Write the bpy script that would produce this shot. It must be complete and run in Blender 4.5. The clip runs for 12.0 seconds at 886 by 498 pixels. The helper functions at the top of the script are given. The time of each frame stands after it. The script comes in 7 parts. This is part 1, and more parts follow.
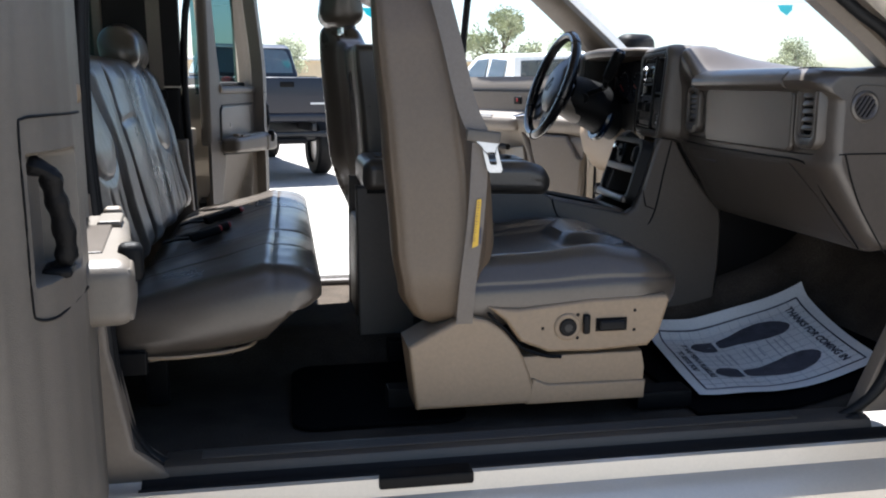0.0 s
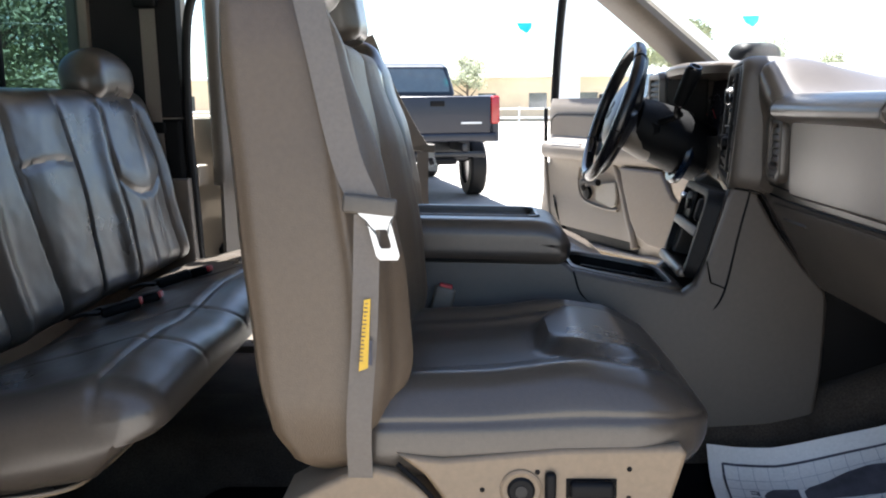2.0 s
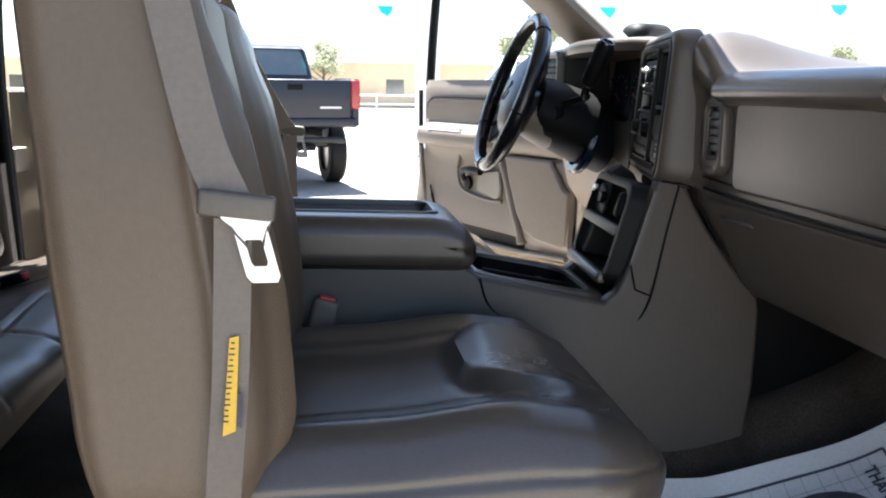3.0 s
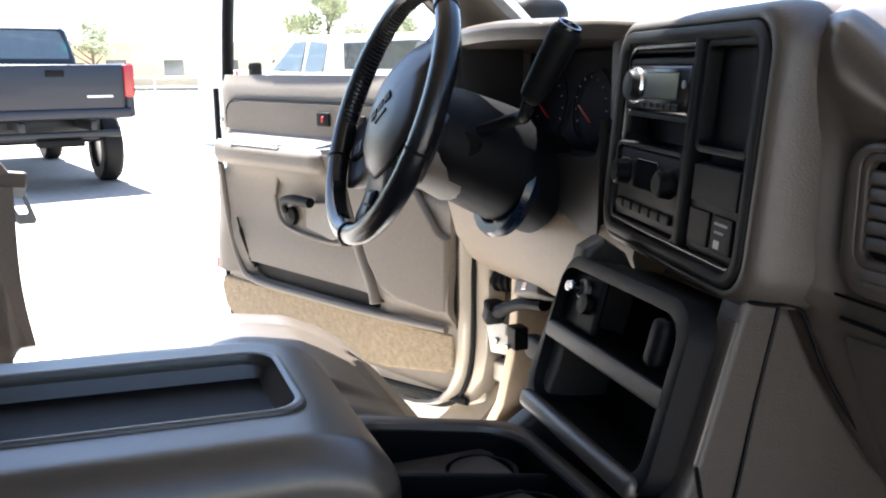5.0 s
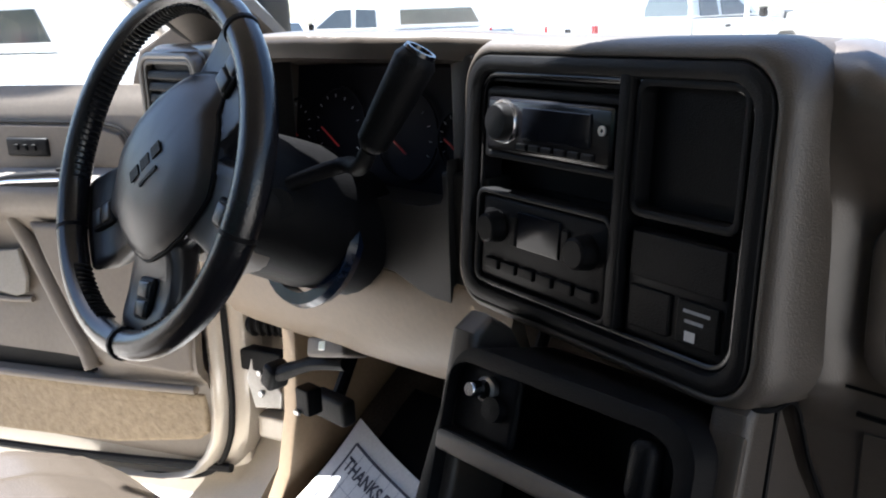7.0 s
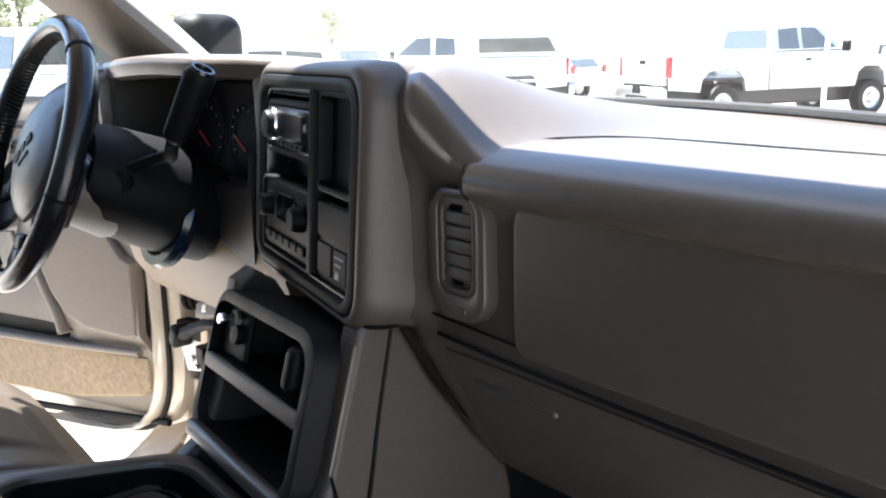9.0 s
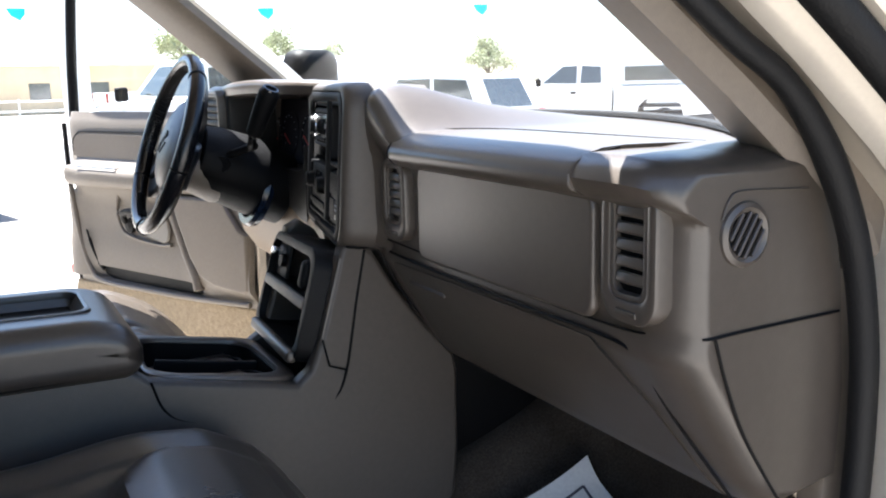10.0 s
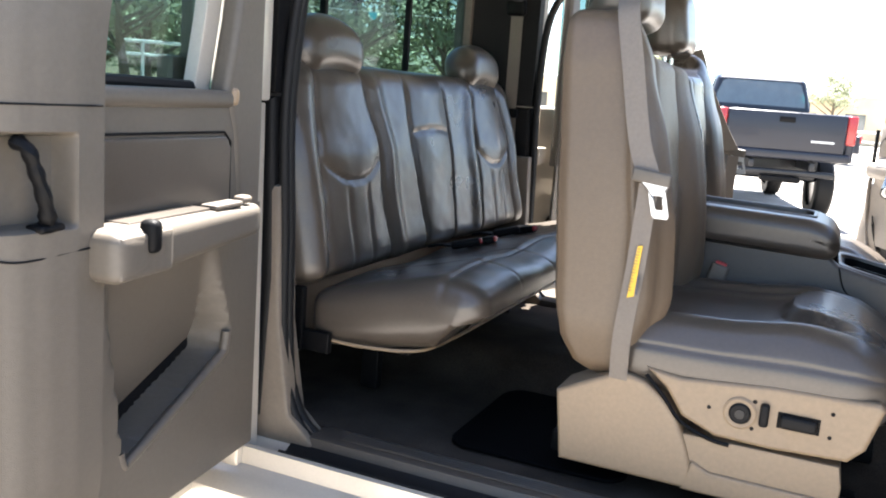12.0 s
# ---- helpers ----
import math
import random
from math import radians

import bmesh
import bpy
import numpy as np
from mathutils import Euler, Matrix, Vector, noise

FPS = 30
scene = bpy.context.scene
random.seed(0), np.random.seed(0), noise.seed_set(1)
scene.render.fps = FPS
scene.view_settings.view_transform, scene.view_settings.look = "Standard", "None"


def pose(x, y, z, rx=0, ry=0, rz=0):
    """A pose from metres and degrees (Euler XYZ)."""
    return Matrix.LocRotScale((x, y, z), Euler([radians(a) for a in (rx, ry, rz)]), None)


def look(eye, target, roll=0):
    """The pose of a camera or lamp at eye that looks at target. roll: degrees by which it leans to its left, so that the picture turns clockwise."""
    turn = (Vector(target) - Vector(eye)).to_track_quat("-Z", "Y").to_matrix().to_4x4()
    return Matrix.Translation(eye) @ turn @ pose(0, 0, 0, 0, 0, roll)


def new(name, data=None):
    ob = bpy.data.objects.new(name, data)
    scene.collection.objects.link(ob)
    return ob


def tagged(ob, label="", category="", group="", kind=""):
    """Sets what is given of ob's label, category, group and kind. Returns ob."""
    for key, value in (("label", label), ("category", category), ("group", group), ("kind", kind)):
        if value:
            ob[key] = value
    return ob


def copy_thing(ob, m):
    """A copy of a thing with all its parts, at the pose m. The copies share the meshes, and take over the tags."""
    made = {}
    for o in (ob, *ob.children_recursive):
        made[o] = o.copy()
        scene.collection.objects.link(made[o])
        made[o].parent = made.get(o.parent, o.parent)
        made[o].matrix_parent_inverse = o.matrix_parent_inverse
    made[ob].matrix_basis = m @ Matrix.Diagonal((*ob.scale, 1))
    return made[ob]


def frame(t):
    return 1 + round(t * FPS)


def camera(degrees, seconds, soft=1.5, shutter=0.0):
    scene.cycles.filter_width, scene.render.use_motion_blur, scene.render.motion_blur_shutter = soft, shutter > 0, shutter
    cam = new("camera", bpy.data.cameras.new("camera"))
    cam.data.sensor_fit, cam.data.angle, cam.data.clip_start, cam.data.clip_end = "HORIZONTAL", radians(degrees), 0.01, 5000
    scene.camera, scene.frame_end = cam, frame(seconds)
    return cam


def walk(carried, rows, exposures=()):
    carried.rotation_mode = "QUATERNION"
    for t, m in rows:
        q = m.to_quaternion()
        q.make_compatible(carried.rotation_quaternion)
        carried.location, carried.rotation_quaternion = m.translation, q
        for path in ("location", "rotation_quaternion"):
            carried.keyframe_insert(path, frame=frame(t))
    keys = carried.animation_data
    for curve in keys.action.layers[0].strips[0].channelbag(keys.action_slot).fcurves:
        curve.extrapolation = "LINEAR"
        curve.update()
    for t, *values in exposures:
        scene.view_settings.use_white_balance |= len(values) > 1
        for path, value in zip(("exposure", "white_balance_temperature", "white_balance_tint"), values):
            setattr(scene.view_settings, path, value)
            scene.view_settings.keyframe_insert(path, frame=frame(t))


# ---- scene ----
cam = camera(53.9, 12.0, soft=2.0)
PATH = [
    (0, (0.236, -2.507, 1.495), (0.582, -0.572, 1.127), 0.2),
    (0.5, (0.433, -2.331, 1.501), (0.566, -0.366, 1.155), -0.2),
    (1, (0.561, -2.186, 1.531), (0.528, -0.214, 1.195), -0.6),
    (1.5, (0.648, -2.044, 1.537), (0.577, -0.073, 1.201), -0.3),
    (2, (0.772, -1.911, 1.529), (0.705, 0.061, 1.197), -0.6),
    (2.5, (0.799, -1.741, 1.514), (0.852, 0.232, 1.19), -0.1),
    (3, (0.721, -1.591, 1.505), (0.98, 0.359, 1.144), 0.7),
    (3.2, (0.688, -1.531, 1.512), (1.029, 0.399, 1.111), 0.4),
    (4.8, (0.764, -0.809, 1.543), (1.416, 1.033, 1.116), 0.2),
    (5, (0.778, -0.712, 1.558), (1.483, 1.115, 1.15), -0.3),
    (5.5, (0.765, -0.51, 1.616), (1.677, 1.226, 1.222), -2.4),
    (6, (0.73, -0.39, 1.644), (1.886, 1.183, 1.209), -2.9),
    (6.5, (0.735, -0.364, 1.636), (2.056, 1.055, 1.145), -2.1),
    (6.7, (0.738, -0.359, 1.635), (2.091, 1.021, 1.122), -2.2),
    (8.3, (0.794, -0.518, 1.645), (2.101, 0.917, 1.162), -2.4),
    (8.5, (0.835, -0.586, 1.637), (2.088, 0.9, 1.163), -2.4),
    (9, (0.842, -0.82, 1.625), (2.06, 0.702, 1.178), -1.3),
    (9.5, (0.794, -1.127, 1.623), (1.921, 0.459, 1.159), -1.6),
    (10, (0.777, -1.423, 1.613), (1.714, 0.303, 1.235), -1.5),
    (10.5, (0.764, -1.731, 1.568), (1.382, 0.139, 1.218), 0.2),
    (11, (0.782, -2.052, 1.518), (0.969, -0.1, 1.122), 1.6),
    (11.5, (0.829, -2.19, 1.515), (0.506, -0.253, 1.138), 3.6),
    (12, (0.934, -2.38, 1.519), (0.15, -0.575, 1.166), 4.4),
]
EXPOSURE = [(0, 2.38, 5900, 10), (0.5, 2.62, 5950, 10), (1.5, 3.0, 6050, 10), (3, 3.0, 6150, 10), (5, 3.43, 6050, 10), (5.5, 3.28, 6000, 10), (6.5, 2.92, 5950, 10), (8.5, 3.58, 6000, 10), (9, 3.42, 6000, 10), (9.5, 3.18, 6000, 10), (10.5, 3.08, 6000, 10), (11, 2.94, 6100, 10), (11.5, 3.20, 6250, 11), (12, 3.62, 6400, 11)]
walk(cam, [(t, look(eye, target, roll)) for t, eye, target, roll in PATH], EXPOSURE)

# ---- world, sun, exposure ----
world = bpy.data.worlds.new("sky")
scene.world = world
world.use_nodes = True
wn = world.node_tree.nodes
sky = wn.new("ShaderNodeTexSky")
sky.sky_type = "NISHITA"
sky.sun_disc = False
SUN_EL, SUN_AZ = 68.5, 78.0          # height; degrees from the tail of the truck towards its driver side
sun_way = Vector((-math.cos(radians(SUN_AZ)) * math.cos(radians(SUN_EL)), math.sin(radians(SUN_AZ)) * math.cos(radians(SUN_EL)), math.sin(radians(SUN_EL))))
sky.sun_elevation = radians(SUN_EL)
sky.sun_rotation = math.atan2(sun_way.x, sun_way.y)
sky.air_density, sky.dust_density, sky.ozone_density = 1.0, 1.1, 0.8
wn["Background"].inputs[1].default_value = 0.05
world.node_tree.links.new(sky.outputs[0], wn["Background"].inputs[0])
sun = new("sun", bpy.data.lights.new("sun", "SUN"))
sun.data.energy, sun.data.angle, sun.data.color = 5.0, radians(0.6), (1.0, 0.95, 0.88)
sun.matrix_basis = look(sun_way * 40, (0, 0, 0))


# ---- materials ----
def material(name, color, rough=0.5, metal=0.0, vary=0.12, scale=6.0, bump=0.0, bump_scale=300.0, coat=0.0, cells=False, spec=0.5, fine=0.06, sheen=0.0, rough_vary=0.1):
    """A surface with variation at two scales and fine relief."""
    m = bpy.data.materials.new(name)
    m.use_nodes = True
    nt = m.node_tree
    b = nt.nodes["Principled BSDF"]
    tc = nt.nodes.new("ShaderNodeTexCoord")
    big = nt.nodes.new("ShaderNodeTexNoise")
    big.inputs["Scale"].default_value, big.inputs["Detail"].default_value = scale, 5
    small = nt.nodes.new("ShaderNodeTexNoise")
    small.inputs["Scale"].default_value, small.inputs["Detail"].default_value = scale * 28, 3
    nt.links.new(tc.outputs["Object"], big.inputs["Vector"])
    nt.links.new(tc.outputs["Object"], small.inputs["Vector"])
    prev = None
    for node, amount in ((big, vary), (small, fine)):
        mr = nt.nodes.new("ShaderNodeMapRange")
        mr.inputs[1].default_value, mr.inputs[2].default_value = 0.3, 0.7
        mr.inputs[3].default_value, mr.inputs[4].default_value = 1 - amount, 1 + amount
        nt.links.new(node.outputs[0], mr.inputs[0])
        mx = nt.nodes.new("ShaderNodeMix")
        mx.data_type, mx.blend_type = "RGBA", "MULTIPLY"
        mx.inputs[0].default_value = 1.0
        if prev is None:
            mx.inputs[6].default_value = (*color, 1)
        else:
            nt.links.new(prev, mx.inputs[6])
        nt.links.new(mr.outputs[0], mx.inputs[7])
        prev = mx.outputs[2]
    nt.links.new(prev, b.inputs["Base Color"])
    rr = nt.nodes.new("ShaderNodeMapRange")
    rr.inputs[3].default_value, rr.inputs[4].default_value = max(0.02, rough - rough_vary), min(1, rough + rough_vary)
    nt.links.new(big.outputs[0], rr.inputs[0])
    nt.links.new(rr.outputs[0], b.inputs["Roughness"])
    b.inputs["Metallic"].default_value = metal
    b.inputs["Coat Weight"].default_value = coat
    b.inputs["Coat Roughness"].default_value = 0.08
    b.inputs["Specular IOR Level"].default_value = spec
    b.inputs["Sheen Weight"].default_value = sheen
    if bump:
        tx = nt.nodes.new("ShaderNodeTexVoronoi" if cells else "ShaderNodeTexNoise")
        tx.inputs["Scale"].default_value = bump_scale
        nt.links.new(tc.outputs["Object"], tx.inputs["Vector"])
        bp = nt.nodes.new("ShaderNodeBump")
        bp.inputs["Strength"].default_value, bp.inputs["Distance"].default_value = bump, 0.002
        nt.links.new(tx.outputs[0], bp.inputs["Height"])
        nt.links.new(bp.outputs[0], b.inputs["Normal"])
    return m


def glass_material(name, tint, gloss_rough=0.0, gloss=0.4):
    """A thin pane: clear, with mirror gloss that grows at grazing angles."""
    m = bpy.data.materials.new(name)
    m.use_nodes = True
    nt = m.node_tree
    nt.nodes.remove(nt.nodes["Principled BSDF"])
    out = nt.nodes["Material Output"]
    tr, gl, mx, fr, pw, ad = (nt.nodes.new(k) for k in ("ShaderNodeBsdfTransparent", "ShaderNodeBsdfGlossy", "ShaderNodeMixShader", "ShaderNodeLayerWeight", "ShaderNodeMath", "ShaderNodeMath"))
    tr.inputs[0].default_value = (*tint, 1)
    gl.inputs["Roughness"].default_value = gloss_rough
    fr.inputs[0].default_value = 0.5
    pw.operation, ad.operation = "POWER", "MULTIPLY_ADD"
    pw.inputs[1].default_value = 4.5
    ad.inputs[1].default_value, ad.inputs[2].default_value = gloss, 0.02
    nt.links.new(fr.outputs["Facing"], pw.inputs[0])
    nt.links.new(pw.outputs[0], ad.inputs[0])
    nt.links.new(ad.outputs[0], mx.inputs[0])
    nt.links.new(tr.outputs[0], mx.inputs[1])
    nt.links.new(gl.outputs[0], mx.inputs[2])
    nt.links.new(mx.outputs[0], out.inputs[0])
    return m


LEATHER = material("grey_leather", (0.060, 0.049, 0.039), 0.29, spec=0.6, bump=0.10, bump_scale=420, cells=True, vary=0.12, scale=5, rough_vary=0.06)
VINYL = material("taupe_vinyl", (0.102, 0.073, 0.047), 0.43, bump=0.2, bump_scale=500, cells=True, vary=0.08, scale=4)
SHELL = material("taupe_plastic", (0.215, 0.156, 0.098), 0.5, bump=0.15, bump_scale=700, cells=True, vary=0.06, scale=4)
TRIM = material("grey_beige_plastic", (0.132, 0.108, 0.084), 0.5, bump=0.15, bump_scale=650, cells=True, vary=0.07, scale=4)
DASH = material("dark_taupe_plastic", (0.052, 0.0425, 0.034), 0.45, bump=0.15, bump_scale=600, cells=True, vary=0.08, scale=4)
PAD = material("grey_taupe_soft_pad", (0.060, 0.049, 0.0395), 0.33, spec=0.6, bump=0.05, bump_scale=520, cells=True, vary=0.08, scale=3)
DOORTRIM = material("light_taupe_door_trim", (0.146, 0.124, 0.100), 0.52, bump=0.15, bump_scale=600, cells=True, vary=0.07, scale=4)
REARTRIM = material("grey_rear_door_trim", (0.090, 0.076, 0.060), 0.5, bump=0.15, bump_scale=650, cells=True, vary=0.08, scale=4)
HEADLINER = material("pale_grey_fabric", (0.25, 0.235, 0.21), 0.9, bump=0.3, bump_scale=900, vary=0.05)
CARPET = material("dark_brown_carpet", (0.052, 0.042, 0.033), 0.95, bump=1.0, bump_scale=700, vary=0.3, scale=9, fine=0.3, spec=0.1)
DOORCARPET = material("tan_carpet_strip", (0.29, 0.235, 0.165), 0.95, bump=1.6, bump_scale=110, vary=0.16, scale=60, fine=0.35, spec=0.1)
BLACK = material("black_plastic", (0.0034, 0.0034, 0.0038), 0.5, spec=0.12, bump=0.2, bump_scale=700, cells=True, vary=0.1)
GLOSSBLACK = material("glossy_black_plastic", (0.00396, 0.00396, 0.00528), 0.22, vary=0.05)
RUBBER = material("black_rubber", (0.0045, 0.0045, 0.0048), 0.6, spec=0.25, bump=0.3, bump_scale=300, vary=0.2)
WHEELGRIP = material("black_wheel_leather", (0.00594, 0.00594, 0.00726), 0.20, bump=0.12, bump_scale=500, cells=True, vary=0.15)
DARKGREY = material("charcoal_plastic", (0.0056, 0.0056, 0.0061), 0.48, spec=0.14, bump=0.15, bump_scale=700, cells=True, vary=0.08)
BELT = material("grey_webbing", (0.156, 0.134, 0.112), 0.7, bump=0.6, bump_scale=900, vary=0.06)
CHROME = material("polished_metal", (0.72, 0.72, 0.74), 0.18, 1.0, vary=0.06)
STEEL = material("brushed_steel", (0.5, 0.5, 0.5), 0.35, 1.0, vary=0.1)
PAINT = material("pewter_metallic_paint", (0.50, 0.452, 0.380), 0.32, 0.3, vary=0.05, coat=0.7, fine=0.03)
YELLOW = material("yellow_label", (0.62, 0.38, 0.02), 0.5, vary=0.05)
RED = material("red_plastic", (0.45, 0.03, 0.03), 0.4, vary=0.1)
# black gloss; the blue is the sky's reflection put into the colour
SKYBLACK = material("black_gloss_sky_tint", (0.004, 0.011, 0.028), 0.2, vary=0.1)
PAPER = material("white_paper", (0.64, 0.632, 0.616), 0.8, vary=0.05, bump=0.15, bump_scale=60)
INK = material("dark_ink", (0.06, 0.06, 0.075), 0.8, vary=0.35, scale=30, fine=0.3)
GREYINK = material("grey_ink", (0.33, 0.34, 0.37), 0.8, vary=0.2)
GLASS = glass_material("clear_glass", (0.975, 0.985, 0.98))
TINT = glass_material("tinted_privacy_glass", (0.34, 0.45, 0.45), 0.0, 0.12)
DISPLAY = material("dark_display", (0.005, 0.006, 0.009), 0.12, spec=0.2, vary=0.1)
GAUGE = material("matt_black_gauge", (0.004, 0.004, 0.007), 0.6, spec=0.1, vary=0.1)
# dark knob plastic; on the dash it paints in shade
DARKSHADE = material("dark_knob_and_shaded_dash_plastic", (0.0192, 0.0179, 0.0168), 0.45, spec=0.3, bump=0.1, bump_scale=600, cells=True, vary=0.08)
HUBGREY = material("satin_charcoal_vinyl", (0.0152, 0.0152, 0.0173), 0.36, spec=0.5, bump=0.06, bump_scale=700, cells=True, vary=0.06)
MATBLACK = material("black_mat_pile", (0.0035, 0.0035, 0.0038), 0.95, spec=0.03, bump=0.6, bump_scale=500, vary=0.2)


# ---- mesh tools ----
WORLD = {}


def thing(name, at, label, category, group="", kind=""):
    ob = new(name)
    ob.empty_display_size = 0.1
    ob.matrix_basis = Matrix.Translation(at)
    WORLD[ob] = ob.matrix_basis.copy()
    return tagged(ob, label, category, group, kind)


def part(name, bm, mat, parent=None, label="", sharp=38, flat=False):
    """Links a bmesh as ONE mesh object, under a thing or a part."""
    bmesh.ops.recalc_face_normals(bm, faces=bm.faces)
    for f in bm.faces:
        f.smooth = not flat
    for e in bm.edges:
        if len(e.link_faces) == 2 and e.calc_face_angle(0) > radians(sharp):
            e.smooth = False
    me = bpy.data.meshes.new(name)
    bm.normal_update()
    soft = None
    if not flat and len(bm.faces) < 1500 and (len(bm.faces) < 60 or any(len(f.verts) > 4 for f in bm.faces)):
        soft, lim = [], math.cos(radians(sharp))
        for f in bm.faces:
            for v in f.verts:
                n = Vector()
                for g in v.link_faces:
                    if g.normal.dot(f.normal) > lim:
                        n += g.normal * g.calc_area()
                soft.append(n.normalized() if n.length > 1e-12 else f.normal.copy())
    bm.to_mesh(me)
    if soft:
        me.normals_split_custom_set(soft)
    bm.free()
    me.materials.append(mat)
    ob = new(name, me)
    WORLD[ob] = Matrix.Identity(4)
    if parent is not None:
        ob.parent = parent
        ob.matrix_parent_inverse = WORLD[parent].inverted()
    if label:
        ob["label"] = label
    return ob


def box(c, s, bev=0.0, seg=2, m=None, bm=None):
    """A bevelled box: centre, full size, and an optional turn m about its centre."""
    own = bm if bm is not None else bmesh.new()
    made = bmesh.ops.create_cube(own, size=1.0)["verts"]
    bmesh.ops.scale(own, vec=s, verts=made)
    if bev:
        es = list({e for v in made for e in v.link_edges})
        got = bmesh.ops.bevel(own, geom=es, offset=bev, segments=seg, affect="EDGES", profile=0.5, clamp_overlap=True)
        made = list({v for f in got["faces"] for v in f.verts} | {v for v in made if v.is_valid})
    if m is not None:
        bmesh.ops.transform(own, matrix=m, verts=made)
    bmesh.ops.translate(own, vec=c, verts=made)
    return own


def prism(pts, put, lo, hi, bev=0.0, seg=2, bm=None):
    """A polygon pts (a, b) drawn out from lo to hi; put(a, b, c) gives the place."""
    own = bm if bm is not None else bmesh.new()
    va = [own.verts.new(put(a, b, lo)) for a, b in pts]
    vb = [own.verts.new(put(a, b, hi)) for a, b in pts]
    n = len(pts)
    caps = [own.faces.new(va), own.faces.new(vb[::-1])]
    for i in range(n):
        own.faces.new((va[i], vb[i], vb[(i + 1) % n], va[(i + 1) % n]))
    if bev:
        es = list({e for f in caps for e in f.edges})
        bmesh.ops.recalc_face_normals(own, faces=own.faces)
        bmesh.ops.bevel(own, geom=es, offset=bev, segments=seg, affect="EDGES", profile=0.5, clamp_overlap=True)
    return own


def xz(x, z, y):
    return Vector((x, y, z))


def yz(y, z, x):
    return Vector((x, y, z))


def xy(x, y, z):
    return Vector((x, y, z))


def rounded(w, h, r, n=4, cx=0.0, cy=0.0):
    """A rounded rectangle as points."""
    r = min(r, w / 2 - 1e-4, h / 2 - 1e-4)
    out = []
    for qx, qy, a0 in ((1, 1, 0), (-1, 1, 90), (-1, -1, 180), (1, -1, 270)):
        for i in range(n + 1):
            a = radians(a0 + 90 * i / n)
            out.append((cx + qx * (w / 2 - r) + r * math.cos(a), cy + qy * (h / 2 - r) + r * math.sin(a)))
    return out


def ring_of(outer, inner, put, lo, hi, bev=0.0, bm=None, seg=2):
    """A frame between two outlines with as many points each, from lo (back) to hi (front)."""
    own = bm if bm is not None else bmesh.new()
    n = len(outer)
    rows = [[own.verts.new(put(a, b, c)) for a, b in pts] for pts, c in ((outer, lo), (outer, hi), (inner, hi), (inner, lo))]
    front = []
    for k in range(4):
        p, q = rows[k], rows[(k + 1) % 4]
        for i in range(n):
            f = own.faces.new((p[i], p[(i + 1) % n], q[(i + 1) % n], q[i]))
            if k == 1:
                front.append(f)
    if bev:
        es = list({e for f in front for e in f.edges if len({id(g) for g in e.link_faces} & {id(g) for g in front}) == 1})
        bmesh.ops.bevel(own, geom=es, offset=bev, segments=seg, affect="EDGES", profile=0.5, clamp_overlap=True)
    return own


def loft(rings, cap=True, bm=None, closed=False):
    own = bm if bm is not None else bmesh.new()
    rows = [[own.verts.new(p) for p in ring] for ring in rings]
    n = len(rings[0])
    pairs = list(zip(rows, rows[1:])) + ([(rows[-1], rows[0])] if closed else [])
    for p, q in pairs:
        for i in range(n):
            own.faces.new((p[i], p[(i + 1) % n], q[(i + 1) % n], q[i]))
    if cap and not closed:
        own.faces.new(rows[0][::-1])
        own.faces.new(rows[-1])
    return own


def sheet(rows, thick=0.004, bm=None, back=None):
    """A sheet through rows of points, with thickness (towards back, where given)."""
    own = bm if bm is not None else bmesh.new()
    if back is not None:
        b = Vector(back).normalized() * thick
        fv = [[own.verts.new(p) for p in r] for r in rows]
        bv = [[own.verts.new(Vector(p) + b) for p in r] for r in rows]
        for g in (fv, bv):
            for p, q in zip(g, g[1:]):
                for i in range(len(p) - 1):
                    own.faces.new((p[i], p[i + 1], q[i + 1], q[i]))
        edge = [(fv[0], bv[0]), (fv[-1], bv[-1]), ([r[0] for r in fv], [r[0] for r in bv]), ([r[-1] for r in fv], [r[-1] for r in bv])]
        for p, q in edge:
            for i in range(len(p) - 1):
                own.faces.new((p[i], p[i + 1], q[i + 1], q[i]))
        return own
    vs = [[own.verts.new(p) for p in r] for r in rows]
    fs = []
    for a, b in zip(vs, vs[1:]):
        for i in range(len(a) - 1):
            fs.append(own.faces.new((a[i], a[i + 1], b[i + 1], b[i])))
    bmesh.ops.recalc_face_normals(own, faces=fs)
    bmesh.ops.solidify(own, geom=fs, thickness=thick)
    return own


def smooth_path(pts, n=6):
    """Catmull-Rom through points."""
    ps = [Vector(p) for p in pts]
    ps = [2 * ps[0] - ps[1]] + ps + [2 * ps[-1] - ps[-2]]
    out = []
    for i in range(1, len(ps) - 2):
        a, b, c, d = ps[i - 1:i + 3]
        for k in range(n):
            t = k / n
            out.append(0.5 * (2 * b + (c - a) * t + (2 * a - 5 * b + 4 * c - d) * t * t + (3 * b - a - 3 * c + d) * t ** 3))
    out.append(ps[-2])
    return out


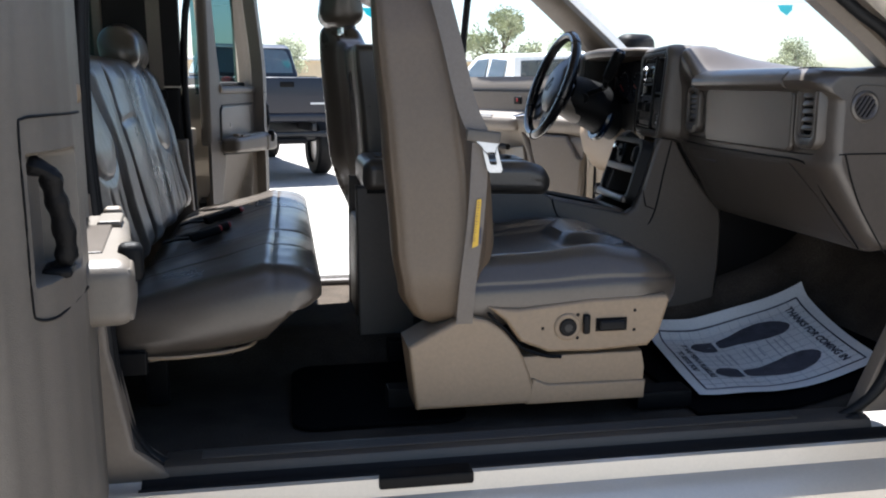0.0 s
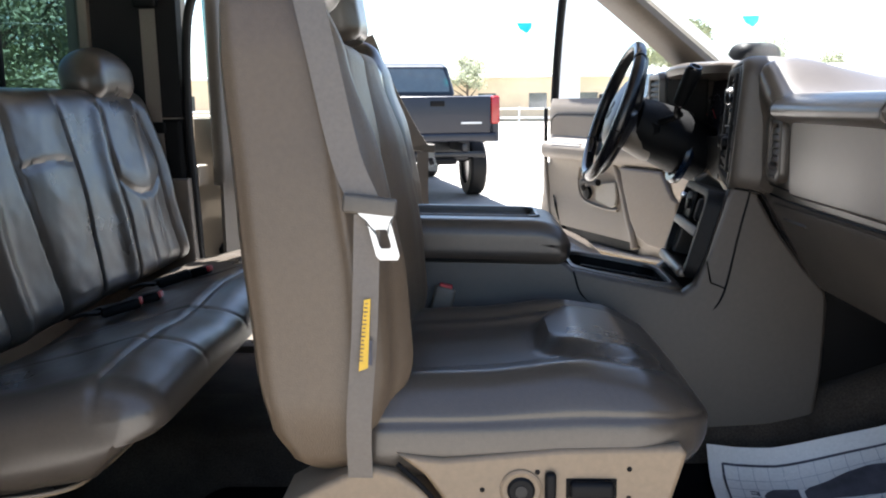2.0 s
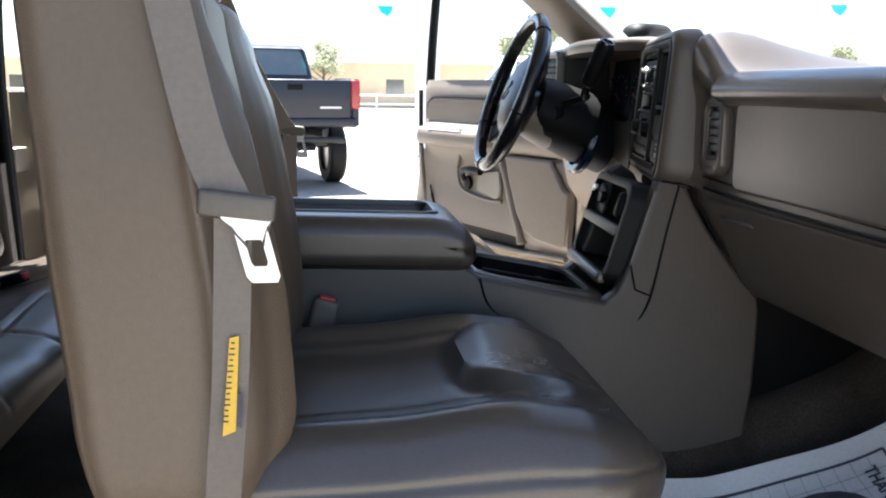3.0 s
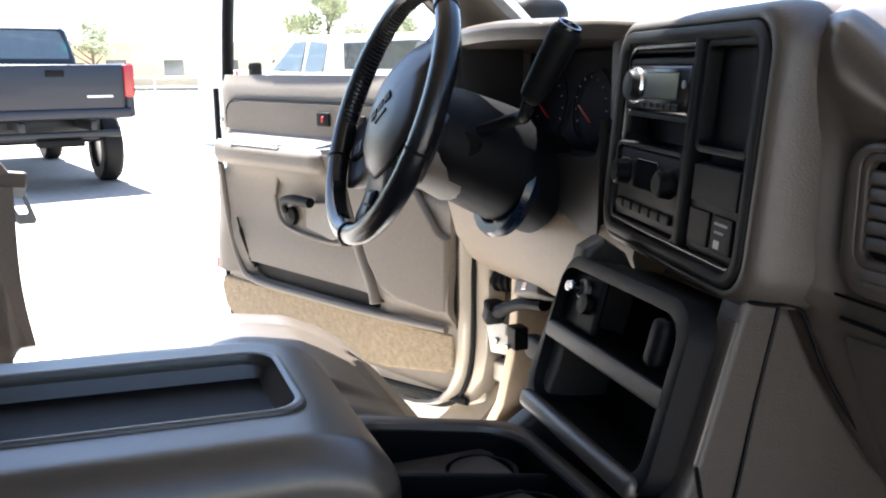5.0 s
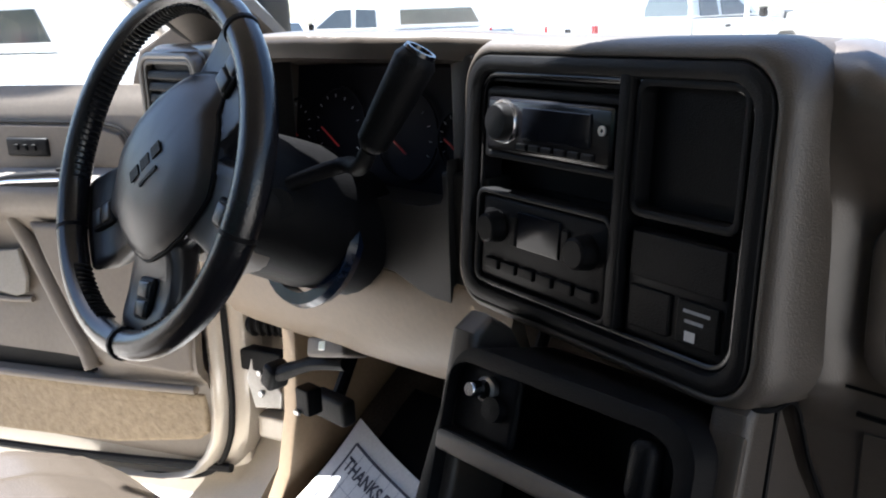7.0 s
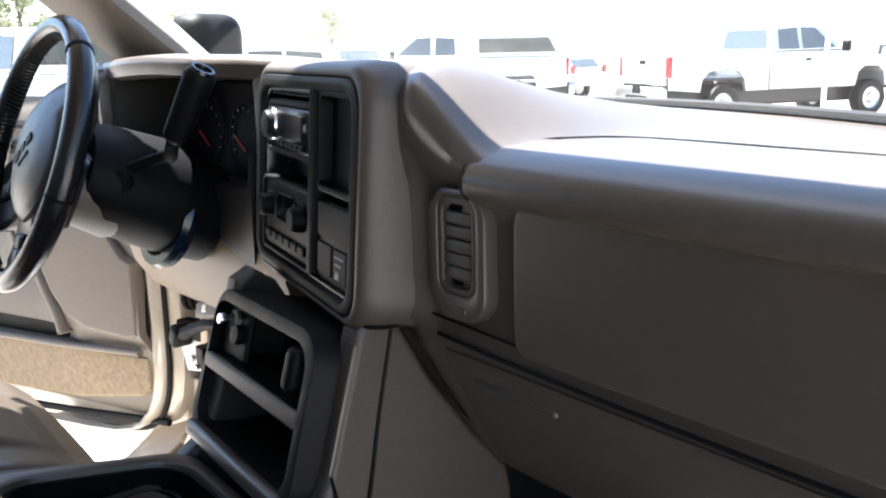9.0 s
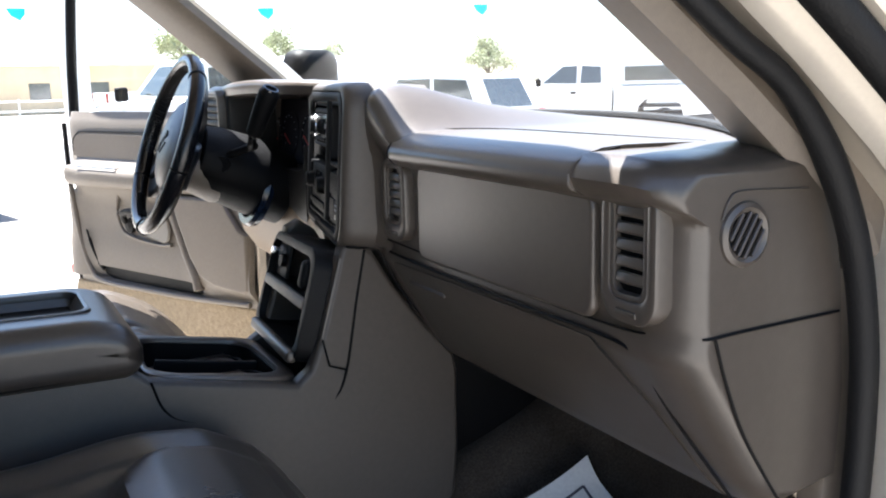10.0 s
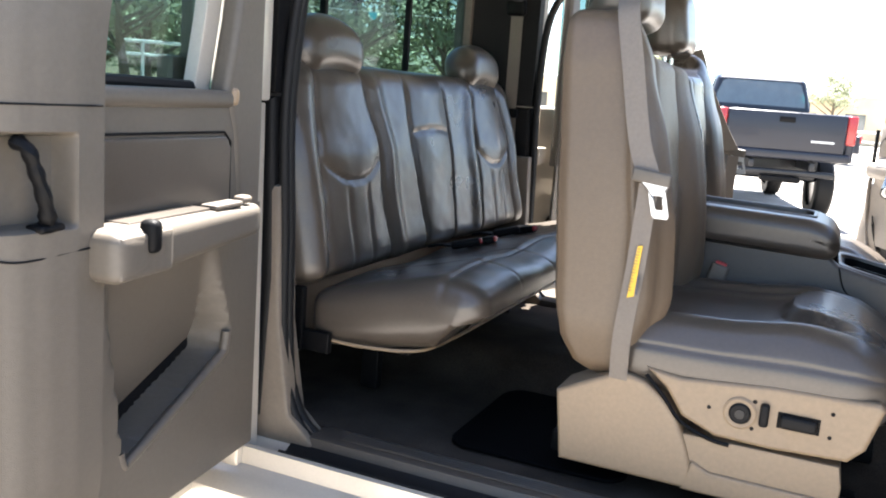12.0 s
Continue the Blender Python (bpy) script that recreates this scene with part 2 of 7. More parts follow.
def tube(path, r, n=10, closed=False, flat=1.0, up=(0, 0, 1), bm=None):
    """A round (or flattened) bar along a path; r may be a list."""
    ps = [Vector(p) for p in path]
    rs = r if isinstance(r, (list, tuple)) else [r] * len(ps)
    rings = []
    for i, p in enumerate(ps):
        a = ps[i - 1] if (i or closed) else ps[i]
        b = ps[(i + 1) % len(ps)] if (i < len(ps) - 1 or closed) else ps[i]
        t = (b - a).normalized()
        side = t.cross(Vector(up))
        if side.length < 1e-3:
            side = t.cross(Vector((1, 0, 0)))
        side.normalize()
        top = side.cross(t)
        rings.append([p + side * math.cos(2 * math.pi * k / n) * rs[i] + top * math.sin(2 * math.pi * k / n) * rs[i] * flat for k in range(n)])
    return loft(rings, bm=bm, closed=closed)


def strap(path, side, w, t=0.0016, bm=None):
    """A flat strap along a path, w wide along side."""
    ps, s = [Vector(p) for p in path], Vector(side).normalized()
    rings = []
    for i, p in enumerate(ps):
        d = (ps[min(i + 1, len(ps) - 1)] - ps[max(i - 1, 0)]).normalized()
        k = (s - d * s.dot(d)).normalized()
        nrm = d.cross(k)
        rings.append([p + k * w / 2 + nrm * t, p - k * w / 2 + nrm * t, p - k * w / 2 - nrm * t, p + k * w / 2 - nrm * t])
    return loft(rings, bm=bm)


def lathe(profile, centre, axis, n=24, bm=None):
    """A turned form: profile of (radius, along the axis)."""
    ax = Vector(axis).normalized()
    q = ax.to_track_quat("Z", "Y").to_matrix()
    rings = [[Vector(centre) + q @ Vector((r * math.cos(2 * math.pi * k / n), r * math.sin(2 * math.pi * k / n), h)) for k in range(n)] for r, h in profile]
    return loft(rings, bm=bm, closed=profile[0][0] > 0.001 and profile[-1][0] > 0.001)


def pad(h, r, cuts, shape):
    """A rounded box of half sizes h and edge radius r; shape(p, n) moves every point."""
    own = bmesh.new()
    bmesh.ops.create_cube(own, size=2.0)
    bmesh.ops.subdivide_edges(own, edges=own.edges, cuts=cuts, use_grid_fill=True)
    for v in own.verts:
        p = Vector([max(-1, min(1, c)) for c in v.co])
        p = Vector([math.copysign(1 - (1 - abs(c)) ** 1.25 if abs(c) < 1 else 1, c) for c in p])
        q = Vector((p.x * h[0], p.y * h[1], p.z * h[2]))
        core = Vector([max(-(h[i] - r), min(h[i] - r, q[i])) for i in range(3)])
        n = (q - core)
        if n.length > 1e-6:
            n.normalize()
            q = core + n * r
        else:
            n = Vector((0, 0, 1))
        v.co = shape(q, n)
    return own


def bolster(h, r, ny, nl, shape):
    """A long rounded box (half sizes h, edge radius r) ringed ny times along y; shape(p, n) moves every point."""
    rings = []
    loop = []
    per = []
    for qx, qz, a0 in ((1, 1, 0), (-1, 1, 90), (-1, -1, 180), (1, -1, 270)):
        for i in range(6):
            a = radians(a0 + 90 * i / 5)
            per.append((qx * (h[0] - r), qz * (h[2] - r), math.cos(a), math.sin(a)))
    for i, (cx, cz, u, w) in enumerate(per):
        loop.append((cx, cz, u, w))
        nx = per[(i + 1) % len(per)]
        gap = math.hypot(nx[0] - cx, nx[1] - cz)
        if gap > 1e-6:
            k = max(1, int(nl * gap / (4 * (h[0] + h[2]))))
            loop += [(cx + (nx[0] - cx) * j / k, cz + (nx[1] - cz) * j / k, u, w) for j in range(1, k)]
    ends = [(-1, a) for a in (85, 60, 40, 22, 10)]
    stops = [(-h[1] + r - r * math.sin(radians(a)), math.cos(radians(a)), -math.sin(radians(a))) for _, a in ends]
    stops += [(y, 1.0, 0.0) for y in np.linspace(-h[1] + r, h[1] - r, ny)]
    stops += [(h[1] - r + r * math.sin(radians(a)), math.cos(radians(a)), math.sin(radians(a))) for _, a in ends[::-1]]
    for y, c, ny_ in stops:
        rings.append([shape(Vector((cx + u * r * c, y, cz + w * r * c)), Vector((u * c, ny_, w * c))) for cx, cz, u, w in loop])
    return loft(rings)


def interp(x, table):
    """Piecewise smooth value from (x, value) rows."""
    if x <= table[0][0]:
        return table[0][1]
    for (a, u), (b, v) in zip(table, table[1:]):
        if x <= b:
            t = (x - a) / (b - a)
            t = t * t * (3 - 2 * t) * 0.5 + t * 0.5
            return u + (v - u) * t
    return table[-1][1]


def groove(d, depth=0.006, width=0.006):
    return -depth * math.exp(-(d / width) ** 2)


def win(v, w=0.02):
    return max(0.0, min(1.0, v / w))


def ease(a, b, v):
    t = max(0.0, min(1.0, (v - a) / (b - a)))
    return t * t * (3 - 2 * t)


# ---- ground ----
GROUND = 0.0


def ground_material():
    m = material("pale_concrete_lot", (0.275, 0.253, 0.226), 0.85, vary=0.22, scale=0.35, bump=0.5, bump_scale=60, fine=0.12)
    return m


lot = box((20, 20, GROUND - 0.25), (900, 900, 0.5))
tagged(part("ground", lot, ground_material()), "sunlit pale concrete car lot", "ground", kind="structure")

# ---- the truck's cab ----
cab = thing("truck_cab", (0.5, 0, GROUND), "pewter metallic pickup cab with all doors open", "truck cab")


def floor_z(x, y):
    z = 0.738
    z += 0.17 * max(0, min(1, (0.30 - abs(y - 0.03)) / 0.16)) ** 1.5 * 0.8 * interp(x, [(-0.3, 0.5), (0.6, 0.7), (1.4, 1.1)])
    if x > 1.38:
        t = x - 1.38
        z += 0.12 * t + 0.5 * t * t + 2.5 * max(0, x - 1.70) ** 2
    if x > 1.30:
        # steeper toe-board under the pedals
        z += 0.34 * (min(x, 1.70) - 1.30) * ease(0.20, 0.42, y)
    return z


part("floor_carpet", sheet([[Vector((x, y, floor_z(x, y))) for y in np.linspace(-0.77, 0.83, 41)] for x in np.linspace(-0.46, 2.0, 62)], 0.02, back=(0, 0, -1)), CARPET, cab, "dark brown carpet")
for side, yi in ((-1, -0.775), (1, 0.80)):
    part("rear_side_trim", prism([(-0.44, 0.60), (0.04, 0.60), (0.0, 0.74), (-0.07, 0.80), (-0.105, 1.0), (-0.12, 1.30), (-0.44, 1.30)], xz, yi, yi + side * 0.07, 0.012, 2), TRIM, cab)
# added block closes the view under the dash, black in place of shade
part("under_dash_block", box((1.66, 0.05, 1.03), (0.50, 0.22, 0.40), 0.04, 3), BLACK, cab)
part("rear_wall", box((-0.44, 0.02, 1.08), (0.05, 1.72, 0.95), 0.01), TRIM, cab)
part("firewall", box((2.06, 0.02, 1.12), (0.06, 1.7, 0.66), 0.01), BLACK, cab)
# unseen roof parts; their front curve is shaped to shade the dash lip
lining = [(-0.42, -0.63), (-0.42, 0.67)] + [(1.285 - 0.28 * abs(s) ** 14, 0.02 - 0.65 * s) for s in np.linspace(-1, 1, 13)]
part("headliner", prism(lining, lambda x, y, z: Vector((x, y, z)), 1.97, 2.0, 0.010, 2), HEADLINER, cab)
part("roof", pad((0.88, 0.78, 0.05), 0.045, 14, lambda p, n: Vector((p.x + 0.41 - (0.28 * abs(p.y / 0.78) ** 8 if p.x > 0.5 else 0), p.y + 0.02, p.z + 2.05 - 0.05 * (p.x / 0.8) ** 2 - 0.05 * (p.y / 0.78) ** 2))), PAINT, cab)


def sill(side, y0):
    """The door sill: carpet edge, ribbed plate, seal channel and painted rocker."""
    def Y(d):
        return y0 + side * d
    plate = [(0.0, 0.738), (0.012, 0.757), (0.03, 0.762), (0.075, 0.762), (0.09, 0.757), (0.10, 0.735), (0.10, 0.70), (0.0, 0.70)]
    part("sill_plate", prism([(Y(d), z) for d, z in plate], yz, -0.02, 1.52), DASH, cab, "scuffed grey plastic sill plate")
    for i in range(5):
        part("sill_rib", box((0.70, Y(0.035 + i * 0.009), 0.7635), (1.30, 0.004, 0.003), 0.001, 1), DASH, cab)
    rock = [(0.10, 0.735), (0.118, 0.722), (0.15, 0.722), (0.155, 0.738), (0.165, 0.735), (0.172, 0.70), (0.21, 0.685), (0.235, 0.66), (0.245, 0.56), (0.215, 0.47), (0.10, 0.45)]
    part("rocker_panel", prism([(Y(d), z) for d, z in rock], yz, -0.35, 1.75), PAINT, cab)
    part("channel_liner", prism([(Y(d), z) for d, z in [(0.098, 0.70), (0.098, 0.740), (0.118, 0.728), (0.140, 0.728), (0.146, 0.740), (0.150, 0.738), (0.152, 0.70)]], yz, -0.06, 1.56), RUBBER, cab, "black seal channel along the sill")
    part("latch_striker", box((0.49, Y(0.152), 0.728), (0.19, 0.05, 0.026), 0.006), BLACK, cab)


sill(-1, -0.745)
sill(1, 0.785)


def opening_seal(y, side):
    loop = [(1.05, 1.935, 0.07), (1.25, 1.775, 0.035), (1.393, 1.655, 0.008), (1.471, 1.602, 0), (1.54, 1.530, 0), (1.586, 1.445, 0), (1.610, 1.36, 0), (1.620, 1.28, 0), (1.620, 1.17, 0), (1.607, 1.05, 0), (1.575, 0.87, 0.02), (1.49, 0.765, 0.035),
            (1.30, 0.728, 0.035), (0.7, 0.727, 0.035), (0.15, 0.727, 0.035), (0.0, 0.745, 0.035), (-0.075, 0.81, 0.035), (-0.105, 0.95, 0.035), (-0.115, 1.2, 0.035), (-0.125, 1.5, 0.035), (-0.10, 1.8, 0.06), (-0.02, 1.95, 0.09)]
    low = [0.0105 if (z < 0.78 and x < 1.55) else 0.016 if (x > 1.53 and z > 0.8) else 0.0125 for x, z, k in loop]
    fat = [v for a, b in zip(low, low[1:]) for v in [a + (b - a) * i / 5 for i in range(5)]] + [low[-1]]
    part("door_seal", tube(smooth_path([(x - (0.004 if x > 1.53 else 0), y + side * (0.0 - k), z) for x, z, k in loop], 5), fat, 10, up=(0, 1, 0)), RUBBER, cab, "black rubber door seal")
    part("door_seal", tube(smooth_path([(x + (0.006 if x > 1.2 else 0), y + side * (0.019 - k), z - (0.006 if z < 0.8 else 0)) for x, z, k in loop[11:]], 5), [r * 0.9 for r in fat[55:]], 10, up=(0, 1, 0)), RUBBER, cab)


opening_seal(-0.84, -1)
opening_seal(0.88, 1)


def front_pillar(side, yc):
    """Windscreen pillar: inner trim, painted jamb, outer weatherstrip."""
    rows_trim, rows_body, gutter = [], [], []
    for x, z, lean in ((1.72, 1.30, 0.0), (1.64, 1.455, 0.0), (1.56, 1.525, 0.0), (1.46, 1.612, 0.012), (1.36, 1.692, 0.025), (1.20, 1.82, 0.05), (1.02, 1.96, 0.085)):
        y = yc - side * lean
        def at(dy, da):
            return Vector((x + da * 0.62, y + side * dy, z + da * 0.78))
        rows_trim.append([at(0.004, 0.04), at(-0.002, 0.022), at(0.008, 0.006), at(0.04, -0.014), at(0.110, -0.030), at(0.125, -0.01), at(0.12, 0.04), at(0.05, 0.05)])
        rows_body.append([at(0.10, 0.07), at(0.105, 0.02), at(0.145, 0.022), at(0.165, 0.012), at(0.185, 0.020), at(0.205, 0.045), at(0.245, 0.050), at(0.262, 0.070), at(0.25, 0.11), at(0.15, 0.11)])
        gutter.append(at(0.222, 0.035))
    part("pillar_trim", loft(rows_trim), TRIM, cab, "grey-beige pillar trim")
    part("pillar_body", loft(rows_body), PAINT, cab, "pewter painted pillar")
    part("gutter_seal", tube(smooth_path(gutter, 4), 0.019, 10), RUBBER, cab, "black outer weatherstrip")


front_pillar(-1, -0.70)
front_pillar(1, 0.735)
# lower hinge pillars in front of the door openings
for side, yo in ((-1, -0.80), (1, 0.84)):
    part("hinge_pillar", prism([(1.60, 0.72), (1.98, 0.72), (1.98, 1.44), (1.66, 1.46), (1.634, 1.35), (1.634, 1.15), (1.622, 1.0), (1.595, 0.83)], xz, yo + side * 0.0, yo + side * 0.13, 0.012), PAINT, cab, "painted hinge pillar")
    edge = [(1.60, 1.40), (1.60, 1.0), (1.50, 0.76)] if side < 0 else [(1.53, 1.40), (1.527, 1.10), (1.518, 0.98), (1.495, 0.88), (1.45, 0.80), (1.40, 0.765)]
    part("kick_panel", prism(edge + [(1.97, 0.76), (1.97, 1.40)], xz, yo - side * 0.03, yo + side * 0.01, 0.008), TRIM if side < 0 else SHELL, cab)
# the painted jamb that runs from the driver's kick panel out to the wing, bowing into the sill
jamb = []
for z, back, out in ((1.46, 0.0, 0.0), (1.20, 0.0, 0.0), (1.02, 0.005, 0.0), (0.94, 0.018, 0.0), (0.88, 0.045, 0.0), (0.83, 0.085, 0.005), (0.79, 0.14, 0.012), (0.765, 0.20, 0.02), (0.748, 0.28, 0.03), (0.73, 0.36, 0.04)):
    jamb.append([Vector((x - back * f, y + out, z - 0.012 * k)) for k, (x, y, f) in enumerate(((1.545, 0.852, 1.0), (1.565, 0.868, 0.95), (1.60, 0.885, 0.9), (1.625, 0.92, 0.9), (1.632, 0.98, 0.95), (1.628, 1.04, 1.0), (1.615, 1.09, 1.0), (1.58, 1.125, 1.0)))])
part("door_jamb", sheet(jamb, 0.004, back=(1, 0.3, 0)), PAINT, cab, "pewter painted door jamb flowing into the sill", sharp=60)
# windscreen
rows = []
for k in range(11):
    t = k / 10
    row = []
    for j in range(17):
        s = j / 8 - 1
        bx, bz = 1.872 - 0.31 * abs(s) ** 2.0, 1.541
        # unseen header edge, curve chosen to keep sun off the dash lip
        hx, hz = 1.325 - 0.30 * abs(s) ** 14, 1.985
        row.append(Vector((bx + (hx - bx) * t + 0.03 * math.sin(math.pi * t), 0.017 + s * (0.735 - 0.09 * t), bz + (hz - bz) * t + 0.02 * math.sin(math.pi * t))))
    rows.append(row)
shield = part("windscreen", sheet(rows, 0.005), GLASS, cab, "clear curved windscreen")
shield.visible_shadow = False
part("windscreen_seal", tube(smooth_path([Vector(p) + Vector((0, 0, 0.0)) for p in rows[0]], 3), 0.0095, 8), RUBBER, cab)
part("roof_header", tube(smooth_path([Vector(p) + Vector((-0.03, 0, 0.02)) for p in rows[-1]], 3), 0.04, 10), HEADLINER, cab)
for side, yo in ((-1, -0.70), (1, 0.735)):
    part("roof_rail", box((0.45, yo + side * 0.01, 1.965), (1.2, 0.10, 0.07), 0.025, 3), TRIM, cab)
# cowl, bonnet and wings ahead of the windscreen
part("cowl", sheet([[Vector((1.89 + 0.14 * k - 0.31 * abs(s) ** 2.0, 0.017 + s * 0.78, 1.512 - 0.02 * k)) for s in np.linspace(-1, 1, 17)] for k in range(2)], -0.01), BLACK, cab)
part("bonnet", pad((0.62, 0.86, 0.05), 0.045, 16, lambda p, n: Vector((2.62 + p.x - 0.20 * (p.y / 0.86) ** 2 * (1 if p.x < 0 else 0.6), 0.017 + p.y, 1.395 + p.z - 0.05 * ((p.x + 0.62) / 1.24) ** 2 - 0.05 * (p.y / 0.86) ** 4))), PAINT, cab)
for side, yo in ((-1, -0.86), (1, 0.90)):
    part("wing", prism([(1.72, 0.62), (2.0, 0.62), (2.05, 0.95), (2.3, 1.12), (2.6, 1.12), (2.85, 0.95), (2.95, 0.6), (3.25, 0.6), (3.25, 1.30), (1.8, 1.42)], xz, yo, yo + side * 0.09, 0.03), PAINT, cab)
part("front_end", box((3.22, 0.017, 0.95), (0.10, 1.8, 0.75), 0.04, 3), PAINT, cab)
for side, yo in ((-1, -0.84), (1, 0.88)):
    part("front_tyre", lathe([(0.20, -0.12), (0.34, -0.12), (0.37, -0.09), (0.37, 0.09), (0.34, 0.12), (0.20, 0.12)], (2.45, yo, GROUND + 0.37), (0, 1, 0), 32), RUBBER, cab)
# rear quarter and belt pillars
REAR_X = -0.37
for side, yi in ((-1, -0.80), (1, 0.82)):
    def flat(x, y, z, s=side):
        return Vector((x, 0.01 + s * y, z))
    part("rear_pillar_trim", prism([(-0.43, 0.78), (-0.14, 0.78), (-0.125, 1.1), (-0.14, 1.485), (-0.42, 1.485)], xz, yi, yi + side * 0.05, 0.015, 3), DARKGREY, cab, "dark charcoal rear pillar trim")
    part("rear_pillar_trim", prism([(-0.135, 0.81), (-0.135, 0.86), (-0.24, 0.85), (-0.33, 0.82), (-0.385, 0.785), (-0.395, 0.765), (-0.30, 0.795)], flat, 1.49, 1.97, 0.008, 2), DARKGREY, cab, "dark charcoal rear pillar trim")
    part("rear_quarter_panel", prism([(-0.46, 0.55), (-0.135, 0.55), (-0.15, 1.47), (-0.46, 1.47)], xz, yi + side * 0.055, yi + side * 0.13, 0.01), PAINT, cab)
    part("rear_corner_panel", prism([(-0.145, 0.865), (-0.145, 0.935), (-0.22, 0.925), (-0.30, 0.885), (-0.37, 0.83), (-0.42, 0.785), (-0.425, 0.77), (-0.39, 0.79), (-0.33, 0.825), (-0.24, 0.855)], flat, 1.474, 2.0, 0.006, 2), PAINT, cab, "rounded painted cab corner")
    bed = part("cargo_bed_side", prism([(-2.55, 0.62), (-0.50, 0.62), (-0.50, 1.455), (-2.55, 1.455)], xz, 0.01 + side * 0.86, 0.01 + side * 0.92, 0.012, 3), PAINT, cab, "painted side of the cargo bed")
    part("bed_rail_cap", prism([(-2.55, 1.459), (-0.50, 1.459), (-0.50, 1.482), (-0.52, 1.488), (-2.55, 1.488)], xz, 0.01 + side * 0.845, 0.01 + side * 0.925, 0.006, 2), BLACK, bed, "black plastic rail cap")
rw = rounded(1.50, 0.46, 0.08, 5, 0.01, 1.745)
part("rear_window_frame", ring_of(rounded(1.57, 0.60, 0.10, 5, 0.01, 1.745), rw, yz, -0.45, -0.385, 0.012), TRIM, cab)
pane = part("rear_window", prism(rw, yz, -0.42, -0.414), TINT, cab, "tinted rear window")
for yy in (-0.26, 0.26):
    part("window_divider", box((-0.405, 0.01 + yy, 1.745), (0.02, 0.018, 0.46), 0.004), BLACK, cab)
part("parcel_shelf_trim", box((-0.375, 0.01, 1.505), (0.08, 1.58, 0.05), 0.02, 3), SHELL, cab, "beige ledge under the rear window")


def rear_belt(side, y):
    b = thing("rear_seat_belt", (-0.2, y, 1.0), "grey webbing belt hanging on the rear pillar", "seat belt", "rear belts")
    part("webbing", strap([(-0.22, y, 1.84), (-0.215, y - side * 0.004, 1.5), (-0.20, y - side * 0.006, 1.15)], (1, 0, 0), 0.047), BELT, b)
    part("anchor_cover", box((-0.22, y - side * 0.012, 1.85), (0.075, 0.035, 0.06), 0.012, 3), BLACK, b)
    part("belt_guide", box((-0.215, y - side * 0.01, 1.46), (0.07, 0.02, 0.035), 0.008, 2), BLACK, b)


rear_belt(1, 0.808)
rear_belt(-1, -0.788)


# ---- front seats ----
def front_seat(side, cy):
    """A power bucket seat; side is +1 for the one whose outer flank looks to +y."""
    def at(x, o, z):
        # the driver's backrest stands a little further back
        return Vector((x - (interp(z, [(0.98, 0.0), (1.25, 0.055)]) if side > 0 else 0.0), cy + side * o, z))

    s = thing("bucket_seat", (0.78, cy, floor_z(0.78, cy)), "grey leather bucket seat with taupe plastic base " + ("behind the wheel" if side > 0 else "beside the door"), "car seat", "front seats")

    def cushion_shape(p, n):
        x, o, z = p.x, p.y, p.z
        top = max(0, n.z)
        ao = abs(o)
        bol = interp(ao, [(0.0, -0.008), (0.12, -0.006), (0.17, 0.006), (0.21, 0.016), (0.25, 0.012), (0.281, 0.0)])
        dz = top * bol * interp(x, [(-0.28, 1.0), (0.05, 1.0), (0.22, 0.3)])
        dz += top * interp(x, [(-0.28, -0.012), (-0.05, -0.004), (0.10, 0.010), (0.18, 0.004), (0.235, -0.016), (0.285, -0.045)])
        if top > 0.3:
            # raised thigh pad, edged by a seam that is round towards the back
            rx, ro = max(0, 0.135 - x), max(0, ao - 0.050)
            inside = 0.100 - math.hypot(rx, ro)
            u = ease(0.0, 0.026, inside)
            dz += u * 0.028 * ease(0.29, 0.08, x)
            if x < 0.10:
                dz += groove(ao - 0.165, 0.005, 0.009)
            dz += 0.0012 * noise.noise(Vector((x * 9, o * 9, 2.0 + side)))
        do = 0.0
        if abs(n.y) > 0.4:
            do = groove(z - 0.03, 0.003, 0.006)
        z += 0.0175 * max(0, (x + 0.1))
        o *= 1 - 0.09 * ease(0.16, 0.285, x)
        up = 0.035 if side > 0 else 0.0          # the driver's cushion is raised
        return at(0.845 + x + up + (0.01 if n.x > 0.5 else 0) * math.cos(o * 5), o + do * math.copysign(1, o), 1.035 + z + dz + up)

    part("seat_cushion", pad((0.285, 0.281, 0.078), 0.074, 54, cushion_shape), LEATHER, s, "grey leather cushion with stitched panels")
    rear = [(0.97, 0.545), (1.0, 0.505), (1.05, 0.478), (1.15, 0.460), (1.38, 0.442), (1.60, 0.425), (1.69, 0.424), (1.71, 0.428)]
    front = [(0.97, 0.60), (1.03, 0.625), (1.15, 0.635), (1.28, 0.632), (1.45, 0.61), (1.60, 0.58), (1.68, 0.555), (1.71, 0.54)]

    def back_shape(p, n):
        # the outer edge is a deeper, taller tower that carries the belt
        tower = interp(p.y, [(-0.26, 0.0), (0.08, 0.04), (0.14, 0.35), (0.20, 0.95), (0.262, 1.0)])
        z = 1.338 + p.z - (0.085 * (1 - tower) * (p.z / 0.368) ** 2 if p.z > 0 else 0)
        a, b = interp(z, rear), interp(z, front)
        a += 0.075 * (1 - tower) * interp(z, [(1.0, 0.3), (1.15, 1.0)]) - 0.012 * tower
        fr = max(0, n.x)
        x = (a + b) / 2 + p.x / 0.1 * (b - a) / 2
        o = p.y * interp(z, [(0.97, 0.92), (1.1, 1.0), (1.4, 0.99), (1.6, 0.95), (1.73, 0.86)])
        o += 0.038 * win(o - 0.06, 0.19) * interp(z, [(0.97, 0.5), (1.1, 0.9), (1.3, 1.0), (1.72, 0.7)])
        if p.x > 0.0:
            k = p.x / 0.1
